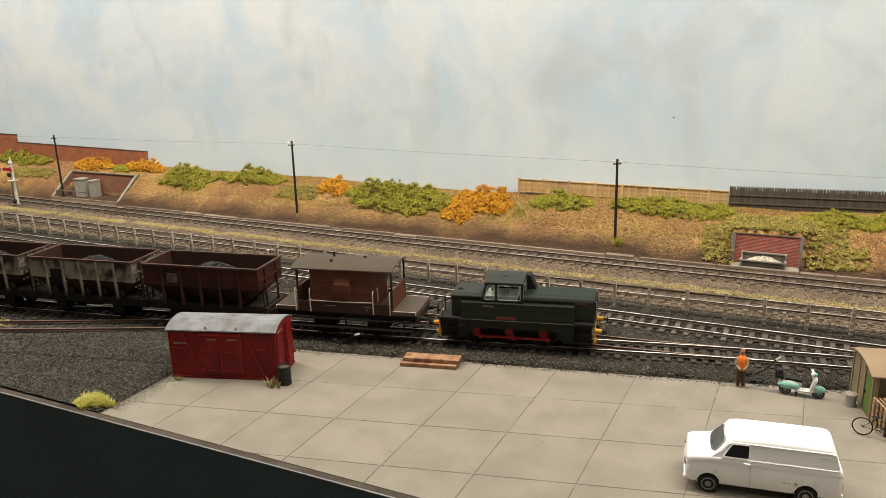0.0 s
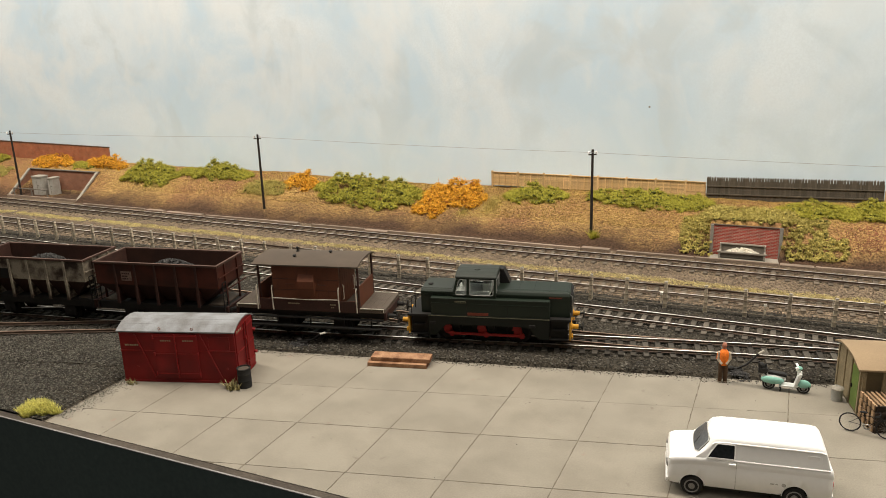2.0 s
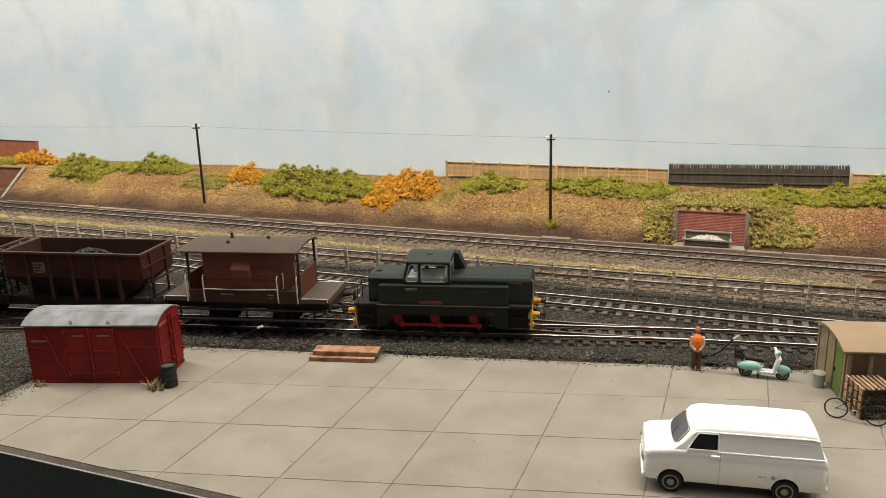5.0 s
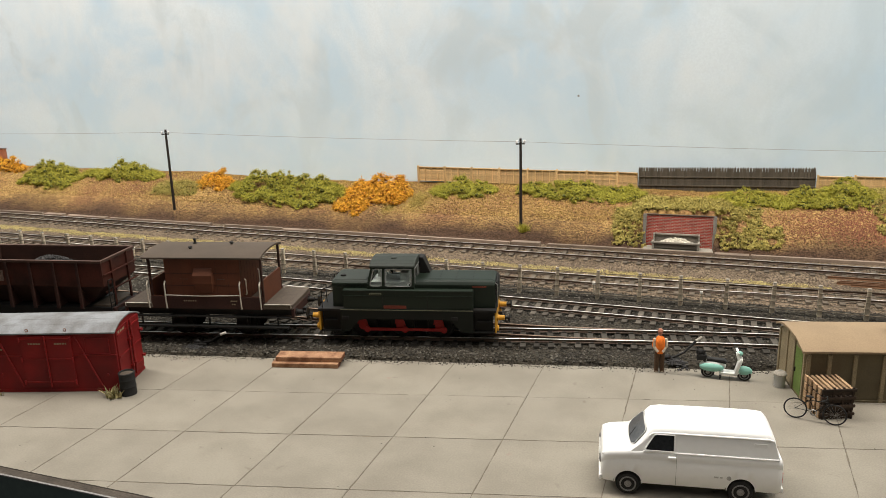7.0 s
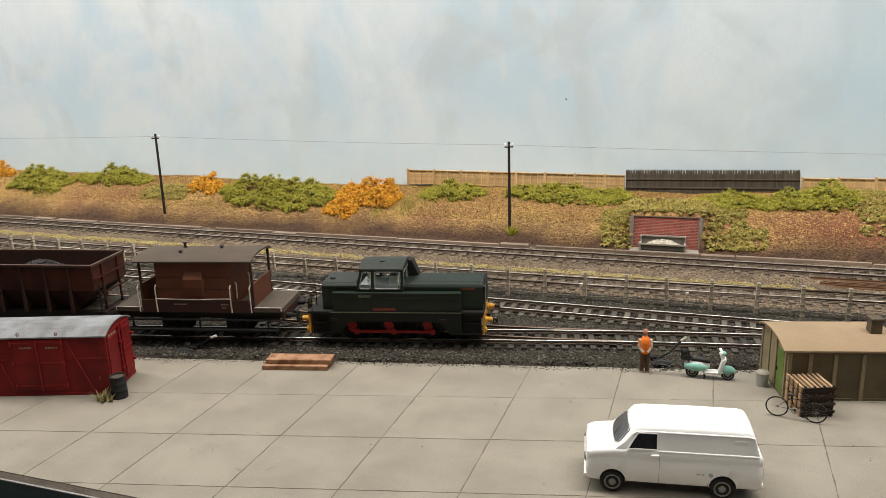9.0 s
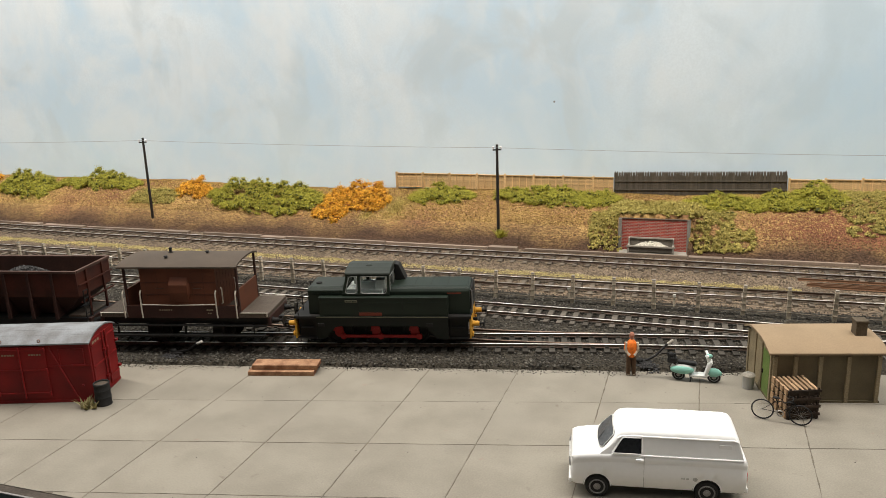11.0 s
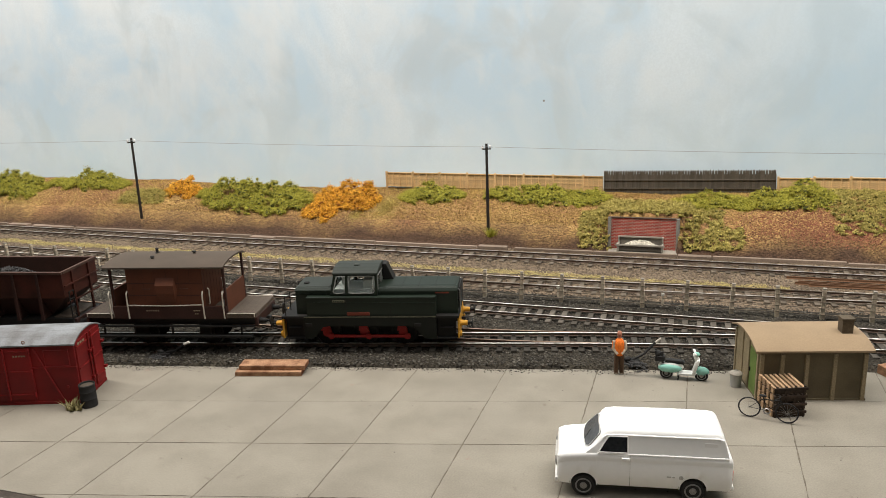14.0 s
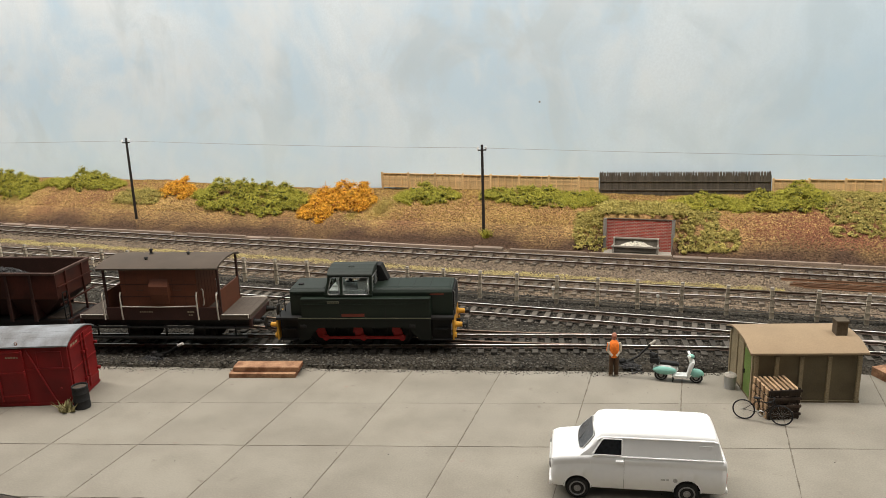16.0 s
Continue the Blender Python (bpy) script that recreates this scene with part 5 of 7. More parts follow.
part("rail", box(B(), 0, 140.5, -1.7, -1.0, 12.4, 13.5, 0.1), M_TARRED, t)
part("rail", box(B(), 0, 140.5, -0.9, -0.4, 19.8, 20.7, 0.1), M_TARRED, t)

# telegraph poles and their wire
POLES = [(-904, 675, 84.0), (-522, 675, 88.2), (-166.6, 674, 83.8), (205, 674, 80)]
for i, (px, py, top) in enumerate(POLES):
    base = bank_z(px, py)
    t = thing("telegraph_pole", px, py, base - 1.5, 0, "dark creosoted telegraph pole with white insulators", "telegraph pole", "telegraph poles along the line")
    part("shaft", rod(B(), (0, 0, 0), (0.6 if i < 2 else 0, 0, top - base + 1.5), 1.35, 10, 1.05), M_POLE, t, "", True)
    bm = box(B(), -3.6, 3.6, -0.5, 0.5, top - base - 3.4, top - base - 2.4, 0.1)
    bmesh.ops.rotate(bm, verts=bm.verts, cent=(0, 0, 0), matrix=Matrix.Rotation(radians(25), 3, "Z"))
    ar = part("crossarm", bm, M_POLE, t)
    for s in (-1, 1):
        c = (s * 3.2 * math.cos(radians(25)), s * 3.2 * math.sin(radians(25)), top - base - 2.4)
        part("insulator", lathe(B(), [(0.5, 0), (1.1, 0.3), (1.2, 1.1), (0.8, 1.4), (1.0, 2.0), (0.5, 2.6)], 10, c), M_INSULATOR, ar, "white porcelain insulator", True)
for (xa, ya, za), (xb, yb, zb) in zip([(-1300, 672, 80)] + POLES[:-1], POLES):
    pts = [(xa + (xb - xa) * k / 14, ya + (yb - ya) * k / 14 - 1.6, za - 2.4 + (zb - za) * k / 14 - 1.2 * (1 - (k / 7 - 1) ** 2) * abs(xb - xa) / 380) for k in range(15)]
    tagged(part("telegraph_wire", tube(B(), pts, 0.14, 5), M_WIRE), "thin grey telegraph wire strung between poles", "wire", "telegraph wires")

# semaphore signal
t = thing("semaphore_signal", -916, 617.5, 0.8, 0, "white semaphore signal with a red arm and finial", "signal")
part("base", box(B(), -4, 4, -4, 4, 0, 2.6, 0.4), M_COPING, t)
part("post", prism(B(), [(-1.6, 2), (1.6, 2), (1.2, 50), (-1.2, 50)], -1.5, 1.5, "y", 0.2), M_SIGNALWHITE, t)
part("balance_weight", lathe(B(), [(0.5, 0), (2.6, 1.5), (3.0, 3.6), (1.5, 5.6)], 12, (0, -3.4, 4)), M_POLE, t, "black balance weight", True)
lamp = box(B(), -4.0, -0.5, -4.4, -1.8, 38, 43, 0.4)
part("lamp", lamp, M_POLE, t, "black signal lamp")
arm = part("arm", box(B(), -20, 2.2, -3.2, -2.6, 45.2, 49.6, 0.1), M_SIGNALRED, t, "red signal arm")
part("arm_band", box(B(), -16, -12.5, -3.4, -3.15, 45.3, 49.5), M_SIGNALWHITE, arm, "white band")
part("spectacle", lathe(B(), [(2.4, -0.3), (2.4, 0.3)], 14, (2.4, -3, 46.5), "y"), M_SIGNALRED, arm)
part("platform", box(B(), -4.5, 4.5, -5.0, 3.5, 33, 33.8, 0.1), M_SIGNALWHITE, t)
part("finial", lathe(B(), [(2.2, 50), (2.6, 51), (1.8, 52.5), (2.6, 54.5), (2.4, 56.5), (1.0, 58.2), (0.8, 60.5), (0.2, 63.5)], 12), M_SIGNALWHITE, t, "white turned finial", True)
ldr = B()
for s in (-1, 1):
    tube(ldr, [(-6.5 + s * 1.2, 1, 0.5), (-4.0 + s * 1.2, 1, 42)], 0.3)
for k in range(13):
    tube(ldr, [(-7.5 + 0.19 * k, 1, 3 + 3 * k), (-5.2 + 0.19 * k, 1, 3 + 3 * k)], 0.25)
part("ladder", ldr, M_POLE, t, "black access ladder")

# concrete post and wire fence between yard and main line
fence = thing("post_and_wire_fence", 0, 529.5, 0.6, 0, "concrete post and wire fence between the yard and the main line", "fence")
fp = mesh_of("fence_post", prism(B(), [(-1.25, 0), (1.25, 0), (1.0, 18.4), (-1.0, 18.4)], -1.1, 1.1, "y", 0.2), M_POST)
cap = mesh_of("post_top", box(B(), -1.0, 1.0, -1.1, 1.1, 18.2, 19.2, 0.25), M_STONEPALE)
rnd = random.Random(3)
for k in range(-44, 20):
    o = new("fence_post", fp)
    o.parent = fence
    o.matrix_basis = pose((-156.5 + 25.4 * k + rnd.uniform(-0.8, 0.8)) * MM, 0, 0, rnd.uniform(-1.5, 1.5), rnd.uniform(-2.0, 2.0), rnd.uniform(-6, 6))
    c = new("post_top", cap)
    c.parent = o
for z in (3.6, 7.4, 11.2, 14.6, 17.2):
    pts = [(-156.5 + 25.4 * k, -1.3, z + rnd.uniform(-0.35, 0.35)) for k in range(-44, 20)]
    part("fence_wire", tube(B(), pts, 0.27, 4), M_FENCEWIRE, fence, "taut rusty wire")

for px, py in ((-84, 538), (-18, 536), (-186, 533), (-262, 537), (-455, 540)):
    t = thing("marker_peg", px, py, 0.6, 0, "small white marker peg standing in the ballast", "peg", "marker pegs by the fence")
    part("stem", rod(B(), (0, 0, 0), (0, 0, 7), 0.6, 7), M_POST, t)
    part("head", box(B(), -0.9, 0.9, -0.9, 0.9, 6.6, 8.4, 0.2), M_SIGNALWHITE, t, "white head")


# ---- plants ----
def foliage_mesh(name, clumps, each, size, narrow, stray, seed, material):
    """Small bent leaves in tufts on rounded clumps, each facing roughly outwards from its clump."""
    g = np.random.default_rng(seed)
    c = np.repeat(np.array(clumps, float), each, axis=0)
    n = len(c)
    # a clump is a handful of tufts, a tuft a handful of leaves
    tuft_id = np.repeat(np.arange(n // 6 + 1), 6)[:n]
    td = g.normal(size=(n // 6 + 1, 3)) + np.array([0, -0.3, 0.35])
    d = td[tuft_id] + 0.22 * g.normal(size=(n, 3))
    d /= np.linalg.norm(d, axis=1)[:, None]
    reach = np.where(g.random(n // 6 + 1) < stray, g.uniform(1.05, 1.6, n // 6 + 1), g.uniform(0.6, 1.05, n // 6 + 1))[tuft_id] * g.uniform(0.86, 1.06, n)
    p = c[:, :3] + c[:, 3:6] * d * reach[:, None]
    up = d + 0.65 * g.normal(size=(n, 3))
    a = np.cross(up, g.normal(size=(n, 3)))
    a /= np.linalg.norm(a, axis=1)[:, None]
    b = np.cross(up, a)
    b /= np.linalg.norm(b, axis=1)[:, None]
    s = g.uniform(size[0], size[1], n)[:, None]
    a, b = a * s, b * s * narrow
    v = np.stack([p - a, p + b - 0.2 * a, p + a, p - b + 0.15 * a], 1).reshape(-1, 3) * MM
    me = bpy.data.meshes.new(name)
    me.vertices.add(4 * n)
    me.vertices.foreach_set("co", v.ravel())
    me.loops.add(4 * n)
    me.loops.foreach_set("vertex_index", np.arange(4 * n, dtype=np.int32))
    me.polygons.add(n)
    me.polygons.foreach_set("loop_start", np.arange(0, 4 * n, 4, dtype=np.int32))
    me.update(calc_edges=True)
    me.materials.append(material)
    return new(name, me)


def bush(x0, x1, y_low, y_top, z_top, kind, seed):
    """Foliage that clings to the bank from y_low up to y_top, where it reaches z_top."""
    rnd = random.Random(seed)
    leaf, core_mat, label, cat = {
        "g": (M_LEAF, M_BUSHCORE, "dense bright green bush growing on the bank", "bush"),
        "o": (M_GORSE, M_GORSECORE, "gorse bush covered in orange-yellow flowers on the bank", "gorse bush"),
        "ol": (M_LEAFOLIVE, M_BUSHCORE, "sparse olive green scrub clinging to the bank", "scrub"),
        "ivy": (M_LEAFOLIVE, M_BUSHCORE, "olive green ivy spreading over the bank round the recess", "ivy")}[kind]
    cx, ym, wd = (x0 + x1) / 2, (y_low + y_top) / 2, x1 - x0
    t = thing("gorse_bush" if kind == "o" else "ivy" if kind == "ivy" else "bush", cx, ym, bank_z(cx, ym), 0, label, cat, "plants on the bank")
    base = t.matrix_basis.translation / MM
    over = max(z_top - bank_z(cx, y_top), 2.0)
    low = kind in ("ivy", "ol")
    clumps = []
    n = int(wd * (y_top - y_low + 12) / (11 if low else 12)) + 10
    for _ in range(n):
        u = rnd.uniform(-1, 1)
        edge = abs(u) ** 2.5
        ragged = 0.32 * (0.5 + vnoise(cx + 0.5 * wd * u, seed * 3.0, 11)) * (1 if rnd.random() < 0.9 else 0.2)
        v = rnd.uniform(min(0.3 * edge + ragged, 0.8), 1 - 0.3 * edge) if not low else rnd.random()
        bump = 0.7 + 0.6 * vnoise(cx + 0.5 * wd * u, seed * 7.0, 14)
        x, y = cx + 0.48 * wd * u, y_low + v * (y_top - y_low)
        y = min(y, BACK - 5)
        zg = bank_z(x, y)
        r = rnd.uniform(1.7, 3.9) * (0.7 if low else 1.0)
        lift = 0.6 if low else max(0.0, over * bump * (0.3 + 0.7 * v) * (1 - 0.6 * edge) - r * 0.7) * rnd.random() ** 0.6
        clumps.append((x - base[0], y - base[1], zg + lift + 0.2 * r - base[2], r * rnd.uniform(1.0, 1.4), r, r * rnd.uniform(0.75, 1.0)))
    # Solid cores whose darker colour stands for the shade inside the clumps.
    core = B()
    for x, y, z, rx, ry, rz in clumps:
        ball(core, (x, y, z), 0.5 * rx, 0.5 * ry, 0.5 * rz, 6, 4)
    part("undergrowth", core, core_mat, t, "dark cores inside the clumps, coloured as shade")

    size = {"g": (0.24, 0.52), "o": (0.40, 0.85), "ol": (0.32, 0.65), "ivy": (0.42, 0.8)}[kind]
    each = {"g": 165, "o": 110, "ol": 110, "ivy": 96}[kind]
    ob = foliage_mesh("foliage", clumps, each, size, 0.38 if kind == "o" else 0.75, 0.22 if kind == "o" else 0.12, seed, leaf)
    ob.parent = t
    if kind == "o":
        sp = B()
        for _ in range(int(wd / 3)):
            x, y, z, rx, ry, rz = rnd.choice(clumps)
            rod(sp, (x, y, z), (x + rnd.uniform(-2, 2), y - 1, z + rz + rnd.uniform(1, 4)), 0.18, 4, 0.08)
        tagged(part("flower_spikes", sp, leaf, t), kind="stuff")


for i, row in enumerate((
        (-938, -866, 714, 739, 51, "o"), (-842, -776, 720, 741, 53, "o"), (-862, -826, 717, 736, 40, "g"), (-1116, -990, 716, 740, 53, "g"), (-1044, -955, 694, 712, 30, "ol"),
        (-760, -680, 690, 732, 52, "g"), (-688, -574, 711, 740, 49, "g"), (-568, -513, 694, 720, 38, "ol"), (-523, -481, 704, 731, 44, "o"),
        (-480, -346, 681, 727, 50, "g"), (-350, -281, 690, 730, 50, "o"), (-350, -318, 676, 700, 30, "o"), (-265, -201, 705, 735, 43, "g"), (-184, -68, 707, 737, 44, "g"),
        (-20, 47, 704, 730, 40, "g"), (34, 74, 703, 729, 42, "g"), (60, 106, 702, 738, 52, "g"), (98, 190, 680, 738, 42, "ol"), (84, 140, 728, 740, 50, "ol"), (150, 240, 700, 738, 46, "g"),
        (-90, -64, 659, 694, 27, "ivy"), (-13, 16, 659, 692, 27, "ivy"), (12, 36, 662, 684, 18, "ivy"), (-80, -2, 672, 716, 32, "ivy"), (-66, -10, 674, 684, 31, "ivy"), (-92, -64, 676, 704, 27, "ol"), (-12, 22, 684, 706, 28, "ol"))):
    bush(*row, 40 + i)

# spare rails lying between the main line tracks
for y, z, x0 in ((607.5, 1.4, 60), (598.5, 1.4, 66), (592.5, 1.4, 72), (595.5, 1.4, 64)):
    t = thing("spare_rail", x0, y, z, random.uniform(-0.6, 0.6), "rusty orange-brown spare rail lying in the ballast", "spare rail", "spare rails by the line")
    part("rail_length", prism(B(), [(-0.9, 0), (0.9, 0), (0.35, 0.6), (0.4, 1.7), (-0.4, 1.7), (-0.35, 0.6)], 0, 250, "x"), M_RUST, t)


# ---- the yard ----
M_CRIMSON = mat("crimson_container", (0.215, 0.0115, 0.0115), (0.105, 0.009, 0.009), 0.6, grain=0.6, stain=18, amount=0.8, speckle=0.1, bump=0.1, depth=0.05)
M_CONTROOF = mat("pale_grey_canvas_roof", (0.235, 0.245, 0.255), (0.135, 0.13, 0.128), 0.8, grain=0.7, stain=10, amount=0.9, speckle=0.12, bump=0.1, depth=0.05)
M_IRON = mat("crimson_ironwork", (0.235, 0.012, 0.012), (0.11, 0.012, 0.010), 0.55, grain=0.5, stain=5)
M_VANWHITE = mat("glossy_white_paint", (0.92, 0.91, 0.89), (0.88, 0.87, 0.85), 0.28, gloss=0.5, grain=2.0, stain=40, speckle=0.015, bump=0.0)
M_DARKGLASS = mat("dark_van_glass", (0.020, 0.022, 0.025), (0.030, 0.032, 0.034), 0.12, grain=1, stain=10, bump=0)
M_SCREEN = mat("grey_windscreen", (0.10, 0.105, 0.11), (0.065, 0.068, 0.07), 0.12, grain=1, stain=12, bump=0)
M_TYRE = mat("black_rubber", (0.020, 0.020, 0.020), (0.032, 0.030, 0.028), 0.8, grain=0.5, stain=4)
M_HUB = mat("silver_hub", (0.29, 0.28, 0.265), (0.17, 0.16, 0.15), 0.45, metal=0.3, grain=0.5, stain=3)
M_SEAM = mat("grey_panel_seam", (0.52, 0.51, 0.48), (0.42, 0.41, 0.38), 0.5, bump=0)
M_HUTROOF = mat("tan_felt_roof", (0.285, 0.205, 0.125), (0.22, 0.158, 0.098), 0.8, grain=0.6, stain=16, speckle=0.08, bump=0.15, depth=0.06)
M_HUTWALL = mat("drab_olive_boards", (0.14, 0.112, 0.066), (0.088, 0.07, 0.042), 0.75, grain=0.6, stain=13, amount=0.8, speckle=0.1, bump=0.1)
# Paler battens; on the hut ends this tone also paints light from the left.
M_HUTRIB = mat("pale_drab_batten_lit_end", (0.27, 0.215, 0.13), (0.17, 0.135, 0.082), 0.75, grain=0.5, stain=8)
M_CHIMNEY = mat("sooty_chimney", (0.11, 0.085, 0.055), (0.06, 0.048, 0.034), 0.8, grain=0.6, stain=8)
M_DOORGREEN = mat("faded_green_door", (0.13, 0.19, 0.045), (0.09, 0.13, 0.035), 0.65, grain=0.5, stain=6)
M_TIMBER = mat("reddish_timber", (0.36, 0.205, 0.115), (0.16, 0.072, 0.036), 0.75, grain=0.6, stain=5, amount=0.9, speckle=0.3)
M_TIMBEREND = mat("sawn_timber_end", (0.20, 0.085, 0.045), (0.12, 0.05, 0.03), 0.8, grain=0.5, stain=4)
M_CRATE = mat("pale_crate_slat", (0.34, 0.22, 0.125), (0.21, 0.13, 0.072), 0.75, grain=0.6, stain=5, vary=0.3)
M_CRATEDARK = mat("shaded_crate_slat", (0.045, 0.030, 0.021), (0.025, 0.018, 0.013), 0.8, grain=0.6, stain=5, vary=0.3)
M_MINT = mat("mint_enamel", (0.26, 0.52, 0.44), (0.22, 0.45, 0.38), 0.3, grain=1, stain=9, speckle=0.03, bump=0)
M_WHITEENAMEL = mat("white_enamel", (0.74, 0.75, 0.72), (0.66, 0.66, 0.62), 0.3, grain=1, stain=9, speckle=0.02, bump=0)
M_GALV = mat("galvanised_steel", (0.40, 0.40, 0.385), (0.30, 0.30, 0.285), 0.45, metal=0.4, grain=0.6, stain=4, speckle=0.08, bump=0.1)
M_ORANGE = mat("orange_vest", (0.80, 0.19, 0.02), (0.62, 0.13, 0.02), 0.7, grain=0.6, stain=4, bump=0)
M_TROUSERS = mat("brown_trousers", (0.085, 0.05, 0.028), (0.05, 0.03, 0.02), 0.8, bump=0)
M_FLESH = mat("figure_flesh_paint", (0.36, 0.15, 0.095), (0.28, 0.11, 0.07), 0.6, bump=0)
M_SHIRT = mat("cream_shirt", (0.5, 0.42, 0.32), (0.4, 0.33, 0.25), 0.7, bump=0)
M_GRASS = mat("lime_grass", (0.64, 0.60, 0.19), (0.50, 0.48, 0.13), 0.8, grain=1, stain=6, vary=0.4, island=True, bump=0, gloss=0.2)
M_STRAW = mat("straw_grass", (0.62, 0.525, 0.24), (0.46, 0.375, 0.16), 0.85, grain=1, stain=12, vary=0.4, island=True, bump=0, gloss=0.15)
M_DRYGRASS = mat("dry_bank_grass", (0.56, 0.40, 0.128), (0.345, 0.23, 0.075), 0.9, grain=1, stain=4.0, amount=0.95, vary=0.45, island=True, bump=0, gloss=0.12)
M_STONE_DARK = mat("dark_ballast_stone", (0.088, 0.080, 0.067), (0.030, 0.0275, 0.0235), 0.85, grain=0.6, stain=4.5, amount=0.9, vary=0.8, island=True, bump=0, gloss=0.15)
M_STONE_GREY = mat("grey_gravel", (0.099, 0.094, 0.079), (0.048, 0.0455, 0.0385), 0.9, grain=0.6, stain=24, vary=0.8, island=True, bump=0, gloss=0.15)
M_STONE_BROWN = mat("brown_ballast_stone", (0.205, 0.155, 0.106), (0.098, 0.073, 0.050), 0.9, grain=0.6, stain=4.5, amount=0.9, vary=0.55, island=True, bump=0, gloss=0.2)


def container():
    t = thing("goods_container", -346.8, 313.2, 0, 17.6, "crimson goods container with a pale grey curved roof", "container")
    L, W, H = 67.5, 27.0, 31.5
    part("body", box(B(), 0, L, 0, W, 1.0, H, 0.3), M_CRIMSON, t)
    part("bottom_frame", box(B(), -0.3, L + 0.3, -0.3, W + 0.3, 0, 1.4, 0.2), M_CRIMSON, t)
    half = W / 2 + 0.9
    top = [(W / 2 + half * u, H - 0.4 + 3.9 * (1 - abs(u) ** 2.2)) for u in np.linspace(-1, 1, 17)]
    part("roof", prism(B(), [(y, z - 0.7) for y, z in top[::-1]] + top, -0.9, L + 0.9, "x"), M_CONTROOF, t, "pale grey weathered roof", True)
    for e, sg in ((0, -1), (L, 1)):
        arc = [(W * 0.02 + W * 0.96 * k / 10, H + 3.5 * (1 - abs(-1 + 2 * k / 10) ** 2.2)) for k in range(11)]
        part("end_gable", prism(B(), [(0.3, H - 1)] + arc + [(W - 0.3, H - 1)], e - 0.3, e + 0.3, "x"), M_CRIMSON, t)
    for u in (-0.62, -0.3, 0.02, 0.34):
        part("roof_seam", box(B(), 1.0, L - 1.0, W / 2 + half * u - 0.1, W / 2 + half * u + 0.1, H + 2.0, H - 0.37 + 3.9 * (1 - abs(u) ** 2.2)), M_CONTROOF, t)
    # double doors with strap hinges on the long side, ledges and diagonal straps
    sd = part("side_frame", box(B(), 0, L, -0.45, 0.2, 18.8, 19.5, 0.1), M_IRON, t)
    for x0, x1 in ((20.5, 33.0), (33.6, 46.0)):
        d = part("door", box(B(), x0, x1, -0.7, 0.2, 3.0, 29.5, 0.2), M_CRIMSON, t, "crimson planked side door")
        for z in (5.2, 17.2, 27.6):
            h = box(B(), x0 + 0.4, x1 - 0.6, -1.05, -0.6, z, z + 0.75, 0.1)
            rod(h, ((x0 if x0 < 30 else x1), -1.2, z - 0.8), ((x0 if x0 < 30 else x1), -1.2, z + 1.5), 0.5, 6)
            part("strap_hinge", h, M_IRON, d)
        bars("lettering", d, x0 + 4.2, 25.2, -0.75, (0.8, 1.0, 0.8, 0.9, 0.7), 0.8)
    rod(dr := B(), (33.3, -1.1, 3), (33.3, -1.1, 29.6), 0.42, 7)
    part("door_bar", dr, M_IRON, t)
    for xa, za, xb, zb in ((19.0, 3.0, 9.5, 29), (48.0, 29, 58.5, 3.0)):
        st = B()
        tube(st, [(xa, -0.4, za), (xb, -0.4, zb)], 0.38, 6)
        part("diagonal_strap", st, M_IRON, t)
    for xa, xb in ((52.5, 64.5),):
        fr = B()
        k = [(xa, 19.8), (xb, 19.8), (xb, 28.0), (xa, 28.0)]
        tube(fr, [(u, -0.2, v) for u, v in k + k[:1]], 0.25, 5)
        part("panel_moulding", fr, M_IRON, t)
    bars("lettering", t, 3.0, 22.0, -0.05, (1.0, 0.9, 1.1, 0.8, 1.0, 0.9), 1.0)
    for lx in (24.5, 43.5):
        ey = ring(B(), (lx, 0.2, H + 0.8), 0.7, 0.2, "y", 10, 5)
        tube(ey, [(lx, 0.0, H - 2), (lx, 0.0, H + 0.4)], 0.3)
        part("lifting_eye", ey, M_TIMBEREND, t, "rusty lifting eye")
    for x, z in ((9.0, 9.5), (32.0, 10.0), (62, 9.0)):
        part("bolt", rod(B(), (x, -0.7, z), (x, 0, z), 0.6, 8), M_IRON, t)
    # end doors
    for y0, y1 in ((1.0, 13.1), (13.6, 26.0)):
        d = part("end_door", box(B(), L - 0.2, L + 0.7, y0, y1, 3.0, 31.5, 0.2), M_CRIMSON, t, "crimson end door")
        for z in (6, 17, 28):
            part("strap_hinge", box(B(), L + 0.6, L + 1.1, y0 + 0.4, y1 - 0.4, z, z + 0.8, 0.1), M_IRON, d)
    for k in range(3):
        part("lettering", box(B(), L + 0.7, L + 0.78, 2.6 + 2.5 * k, 4.4 + 2.5 * k, 29.0, 30.2), M_WHITE_MARK, t)
    eb = B()
    tube(eb, [(L + 1.4, 12.0, 3), (L + 1.4, 12.0, 32)], 0.45)
    tube(eb, [(L + 1.4, 15.0, 3), (L + 1.4, 15.0, 32)], 0.45)
    for y in (12.0, 15.0, 25.5):
        box(eb, L + 0.6, L + 2.2, y - 0.8, y + 0.8, 8, 9.2)
        box(eb, L + 0.6, L + 2.2, y - 0.8, y + 0.8, 22, 23.2)
    part("locking_bar", eb, M_IRON, t)


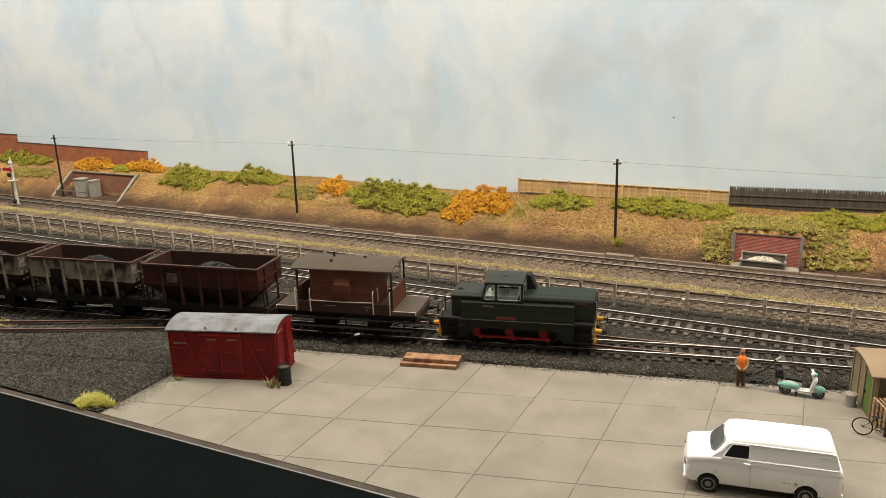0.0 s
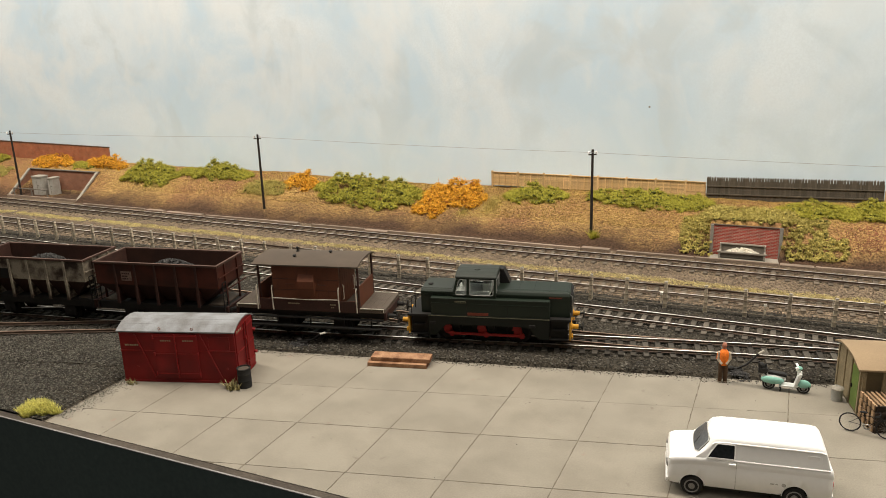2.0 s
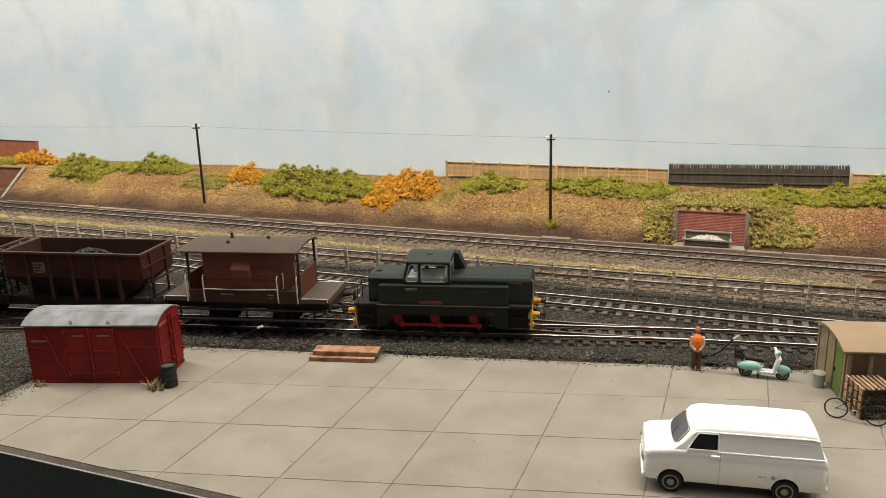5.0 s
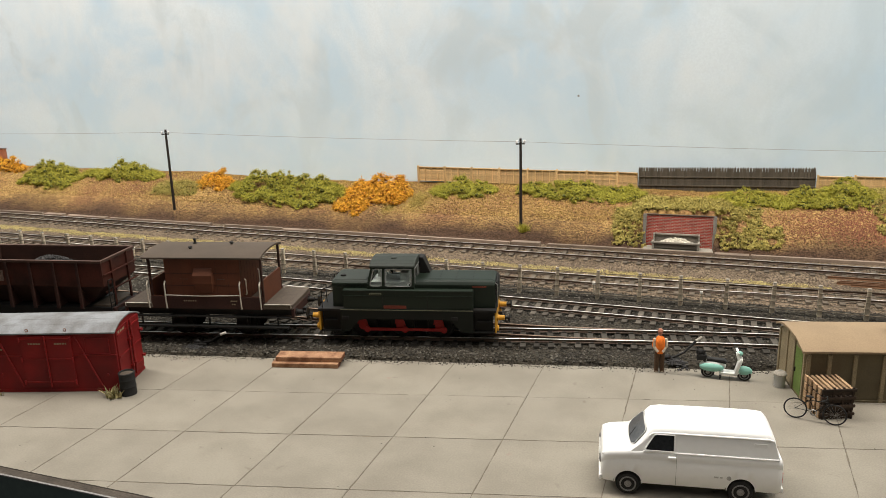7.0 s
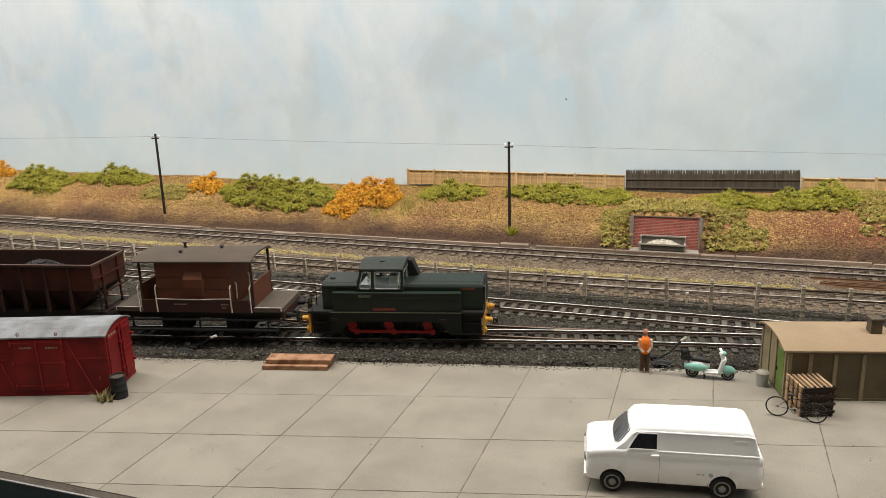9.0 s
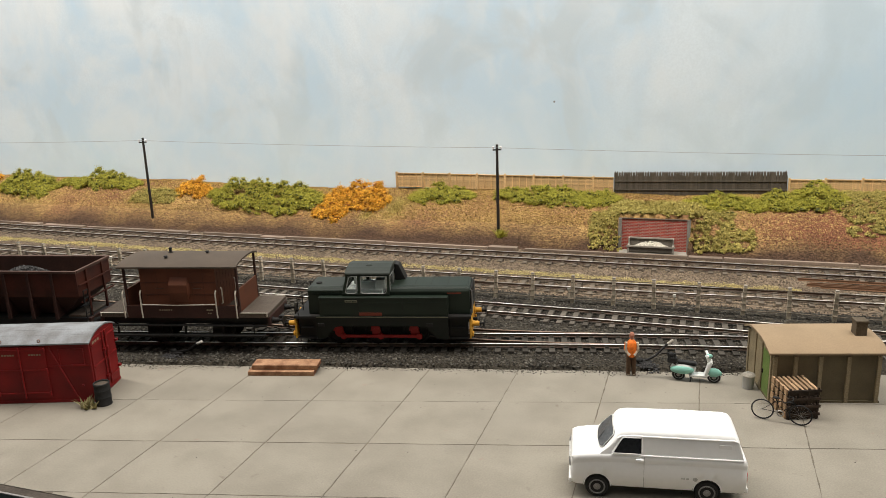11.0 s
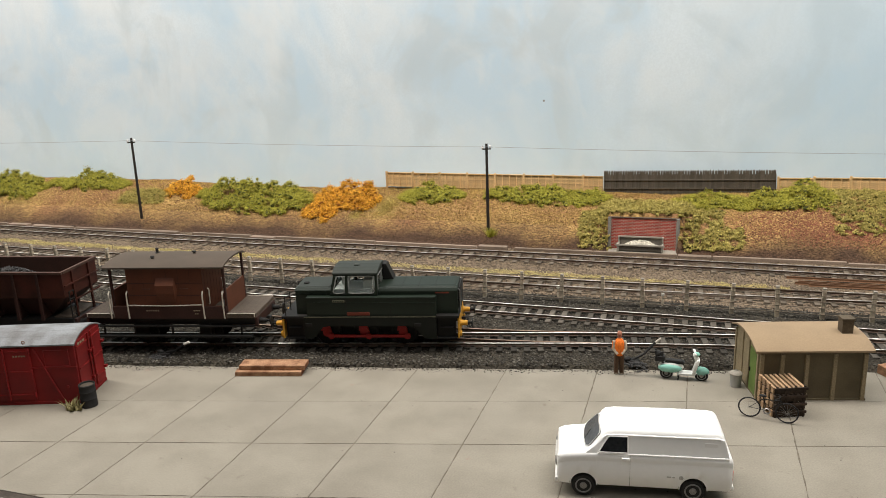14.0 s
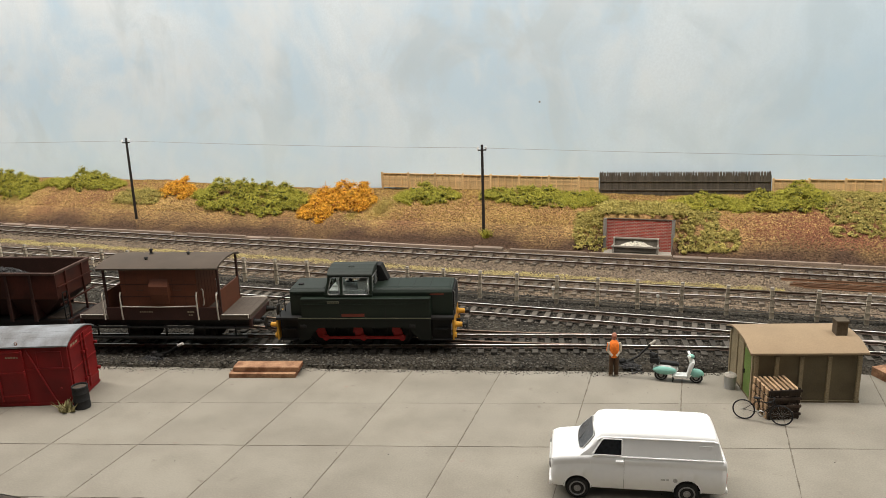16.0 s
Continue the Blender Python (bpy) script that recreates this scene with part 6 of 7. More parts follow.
def wheel(parent, x, y, r, w, tyre=None, hub=None):
    ty = lathe(B(), [(r * 0.62, -w / 2), (r * 0.92, -w / 2), (r, -w / 3), (r, w / 3), (r * 0.92, w / 2), (r * 0.62, w / 2)], 24, (x, y, r), "y")
    o = part("tyre", ty, tyre or M_TYRE, parent, "", True)
    s = -1 if y < 10 else 1
    h = lathe(B(), [(r * u, s * w * v) for u, v in ((0.70, 0.3), (0.69, 0.46), (0.62, 0.50), (0.57, 0.42), (0.52, 0.16), (0.34, 0.20), (0.30, 0.44), (0.18, 0.50), (0.05, 0.52))][::s], 24, (x, y, r), "y")
    bmesh.ops.translate(h, verts=h.verts, vec=(0, s * 0.25, 0))
    part("hubcap", h, hub or M_HUB, o, "silver hubcap", True)


def panel_van():
    """A 1960s panel van: x runs from nose to tail, the near side is y = 0."""
    t = thing("panel_van", -45.0, 314.1, 0, 8.6, "white panel van with black windows parked on concrete", "van")
    W, R, AXLES = 23.0, 5.2, (8.6, 47.3)
    # lower body: x, half-width scale, underside, waist
    low = [(-1.1, 0.84, 6.4, 13.2), (-0.8, 0.91, 5.2, 15.2), (-0.1, 0.96, 4.8, 16.4), (1.5, 0.985, 4.6, 17.0), (5.0, 1.0, 4.6, 17.5), (10.0, 1.0, 4.6, 18.0), (16.0, 1.0, 4.6, 18.2), (58.6, 1.0, 4.6, 18.1), (60.0, 0.99, 4.8, 17.9), (60.6, 0.96, 5.4, 16.9)]
    bm, rows = B(), []
    stations = sorted({r[0] for r in low} - {5.0, 10.0} | {wx + R * k for wx in AXLES for k in (-1.0, -0.97, -0.88, -0.7, -0.45, -0.2, 0, 0.2, 0.45, 0.7, 0.88, 0.97, 1.0)})
    for x in stations:
        s, z0, z1 = (float(np.interp(x, [r[0] for r in low], [r[i] for r in low])) for i in (1, 2, 3))
        d = min(abs(x - wx) for wx in AXLES)
        if d < R:
            z0 = max(z0, 4.3 + math.sqrt(R * R - d * d))
        y0 = W / 2 * (1 - s)
        lip = 0.9 if d >= R else 0.3
        zs = max(z0 + lip + 0.2, min(9.5, z1 - 5.2))
        edge = [(y0 + 0.9, z0), (y0 + 0.1, z0 + lip), (y0 - 0.22, zs), (y0 - 0.15, z1 - 4.6), (y0 + 0.12, z1 - 3.7), (y0 + 0.16, z1 - 3.2), (y0 - 0.06, z1 - 2.3), (y0 + 0.05, z1 - 1.1), (y0 + 0.45, z1 - 0.35), (y0 + 1.2, z1 + 0.05)]
        crown = [(W * 0.3, z1 + (0.45 if x < 12 else 0.1)), (W / 2, z1 + (0.65 if x < 12 else 0.1)), (W * 0.7, z1 + (0.45 if x < 12 else 0.1))]
        rows.append([bm.verts.new((x, y, z)) for y, z in edge + crown + [(W - y, z) for y, z in edge[::-1]]])
    k = len(rows[0])
    for a, b in zip(rows[:-1], rows[1:]):
        for i in range(k):
            bm.faces.new((a[i], a[(i + 1) % k], b[(i + 1) % k], b[i]))
    bm.faces.new(rows[0])
    bm.faces.new(rows[-1][::-1])
    part("body", bm, M_VANWHITE, t, "", True)
    # upper body: raked screen, upright sides under a rounded roof, tail leaning forward
    bm, rows = B(), []
    # the screen and the brow above it are bowed in plan
    bow = lambda x, y: x + 1.3 * ((y - W / 2) / (W / 2)) ** 2 * min(max((19.0 - x) / 7.0, 0), 1)
    for x, zr, ins in ((8.3, 18.0, 0.5), (11.6, 21.3, 0.95), (14.6, 24.6, 1.35), (15.4, 25.8, 1.45), (16.6, 26.8, 1.5), (20.0, 27.4, 1.5), (40.0, 27.6, 1.5), (54.0, 27.4, 1.5), (56.2, 26.9, 1.5), (57.4, 25.6, 1.45), (58.0, 24.0, 1.3), (59.4, 18.0, 0.5)):
        e = max(zr - 17.7, 0.05)
        sec = [(0.4, 17.5), (0.4 + 0.55 * (ins - 0.4), 17.6 + 0.46 * e), (0.4 + 0.92 * (ins - 0.4), 17.6 + 0.68 * e), (ins + 0.0, 17.6 + 0.74 * e), (ins + 0.28, 17.6 + 0.82 * e), (ins + 0.85, 17.6 + 0.90 * e), (ins + 1.9, 17.65 + 0.96 * e), (ins + 4.2, 17.7 + e), (W / 2, 17.7 + 1.03 * e)]
        rows.append([bm.verts.new((bow(x, y), y, z)) for y, z in sec + [(W - y, z) for y, z in sec[-2::-1]]])
    k = len(rows[0])
    for a, b in zip(rows[:-1], rows[1:]):
        for i in range(k - 1):
            bm.faces.new((a[i], a[i + 1], b[i + 1], b[i]))
    bm.faces.new(rows[0])
    bm.faces.new(rows[-1][::-1])
    part("upper_body", bm, M_VANWHITE, t, "", True)
    scr, cols_ = B(), []
    for i in range(13):
        u = -1 + i / 6
        trim = 0.9 * max(abs(u) - 0.8, 0) / 0.2
        y0, y1 = W / 2 + u * (W / 2 - 2.3), W / 2 + u * (W / 2 - 3.5)
        zl, zh = 18.75 + trim, 24.5 - 0.8 * trim
        at = lambda z, y: bow(8.3 + (z - 18.0) * 0.955, y) - 0.25
        cols_.append([scr.verts.new((at(zl, y0) + d, y0, zl)) for d in (0, 0.5)] + [scr.verts.new((at(zh, y1) + d, y1, zh)) for d in (0.5, 0)])
    for a, b in zip(cols_[:-1], cols_[1:]):
        for i in range(4):
            scr.faces.new((a[i], a[(i + 1) % 4], b[(i + 1) % 4], b[i]))
    scr.faces.new(cols_[0])
    scr.faces.new(cols_[-1][::-1])
    ring_pts = [tuple(c[0].co) for c in cols_] + [tuple(c[3].co) for c in cols_[::-1]]
    ws = part("windscreen", scr, M_SCREEN, t, "grey sloping windscreen", True)
    part("screen_rubber", tube(B(), ring_pts + ring_pts[:1], 0.16, 6), M_SEAM, ws)
    part("wiper", tube(B(), [(8.9, 8.5, 19.1), (11.2, 10.8, 21.6)], 0.1, 5), M_TYRE, t)
    for s, y in ((-1, 0.0), (1, W)):
        inn = lambda z: y - s * (0.4 + 1.1 * (z - 17.6) / 6.6) + s * 0.10
        # rounded side window in a soft white surround
        base = [(13.9, 18.35), (24.2, 18.35), (24.2, 24.3), (17.9, 24.3), (17.2, 23.9)]
        rim = []
        for q in range(len(base)):
            a, b, c = base[q - 1], base[q], base[(q + 1) % len(base)]
            for f in (0.10, 0.03):
                rim.append((b[0] + (a[0] - b[0]) * f, b[1] + (a[1] - b[1]) * f))
            for f in (0.03, 0.10):
                rim.append((b[0] + (c[0] - b[0]) * f, b[1] + (c[1] - b[1]) * f))
        win = B()
        fa = [win.verts.new((u, inn(v) + s * 0.26, v)) for u, v in rim]
        fb = [win.verts.new((u, inn(v) - s * 0.5, v)) for u, v in rim]
        win.faces.new(fa)
        win.faces.new(fb[::-1])
        for q in range(len(fa)):
            win.faces.new((fa[q], fb[q], fb[(q + 1) % len(fa)], fa[(q + 1) % len(fa)]))
        wn = part("side_window", win, M_DARKGLASS, t, "black side window")
        part("window_surround", tube(B(), [(u, inn(v) + s * 0.2, v) for u, v in rim + rim[:1]], 0.24, 6), M_VANWHITE, wn)
        part("door_seam", tube(B(), [(25.1, y + s * 0.02, 5.3), (25.1, y + s * 0.17, 9), (25.1, y + s * 0.12, 13.4), (25.1, y - s * 0.13, 14.7), (25.1, y + s * 0.03, 16), (25.1, y - s * 0.1, 17.4)], 0.10, 5), M_SEAM, t)
        part("door_seam", tube(B(), [(13.3, y + s * 0.12, 8.6), (13.3, y + s * 0.12, 13.4), (12.9, y - s * 0.12, 17.6)], 0.06, 5), M_VANWHITE, t)
        part("door_handle", box(B(), 22.0, 24.9, y + s * 0.4 - 0.5, y + s * 0.4 + 0.5, 15.6, 16.7, 0.4), M_VANWHITE, t, "", True)
        part("waist_ledge", rod(B(), (13.6, y - s * 0.35, 17.75), (59.2, y - s * 0.35, 17.75), 0.34, 8), M_VANWHITE, t, "", True)
        part("roof_gutter", tube(B(), [(15.6, y - s * 1.35, 23.6), (17.0, y - s * 1.5, 24.5), (20, y - s * 1.5, 24.75), (55.5, y - s * 1.5, 24.75), (57.4, y - s * 1.45, 24.2)], 0.36, 8), M_VANWHITE, t)
        part("rear_pillar", hexa(B(), [(56.9, inn(18.0), 18.0), (59.0, inn(18.0), 18.0), (59.0, inn(18.0) - s * 0.4, 18.0), (56.9, inn(18.0) - s * 0.4, 18.0)], [(55.7, inn(24.0) + s * 0.15, 24.0), (57.5, inn(24.0) + s * 0.15, 24.0), (57.5, inn(24.0) - s * 0.4, 24.0), (55.7, inn(24.0) - s * 0.4, 24.0)]), M_VANWHITE, t)
        part("rear_vent", box(B(), 50.8, 55.2, inn(22.4) - 0.14, inn(22.4) + 0.14, 21.6, 23.2, 0.12), M_VANWHITE, t, "small side vent")
        for x in AXLES:
            wheel(t, x, y - s * 1.5, 4.3, 2.6)
            part("arch_lip", ring(B(), (x, y - s * 0.02, 5.0), 4.85, 0.2, "y", 18, 6, 0.5), M_VANWHITE, t)
        part("headlight", lathe(B(), [(0.4, -1.2), (1.5, -0.8), (1.8, 0.6)], 14, (-0.6, W / 2 + s * 8.3, 12.2), "x"), M_HUB, t, "round headlight", True)
        part("wing_lamp", ball(B(), (-0.2, W / 2 + s * 10.2, 15.4), 0.7, 0.6, 0.6, 10, 6), M_VANWHITE, t)
        part("rear_light", box(B(), 60.2, 60.9, W / 2 + s * 10.2 - 0.6, W / 2 + s * 10.2 + 0.6, 9, 13, 0.2), M_SIGNALRED, t, "red rear light")
    part("grille", box(B(), -1.75, -0.8, 5.5, W - 5.5, 10.4, 13.0, 0.2), M_SEAM, t, "pale grille")
    for x in (-1.2, 60.8):
        part("bumper", box(B(), x - 0.55, x + 0.55, 0.6, W - 0.6, 5.0, 6.9, 0.5), M_VANWHITE, t, "white bumper", True)
    part("underbody", box(B(), 2, 58, 4.0, W - 4.0, 3.6, 11.0), M_TYRE, t)
    bars("side_mark", t, 38.0, 9.6, -0.25, (1.5, 0.9), 0.55, M_SEAM)
    part("filler_cap", rod(B(), (43.0, -0.42, 9.8), (43.0, 0.2, 9.8), 0.8, 14), M_SEAM, t)


def hut():
    t = thing("yard_hut", 29.2, 412.9, 0, 13.8, "drab olive boarded hut with tan curved roof and chimney", "hut")
    L, D, H = 46.9, 34.5, 23.0
    part("wall", box(B(), 0, L, 0, D, 0, H, 0.2), M_HUTWALL, t)
    half = D / 2 + 1.6
    top = [(D / 2 + half * u, H + 0.2 + v) for u, v in ((-1, 1.3), (-0.97, 1.7), (-0.62, 3.9), (-0.42, 4.6), (0, 5.1), (0.42, 4.6), (0.62, 3.9), (0.97, 1.7), (1, 1.3))]
    part("roof", prism(B(), [(y, z - 0.9) for y, z in top[::-1]] + top, -2.4, L + 2.4, "x"), M_HUTROOF, t, "tan felt-covered curved roof", True)
    for e in (0, L):
        arc = [(0.4 + (D - 0.8) * k / 12, H - 0.2 + 4.3 * (1 - abs(-1 + 2 * k / 12) ** 2.8)) for k in range(13)]
        part("gable", prism(B(), [(0.4, H - 1)] + arc + [(D - 0.4, H - 1)], e - 0.25, e + 0.25, "x"), M_HUTRIB, t)
    for x in (0.9, 9.9, 20.7, 32.9, 46.0):
        part("batten", box(B(), x - 0.9, x + 0.9, -0.9, 0.3, 0, H - 0.3, 0.2), M_HUTRIB, t)
    for y in (0.9, 13.5, 23.0, 33.6):
        part("batten", box(B(), -0.9, 0.3, y - 0.9, y + 0.9, 0, H + (3 if 3 < y < 31 else 0), 0.2), M_HUTRIB, t)
    d = part("door", box(B(), -0.55, 0.2, 3.0, 11.8, 0.4, H - 0.8, 0.15), M_DOORGREEN, t, "faded green door")
    part("door_handle", box(B(), -1.1, -0.5, 10.2, 10.9, 10, 12, 0.1), M_FRAMEBLACK, d)
    # Paler end panel: the light on this side is put into its colour.
    part("end_panel", box(B(), -0.35, 0.2, 13.9, 33, 0.4, H - 0.6, 0.1), M_HUTRIB, t)
    c = part("chimney", box(B(), 39.6, 44.6, 11.0, 16.2, 25.0, 34.6, 0.3), M_CHIMNEY, t, "stubby olive chimney")
    part("chimney_cap", box(B(), 39.2, 45.0, 10.6, 16.6, 34.0, 35.2, 0.3), M_CHIMNEY, c)
    part("sill_board", box(B(), -0.6, L + 0.6, -0.6, D + 0.6, 0, 1.0), M_HUTWALL, t)


def timber_stack(name, x, y, turn, beams, label):
    t = thing(name, x, y, 0, turn, label, "timber stack")
    for x0, x1, y0, y1, z0, z1 in beams:
        b = part("baulk", box(B(), x0, x1, y0, y1, z0, z1, 0.25), M_TIMBER, t)
        part("end_grain", box(B(), x1 - 0.05, x1 + 0.06, y0 + 0.2, y1 - 0.2, z0 + 0.2, z1 - 0.2), M_TIMBEREND, b, "dark sawn end")


def slatted_crates():
    t = thing("slatted_crates", 34.6, 396.6, 0, 20, "stacked slatted wooden crates standing beside the hut", "crate stack")
    t.scale = (1.0, 1.0, 0.96)
    W, D = 14.0, 15.4
    # Front and lower slats use a darker copy that paints their shade.
    for k in range(4):
        z = 3.8 * k
        for y in (0.4, D / 2, D - 0.4):
            part("bearer", box(B(), 0, W, y - 0.5, y + 0.5, z, z + 1.6), M_CRATEDARK, t)
        for i in range(7):
            x = 0.6 + i * (W - 1.2) / 6
            part("slat", box(B(), x - 0.55, x + 0.55, -0.3, D + 0.3, z + 1.6, z + 2.5), M_CRATE if k == 3 else M_CRATEDARK, t)
        for i in range(4):
            x = 0.9 + i * (W - 1.8) / 3
            part("upright", box(B(), x - 0.4, x + 0.4, -0.6, 0.1, z, z + 3.8), M_CRATEDARK, t)
        for y in (1.5, 5.5, 9.8, 13.8):
            part("side_slat", box(B(), -0.6, 0.1, y - 1.2, y + 1.2, z + 0.3, z + 3.2), M_CRATE, t)
        part("face_slat", box(B(), -0.3, W + 0.3, -0.9, -0.2, z + 1.9, z + 3.1), M_CRATEDARK, t)


def bicycle():
    t = thing("bicycle", 23.3, 395.3, 0, -10, "black bicycle with thin wheels leaning on the slatted crates", "bicycle")
    r = 4.7
    for x in (1.4, 16.6):
        w = ring(B(), (x, 0, r), r - 0.3, 0.32, "y", 26, 6)
        wh = part("wheel", w, M_TYRE, t)
        sp = B()
        for k in range(8):
            a = math.pi * k / 8
            rod(sp, (x - (r - 0.4) * math.cos(a), 0, r - (r - 0.4) * math.sin(a)), (x + (r - 0.4) * math.cos(a), 0, r + (r - 0.4) * math.sin(a)), 0.05, 4)
        part("spokes", sp, M_STEEL, wh)
    fr = B()
    tube(fr, [(16.6, 0, r), (13.9, 0, 9.8), (7.0, 0, 9.4), (8.6, 0, 4.2), (13.7, 0, 9.0)], 0.26)
    tube(fr, [(8.6, 0, 4.2), (1.4, 0, r), (6.9, 0, 9.6), (8.6, 0, 4.2)], 0.24)
    part("frame", fr, M_FRAMEBLACK, t)
    part("handlebar", tube(B(), [(13.7, 0, 9.4), (13.4, 0, 11.4), (13.0, -2, 11.6), (11.6, -2.6, 11.2)], 0.26), M_FRAMEBLACK, t)
    part("handlebar", tube(B(), [(13.4, 0, 11.4), (13.0, 2, 11.6), (11.6, 2.6, 11.2)], 0.26), M_FRAMEBLACK, t)
    part("saddle", ball(B(), (6.5, 0, 11.0), 1.7, 0.8, 0.5, 10, 6), M_TYRE, t)
    part("seat_post", rod(B(), (6.9, 0, 9.4), (6.6, 0, 11), 0.24, 6), M_FRAMEBLACK, t)
    part("pedal_crank", ring(B(), (8.6, -0.5, 4.2), 1.3, 0.25, "y", 12, 5), M_STEEL, t)


def scooter():
    t = thing("motor_scooter", -17.6, 428.5, 0, 1, "mint green and white motor scooter with black seat", "scooter")
    t.scale = (1.16, 1.0, 1.02)
    for x in (5.2, 19.4):
        wheel(t, x, 0, 2.7, 2.0)
    bd = B()
    ball(bd, (7.0, 0, 6.2), 5.2, 2.2, 3.0, 16, 10)
    part("tail_body", bd, M_WHITEENAMEL, t, "", True)
    for s in (-1, 1):
        part("side_panel", ball(B(), (6.6, s * 1.3, 5.6), 4.9, 1.7, 2.2, 16, 10), M_MINT, t, "mint green side panel", True)
    part("footboard", prism(B(), [(9.5, 2.6), (16.5, 2.6), (17.5, 4.2), (16.2, 3.8), (10.2, 3.6)], -2.3, 2.3, "y", 0.2), M_WHITEENAMEL, t)
    part("leg_shield", prism(B(), [(15.4, 3.4), (16.6, 3.4), (18.6, 10.5), (17.8, 11.2), (16.8, 9.6)], -2.5, 2.5, "y", 0.4), M_WHITEENAMEL, t, "white leg shield", True)
    part("front_mudguard", ball(B(), (19.2, 0, 4.6), 3.3, 1.5, 2.5, 14, 9), M_MINT, t, "mint green mudguard", True)
    st = rod(B(), (17.6, 0, 9.5), (16.4, 0, 13.6), 0.9, 10)
    part("steering_column", st, M_WHITEENAMEL, t)
    hb = tube(B(), [(16.0, -3.4, 14.2), (16.6, -1.2, 13.4), (16.6, 1.2, 13.4), (16.0, 3.4, 14.2)], 0.55, 7)
    part("handlebar", hb, M_WHITEENAMEL, t)
    part("headlamp", ball(B(), (17.2, 0, 13.2), 1.3, 1.1, 1.1, 12, 8), M_MINT, t, "mint headlamp shell", True)
    part("seat", prism(B(), [(4.5, 8.4), (12.0, 7.8), (12.6, 8.6), (11.6, 9.6), (4.6, 9.8)], -1.5, 1.5, "y", 0.35), M_TYRE, t, "black seat", True)
    rk = tube(B(), [(4.0, -1.4, 8), (1.2, -1.4, 10.5), (0.6, -1.4, 14.0)], 0.4)
    tube(rk, [(4.0, 1.4, 8), (1.2, 1.4, 10.5), (0.6, 1.4, 14.0)], 0.4)
    tube(rk, [(3.2, -1.0, 9), (3.4, -1.0, 13.6)], 0.5)
    box(rk, 0.4, 4.4, -1.7, 1.7, 8.6, 11.4, 0.5)
    ball(rk, (1.6, 0, 12.2), 1.5, 1.5, 1.6, 10, 6)
    part("rear_rack", rk, M_TYRE, t, "black rear rack and pad")
    part("stand", tube(B(), [(10, -2.2, 0.1), (10.4, -1.4, 2.8), (10.4, 1.4, 2.8), (10, 2.2, 0.1)], 0.3), M_FRAMEBLACK, t)


def model_figure():
    bm, mats = B(), []

    def add(i, f):
        n = len(bm.faces)
        f()
        bm.faces.ensure_lookup_table()
        for q in bm.faces[n:]:
            q.material_index = i

    for s in (-1, 1):
        add(1, lambda: rod(bm, (s * 1.35, 0, 0.9), (s * 1.1, 0.1, 10.8), 1.05, 10, 1.45))
        add(1, lambda: box(bm, s * 1.4 - 0.95, s * 1.4 + 0.95, -0.9, 1.9, 0, 1.2, 0.3))
        add(3, lambda: rod(bm, (s * 2.5, 0, 17.6), (s * 2.9, -0.3, 13.6), 0.95, 9))
        add(3, lambda: rod(bm, (s * 2.9, -0.3, 13.6), (s * 0.9, -1.9, 11.4), 0.8, 9))
    add(0, lambda: lathe(bm, [(1.9, 10.2), (2.35, 12.0), (2.5, 15.6), (2.35, 17.4), (1.4, 18.8), (0.8, 19.2)], 14))
    add(2, lambda: rod(bm, (0, 0.1, 18.8), (0, 0.2, 20.0), 0.8, 9))
    add(2, lambda: ball(bm, (0, 0.2, 21.2), 1.3, 1.45, 1.75, 12, 8))
    me = mesh_of("model_figure", bm, M_ORANGE, True)
    for m in (M_TROUSERS, M_FLESH, M_SHIRT):
        me.materials.append(m)
    ob = new("model_figure", me)
    ob.matrix_basis = place(-34.4, 427.8, 0, 12)
    tagged(ob, "small painted toy figure in an orange vest on the yard edge", "toy figure")


def dustbin():
    t = thing("dustbin", 20.4, 426.4, 0, 0, "galvanised dustbin with a pale lid beside the hut", "dustbin")
    t.scale = (0.84, 0.84, 0.88)
    part("can", lathe(B(), [(2.9, 0), (3.0, 0.4), (2.95, 0.8), (3.3, 6.4), (3.45, 6.7), (3.4, 7.2)], 20), M_GALV, t, "", True)
    part("lid", lathe(B(), [(3.6, 7.0), (3.7, 7.5), (3.2, 8.2), (1.4, 8.8), (0.5, 8.9)], 20), M_STONEPALE, t, "pale domed lid", True)
    part("lid_handle", tube(B(), [(-0.9, 0, 8.6), (-0.6, 0, 9.4), (0.6, 0, 9.4), (0.9, 0, 8.6)], 0.25), M_GALV, t)


def oil_drum():
    t = thing("oil_drum", -276.8, 332.2, 0, 0, "black open-topped oil drum beside the crimson container", "oil drum")
    t.scale = (0.80, 0.80, 0.86)
    part("drum", lathe(B(), [(4.6, 0), (4.75, 0.5), (4.6, 1.0), (4.6, 4.4), (4.85, 4.9), (4.6, 5.4), (4.6, 8.6), (4.85, 9.1), (4.6, 9.6), (4.6, 12.6), (4.9, 13.0), (4.5, 13.4), (4.1, 13.2), (4.0, 12.3)], 24), M_TYRE, t, "", True)
    part("drum_top", rod(B(), (0, 0, 11.8), (0, 0, 12.4), 4.2, 20), M_DECK, t, "grey lid with stains")


container()
panel_van()
hut()
timber_stack("timber_baulks", -225.6, 379.0, 13.4, ((0, 35.2, 0, 9.0, 0, 2.4), (1.6, 36.6, 2.4, 11.0, 2.55, 4.9)), "two reddish timber baulks stacked on the yard edge")
timber_stack("timber_baulks", 86.5, 457.5, -58, ((0, 70, 0, 9, 0, 4.5), (6, 62, 6, 15, 4.55, 9.0), (0, 70, 10, 18, 0, 4.5)), "dark brown timber baulks stacked beside the hut")
slatted_crates()
bicycle()
scooter()
model_figure()
dustbin()
oil_drum()


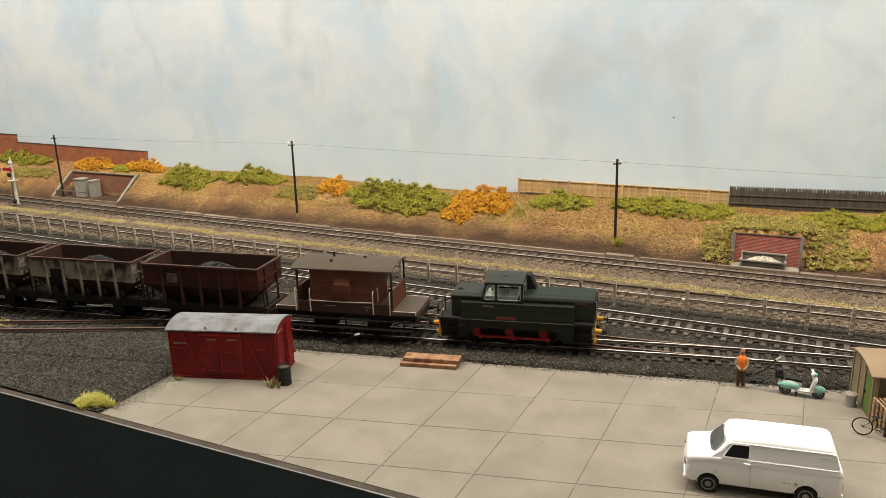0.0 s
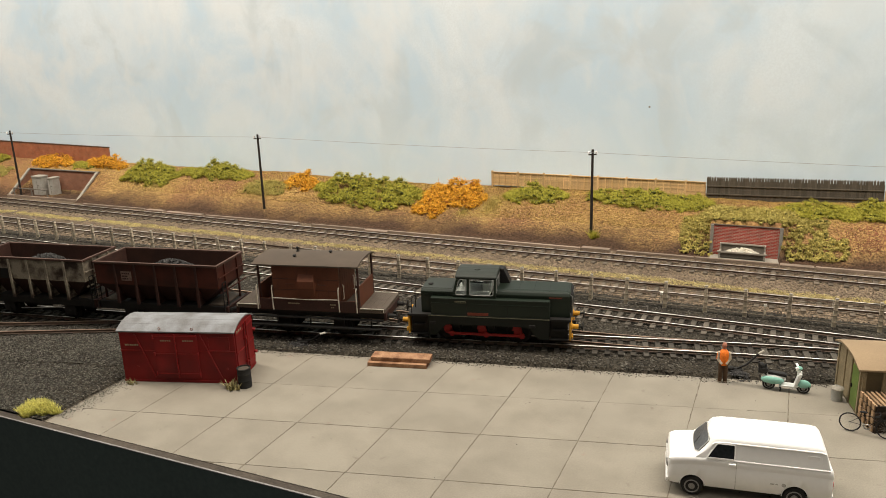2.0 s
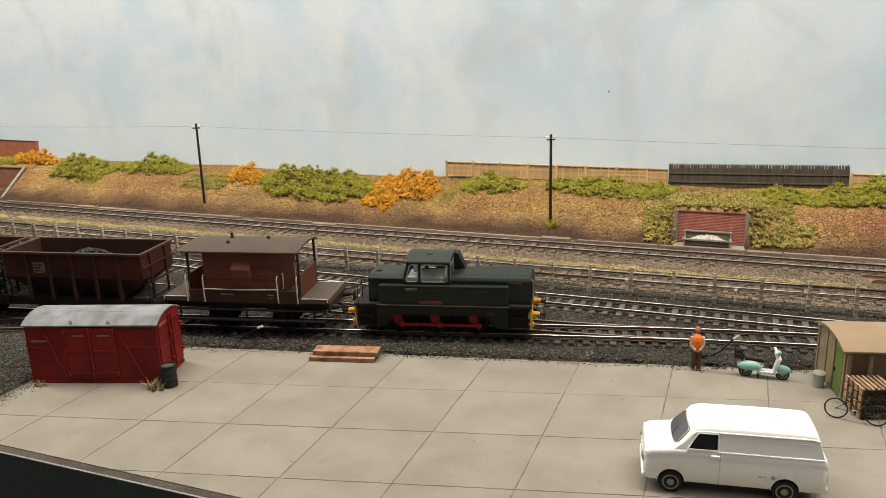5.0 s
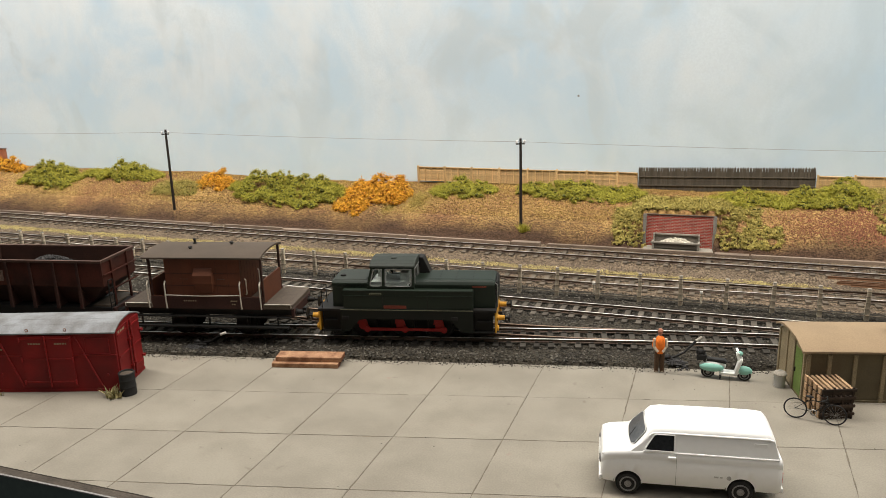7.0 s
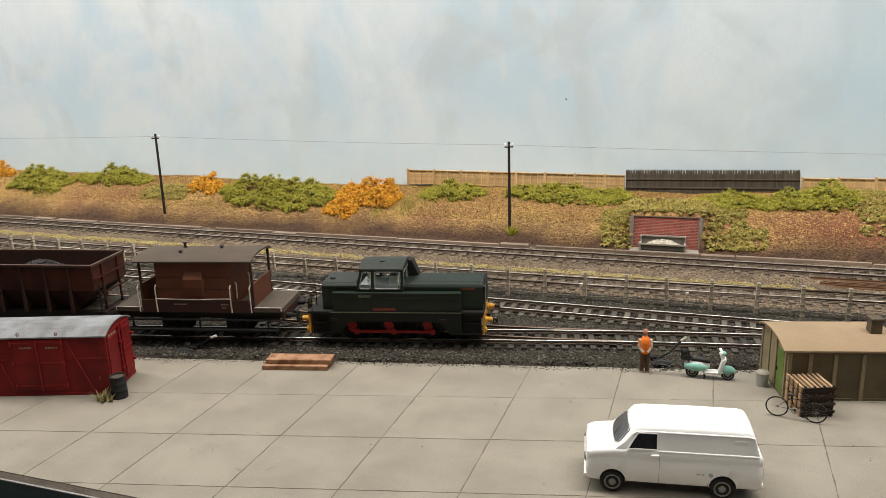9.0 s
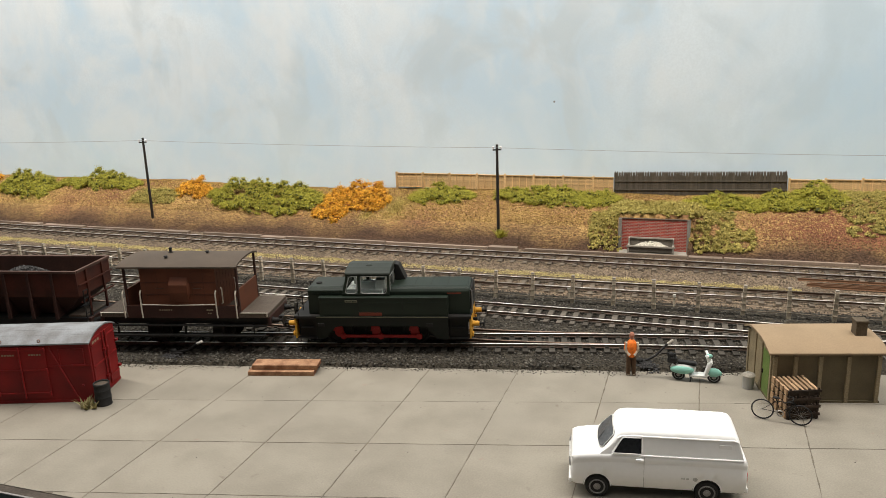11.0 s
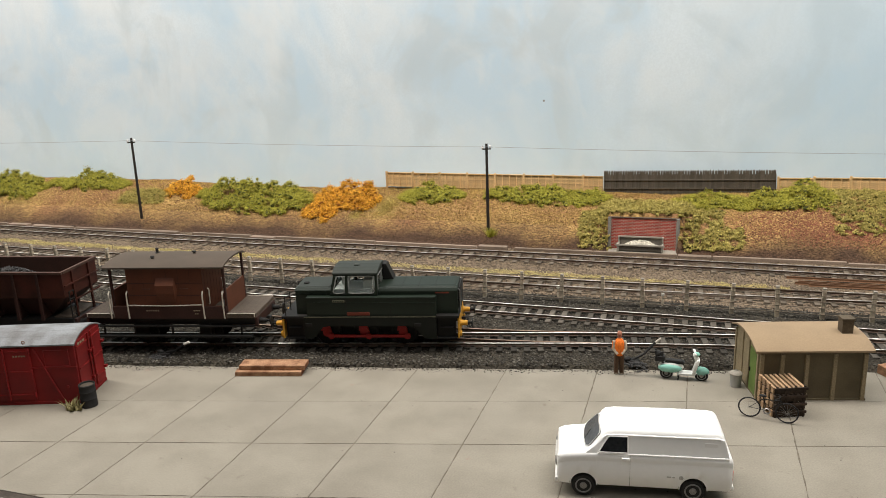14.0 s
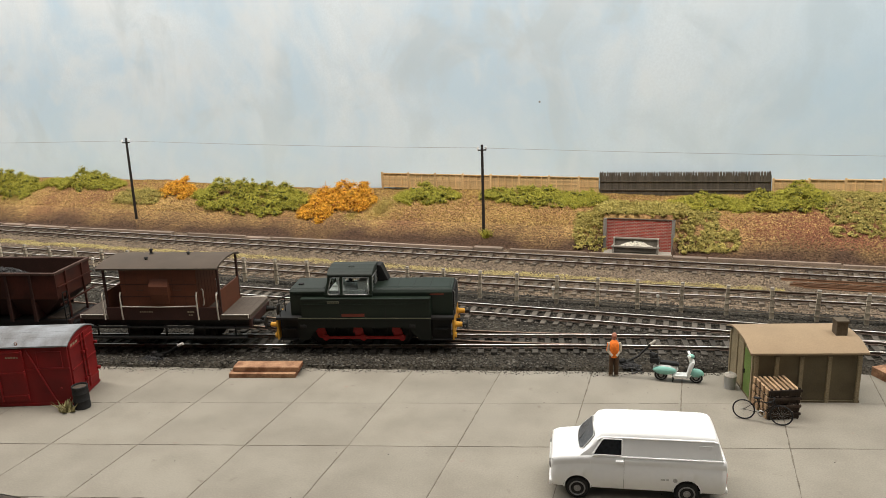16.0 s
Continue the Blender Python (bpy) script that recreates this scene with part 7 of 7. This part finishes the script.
def ground_lever(x, y, turn, rise, reach, label, worn=0.0):
    t = thing("point_lever", x, y, 0.4, turn, label, "point lever", "point levers by the siding")
    part("base", box(B(), -3.5, 3.5, -2.2, 2.2, 0, 1.8, 0.4), M_FRAMEBLACK, t)
    part("weight", ball(B(), (-2.5, 0, 2.2), 2.0, 1.6, 1.4, 10, 6), M_FRAMEBLACK, t)
    pts = [(0, 0, 1.6), (reach * 0.4, 0, rise * 0.35), (reach * 0.8, 0, rise * 0.85)]
    lv = part("lever", tube(B(), pts, 0.6, 7), M_FRAMEBLACK, t)
    part("handle", rod(B(), pts[-1], (reach, 0, rise), 0.75, 8), M_SIGNALWHITE if worn < 0.5 else M_STONEPALE, lv, "white painted handle" if worn < 0.5 else "worn pale handle")


ground_lever(-280.5, 394.0, 8, 8.5, 15.5, "black point lever with a white handle in the ballast")
ground_lever(-29.0, 442.5, 28, 11.5, 15.5, "black point lever with a worn pale handle beside the siding", 1.0)

# ---- loose stones and grasses ----
rnd = random.Random(21)


def near_rail(x, y, lines):
    return any(abs(abs(y - lerp_path(ln, x)) - GAUGE / 2) < 1.3 for ln in lines)


LINE_FS = sorted(LINE_F)


def yard_stone(rnd):
    x = rnd.triangular(-1000, 330, -300)
    y = rnd.uniform(FRONT + 1, 545)
    if x > -353 and y < PAD_BACK(x) + 0.5:
        return None
    if near_rail(x, y, (LINE_A, LINE_B)) or (x < -60 and near_rail(x, y, (LINE_E,))):
        return None
    return x, y, ground_z(x, y) + 0.15


def field_stone(rnd):
    x = rnd.triangular(-900, -345, -380)
    y = rnd.uniform(FRONT + 1, 400)
    if (x > -353 and y < PAD_BACK(x) + 0.5) or y > lerp_path(LINE_A, x) - 13:
        return None
    if -620 < x < -310 and abs(abs(y - lerp_path(LINE_FS, x)) - GAUGE / 2) < 1.6:
        return None
    return x, y, ground_z(x, y) + 0.3


def pad_crumb(rnd):
    x, y = rnd.uniform(-345, 250), rnd.uniform(FRONT + 3, 470)
    if y > PAD_BACK(x) - 2 or (rnd.random() > 0.25 and abs(y - (310 + 0.3 * (x + 346))) > 9):
        return None
    return x, y, 0.06


def spill(rnd):
    x = rnd.uniform(-345, 60)
    y = PAD_BACK(x) - abs(rnd.gauss(0, 2.0)) * (1.0 + 1.2 * max(0, vnoise(x, 3, 25)))
    return x, y, 0.12


def spill_left(rnd):
    x = -350 + abs(rnd.gauss(0, 5.0))
    y = rnd.uniform(FRONT + 6, 372)
    return x, y, 0.1


def main_stone(rnd):
    x = rnd.triangular(-1100, 330, -150)
    y = rnd.uniform(542, 656)
    if near_rail(x, y, (LINE_C, LINE_D)):
        return None
    return x, y, ground_z(x, y) + 0.15


tagged(raw("ballast_stones", *stones(95000, yard_stone, (0.3, 0.9), rnd), M_STONE_DARK), "loose dark grey ballast stones in the yard", "ballast", kind="stuff")
tagged(raw("field_gravel", *stones(46000, field_stone, (0.22, 0.62), rnd), M_STONE_GREY), "loose grey gravel beside the spur track", "gravel", kind="stuff")
tagged(raw("grit_crumbs", *stones(420, pad_crumb, (0.12, 0.34), rnd), M_STONE_DARK), "small dark crumbs of grit on the concrete", "grit", kind="stuff")
tagged(raw("spilled_ballast", *stones(1500, spill, (0.2, 0.5), rnd), M_STONE_DARK), "small stones spilled over the edge of the concrete", "ballast", kind="stuff")
tagged(raw("spilled_gravel", *stones(1700, spill_left, (0.15, 0.42), rnd), M_STONE_GREY), "fine grey gravel spilled on the corner of the concrete", "gravel", kind="stuff")
tagged(raw("main_line_ballast", *stones(38000, main_stone, (0.35, 0.9), rnd), M_STONE_BROWN), "loose brown ballast stones on the main line", "ballast", kind="stuff")


def heap(cx, cy, r, h, n, name, material, label, cat):
    def where(rnd):
        a, u = rnd.uniform(0, 6.28), min(abs(rnd.gauss(0, 0.5)), 1.4)
        return cx + r * u * math.cos(a), cy + 0.6 * r * u * math.sin(a), 0.6 + h * max(0, 1 - u) * rnd.random()
    tagged(raw(name, *stones(n, where, (0.35, 0.9), rnd), material), label, cat, kind="stuff")


heap(-282, 391, 8, 1.2, 300, "coal_spill", M_COAL, "spilled black coal by the point lever", "coal")
heap(-27, 439, 9, 2.0, 320, "coal_spill", M_COAL, "spilled black coal by the figure", "coal")


def blades(n, where, height, width, rnd, lean=0.5):
    v, f = [], []
    for _ in range(n):
        c = where(rnd)
        if c is None:
            continue
        h, a = rnd.uniform(*height), rnd.uniform(0, 6.28)
        l, w, k = h * rnd.uniform(0, lean), width * rnd.uniform(0.6, 1.3), len(v)
        b = rnd.uniform(0, 6.28)
        v += [(c[0] - w * math.cos(a), c[1] - w * math.sin(a), c[2] - 0.2), (c[0] + w * math.cos(a), c[1] + w * math.sin(a), c[2] - 0.2), (c[0] + l * math.cos(b), c[1] + l * math.sin(b), c[2] + h)]
        f.append((k, k + 1, k + 2))
    return v, f


def strip(rnd):
    x = rnd.uniform(-1000, 330)
    mid = float(np.interp(x, [-1000, -868, -387, -186, 21, 330], [607, 604, 594, 588.5, 584, 586]))
    if vnoise(x, 7, 55) + 0.8 * vnoise(x, 9, 12) < -0.75 + 0.4 * rnd.random() or x > 60:
        return None
    return x, mid + rnd.gauss(0, 2.9) + 2.4 * vnoise(x, 17, 18), ground_z(x, mid)


tagged(raw("straw_grass", *blades(120000, strip, (0.25, 0.7), 0.4, rnd, 1.8), M_STRAW), "strip of yellow straw grass between the main line tracks", "grass", kind="stuff")


def on_bank(rnd):
    x, u = rnd.triangular(-1150, 340, -100), 1 - 0.72 * rnd.random() ** 1.3
    y = lerp_path(FOOT, x) + 2 + u * (BACK - lerp_path(FOOT, x) - 4)
    if (-64 < x < -9 and y < 676) or (-918 < x < -795 and y < 706):
        return None
    if x > 25 and y < 712 and rnd.random() < min(0.8, (x - 25) / 40):
        return None
    return x, y, bank_z(x, y)


# Reddish earth; its dark tone also stands for shade on this part.
def red_shade_patch(rnd):
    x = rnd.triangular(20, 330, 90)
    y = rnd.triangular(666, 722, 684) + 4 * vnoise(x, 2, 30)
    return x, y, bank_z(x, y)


M_REDEARTH = mat("shade_dark_red_earth", (0.23, 0.092, 0.056), (0.11, 0.05, 0.032), 0.95, grain=0.6, stain=18, vary=0.55, island=True, bump=0, gloss=0.1)
M_EARTH = mat("crumbly_earth", (0.10, 0.057, 0.034), (0.065, 0.039, 0.025), 0.95, grain=0.6, stain=20, vary=0.45, island=True, bump=0, gloss=0.1)


def on_foot(rnd):
    x = rnd.triangular(-1150, 340, -100)
    y = lerp_path(FOOT, x) + rnd.uniform(-3, 46) * rnd.random() ** 0.6
    if (-67 < x < -10 and y < 676) or (-918 < x < -795 and y < 706):
        return None
    return x, y, bank_z(x, y) if y > lerp_path(FOOT, x) - 4 else 1.2


tagged(raw("red_earth", *stones(22000, red_shade_patch, (0.25, 0.65), rnd), M_REDEARTH), "bare reddish brown earth on the bank, darkened for shade", "earth", kind="stuff")
tagged(raw("bank_earth", *stones(30000, on_foot, (0.2, 0.6), rnd), M_EARTH), "crumbly dark brown earth along the foot of the bank", "earth", kind="stuff")
M_PEAT = mat("dark_turf", (0.13, 0.072, 0.030), (0.07, 0.04, 0.019), 0.95, grain=1, stain=30, vary=0.5, island=True, bump=0, gloss=0.1)
tagged(raw("dark_bank_turf", *blades(20000, on_bank, (0.3, 0.9), 0.5, rnd, 1.6), M_PEAT), "darker dead turf among the grass of the bank", "turf", kind="stuff")
tagged(raw("bank_grass", *blades(90000, on_bank, (0.4, 1.1), 0.42, rnd, 1.6), M_DRYGRASS), "short dry ochre grass covering the bank", "grass", kind="stuff")


M_LIMETURF = mat("pale_green_turf", (0.56, 0.45, 0.15), (0.40, 0.31, 0.10), 0.9, grain=1, stain=14, vary=0.4, island=True, bump=0, gloss=0.12)
for px, py, rx, ry, n in ((-272, 706, 15, 24, 5200), (-556, 708, 26, 22, 4200), (-296, 692, 9, 14, 1500), (30, 716, 20, 9, 1400), (-700, 700, 26, 16, 2200)):
    def on_patch(rnd):
        a, u = rnd.uniform(0, 6.28), min(abs(rnd.gauss(0, 0.55)), 1.5)
        x, y = px + rx * u * math.cos(a), min(py + ry * u * math.sin(a), BACK - 5)
        return x, y, bank_z(x, y)
    tagged(raw("pale_turf", *blades(n, on_patch, (0.4, 1.0), 0.42, rnd, 1.6), M_LIMETURF), "patch of pale yellow-green turf on the bank", "turf", kind="stuff")

M_DEAD = mat("dead_weeds", (0.36, 0.31, 0.15), (0.19, 0.17, 0.075), 0.9, grain=1, stain=5, vary=0.5, island=True, bump=0)


def tuft(cx, cy, r, n, height, material, label, name="grass_tuft", width=0.3):
    def where(rnd):
        a = rnd.uniform(0, 6.28)
        u = rnd.random() ** 0.6 * (0.8 + 0.2 * math.sin(3 * a + 1) + 0.12 * math.sin(7 * a))
        return r * u * math.cos(a), 0.62 * r * u * math.sin(a), 0.2 - 0.55 * height[0] * u * u
    ob = raw(name, *blades(n, where, height, width, rnd, 1.2), material)
    ob.matrix_basis = place(cx, cy, bank_z(cx, cy) if cy > 660 else 0.2)
    tagged(ob, label, "grass tuft", "grass tufts in the yard")


tuft(-364, 269.5, 13.0, 12000, (1.6, 3.4), M_GRASS, "bright lime green grass tuft at the front edge")
tuft(-281, 327, 4.6, 90, (1.5, 5.5), M_DEAD, "small weeds growing at the foot of the oil drum", "weeds", 0.9)
tuft(-341, 311.6, 4.5, 50, (1, 3), M_DEAD, "small weeds at the corner of the container", "weeds")
tuft(-163, 669, 4.5, 260, (2, 8), M_LEAF, "green weeds at the foot of a telegraph pole", "weeds")
tuft(-533, 331, 14, 900, (1, 3), M_STRAW, "thin straw grass beside the spur track", "weeds")
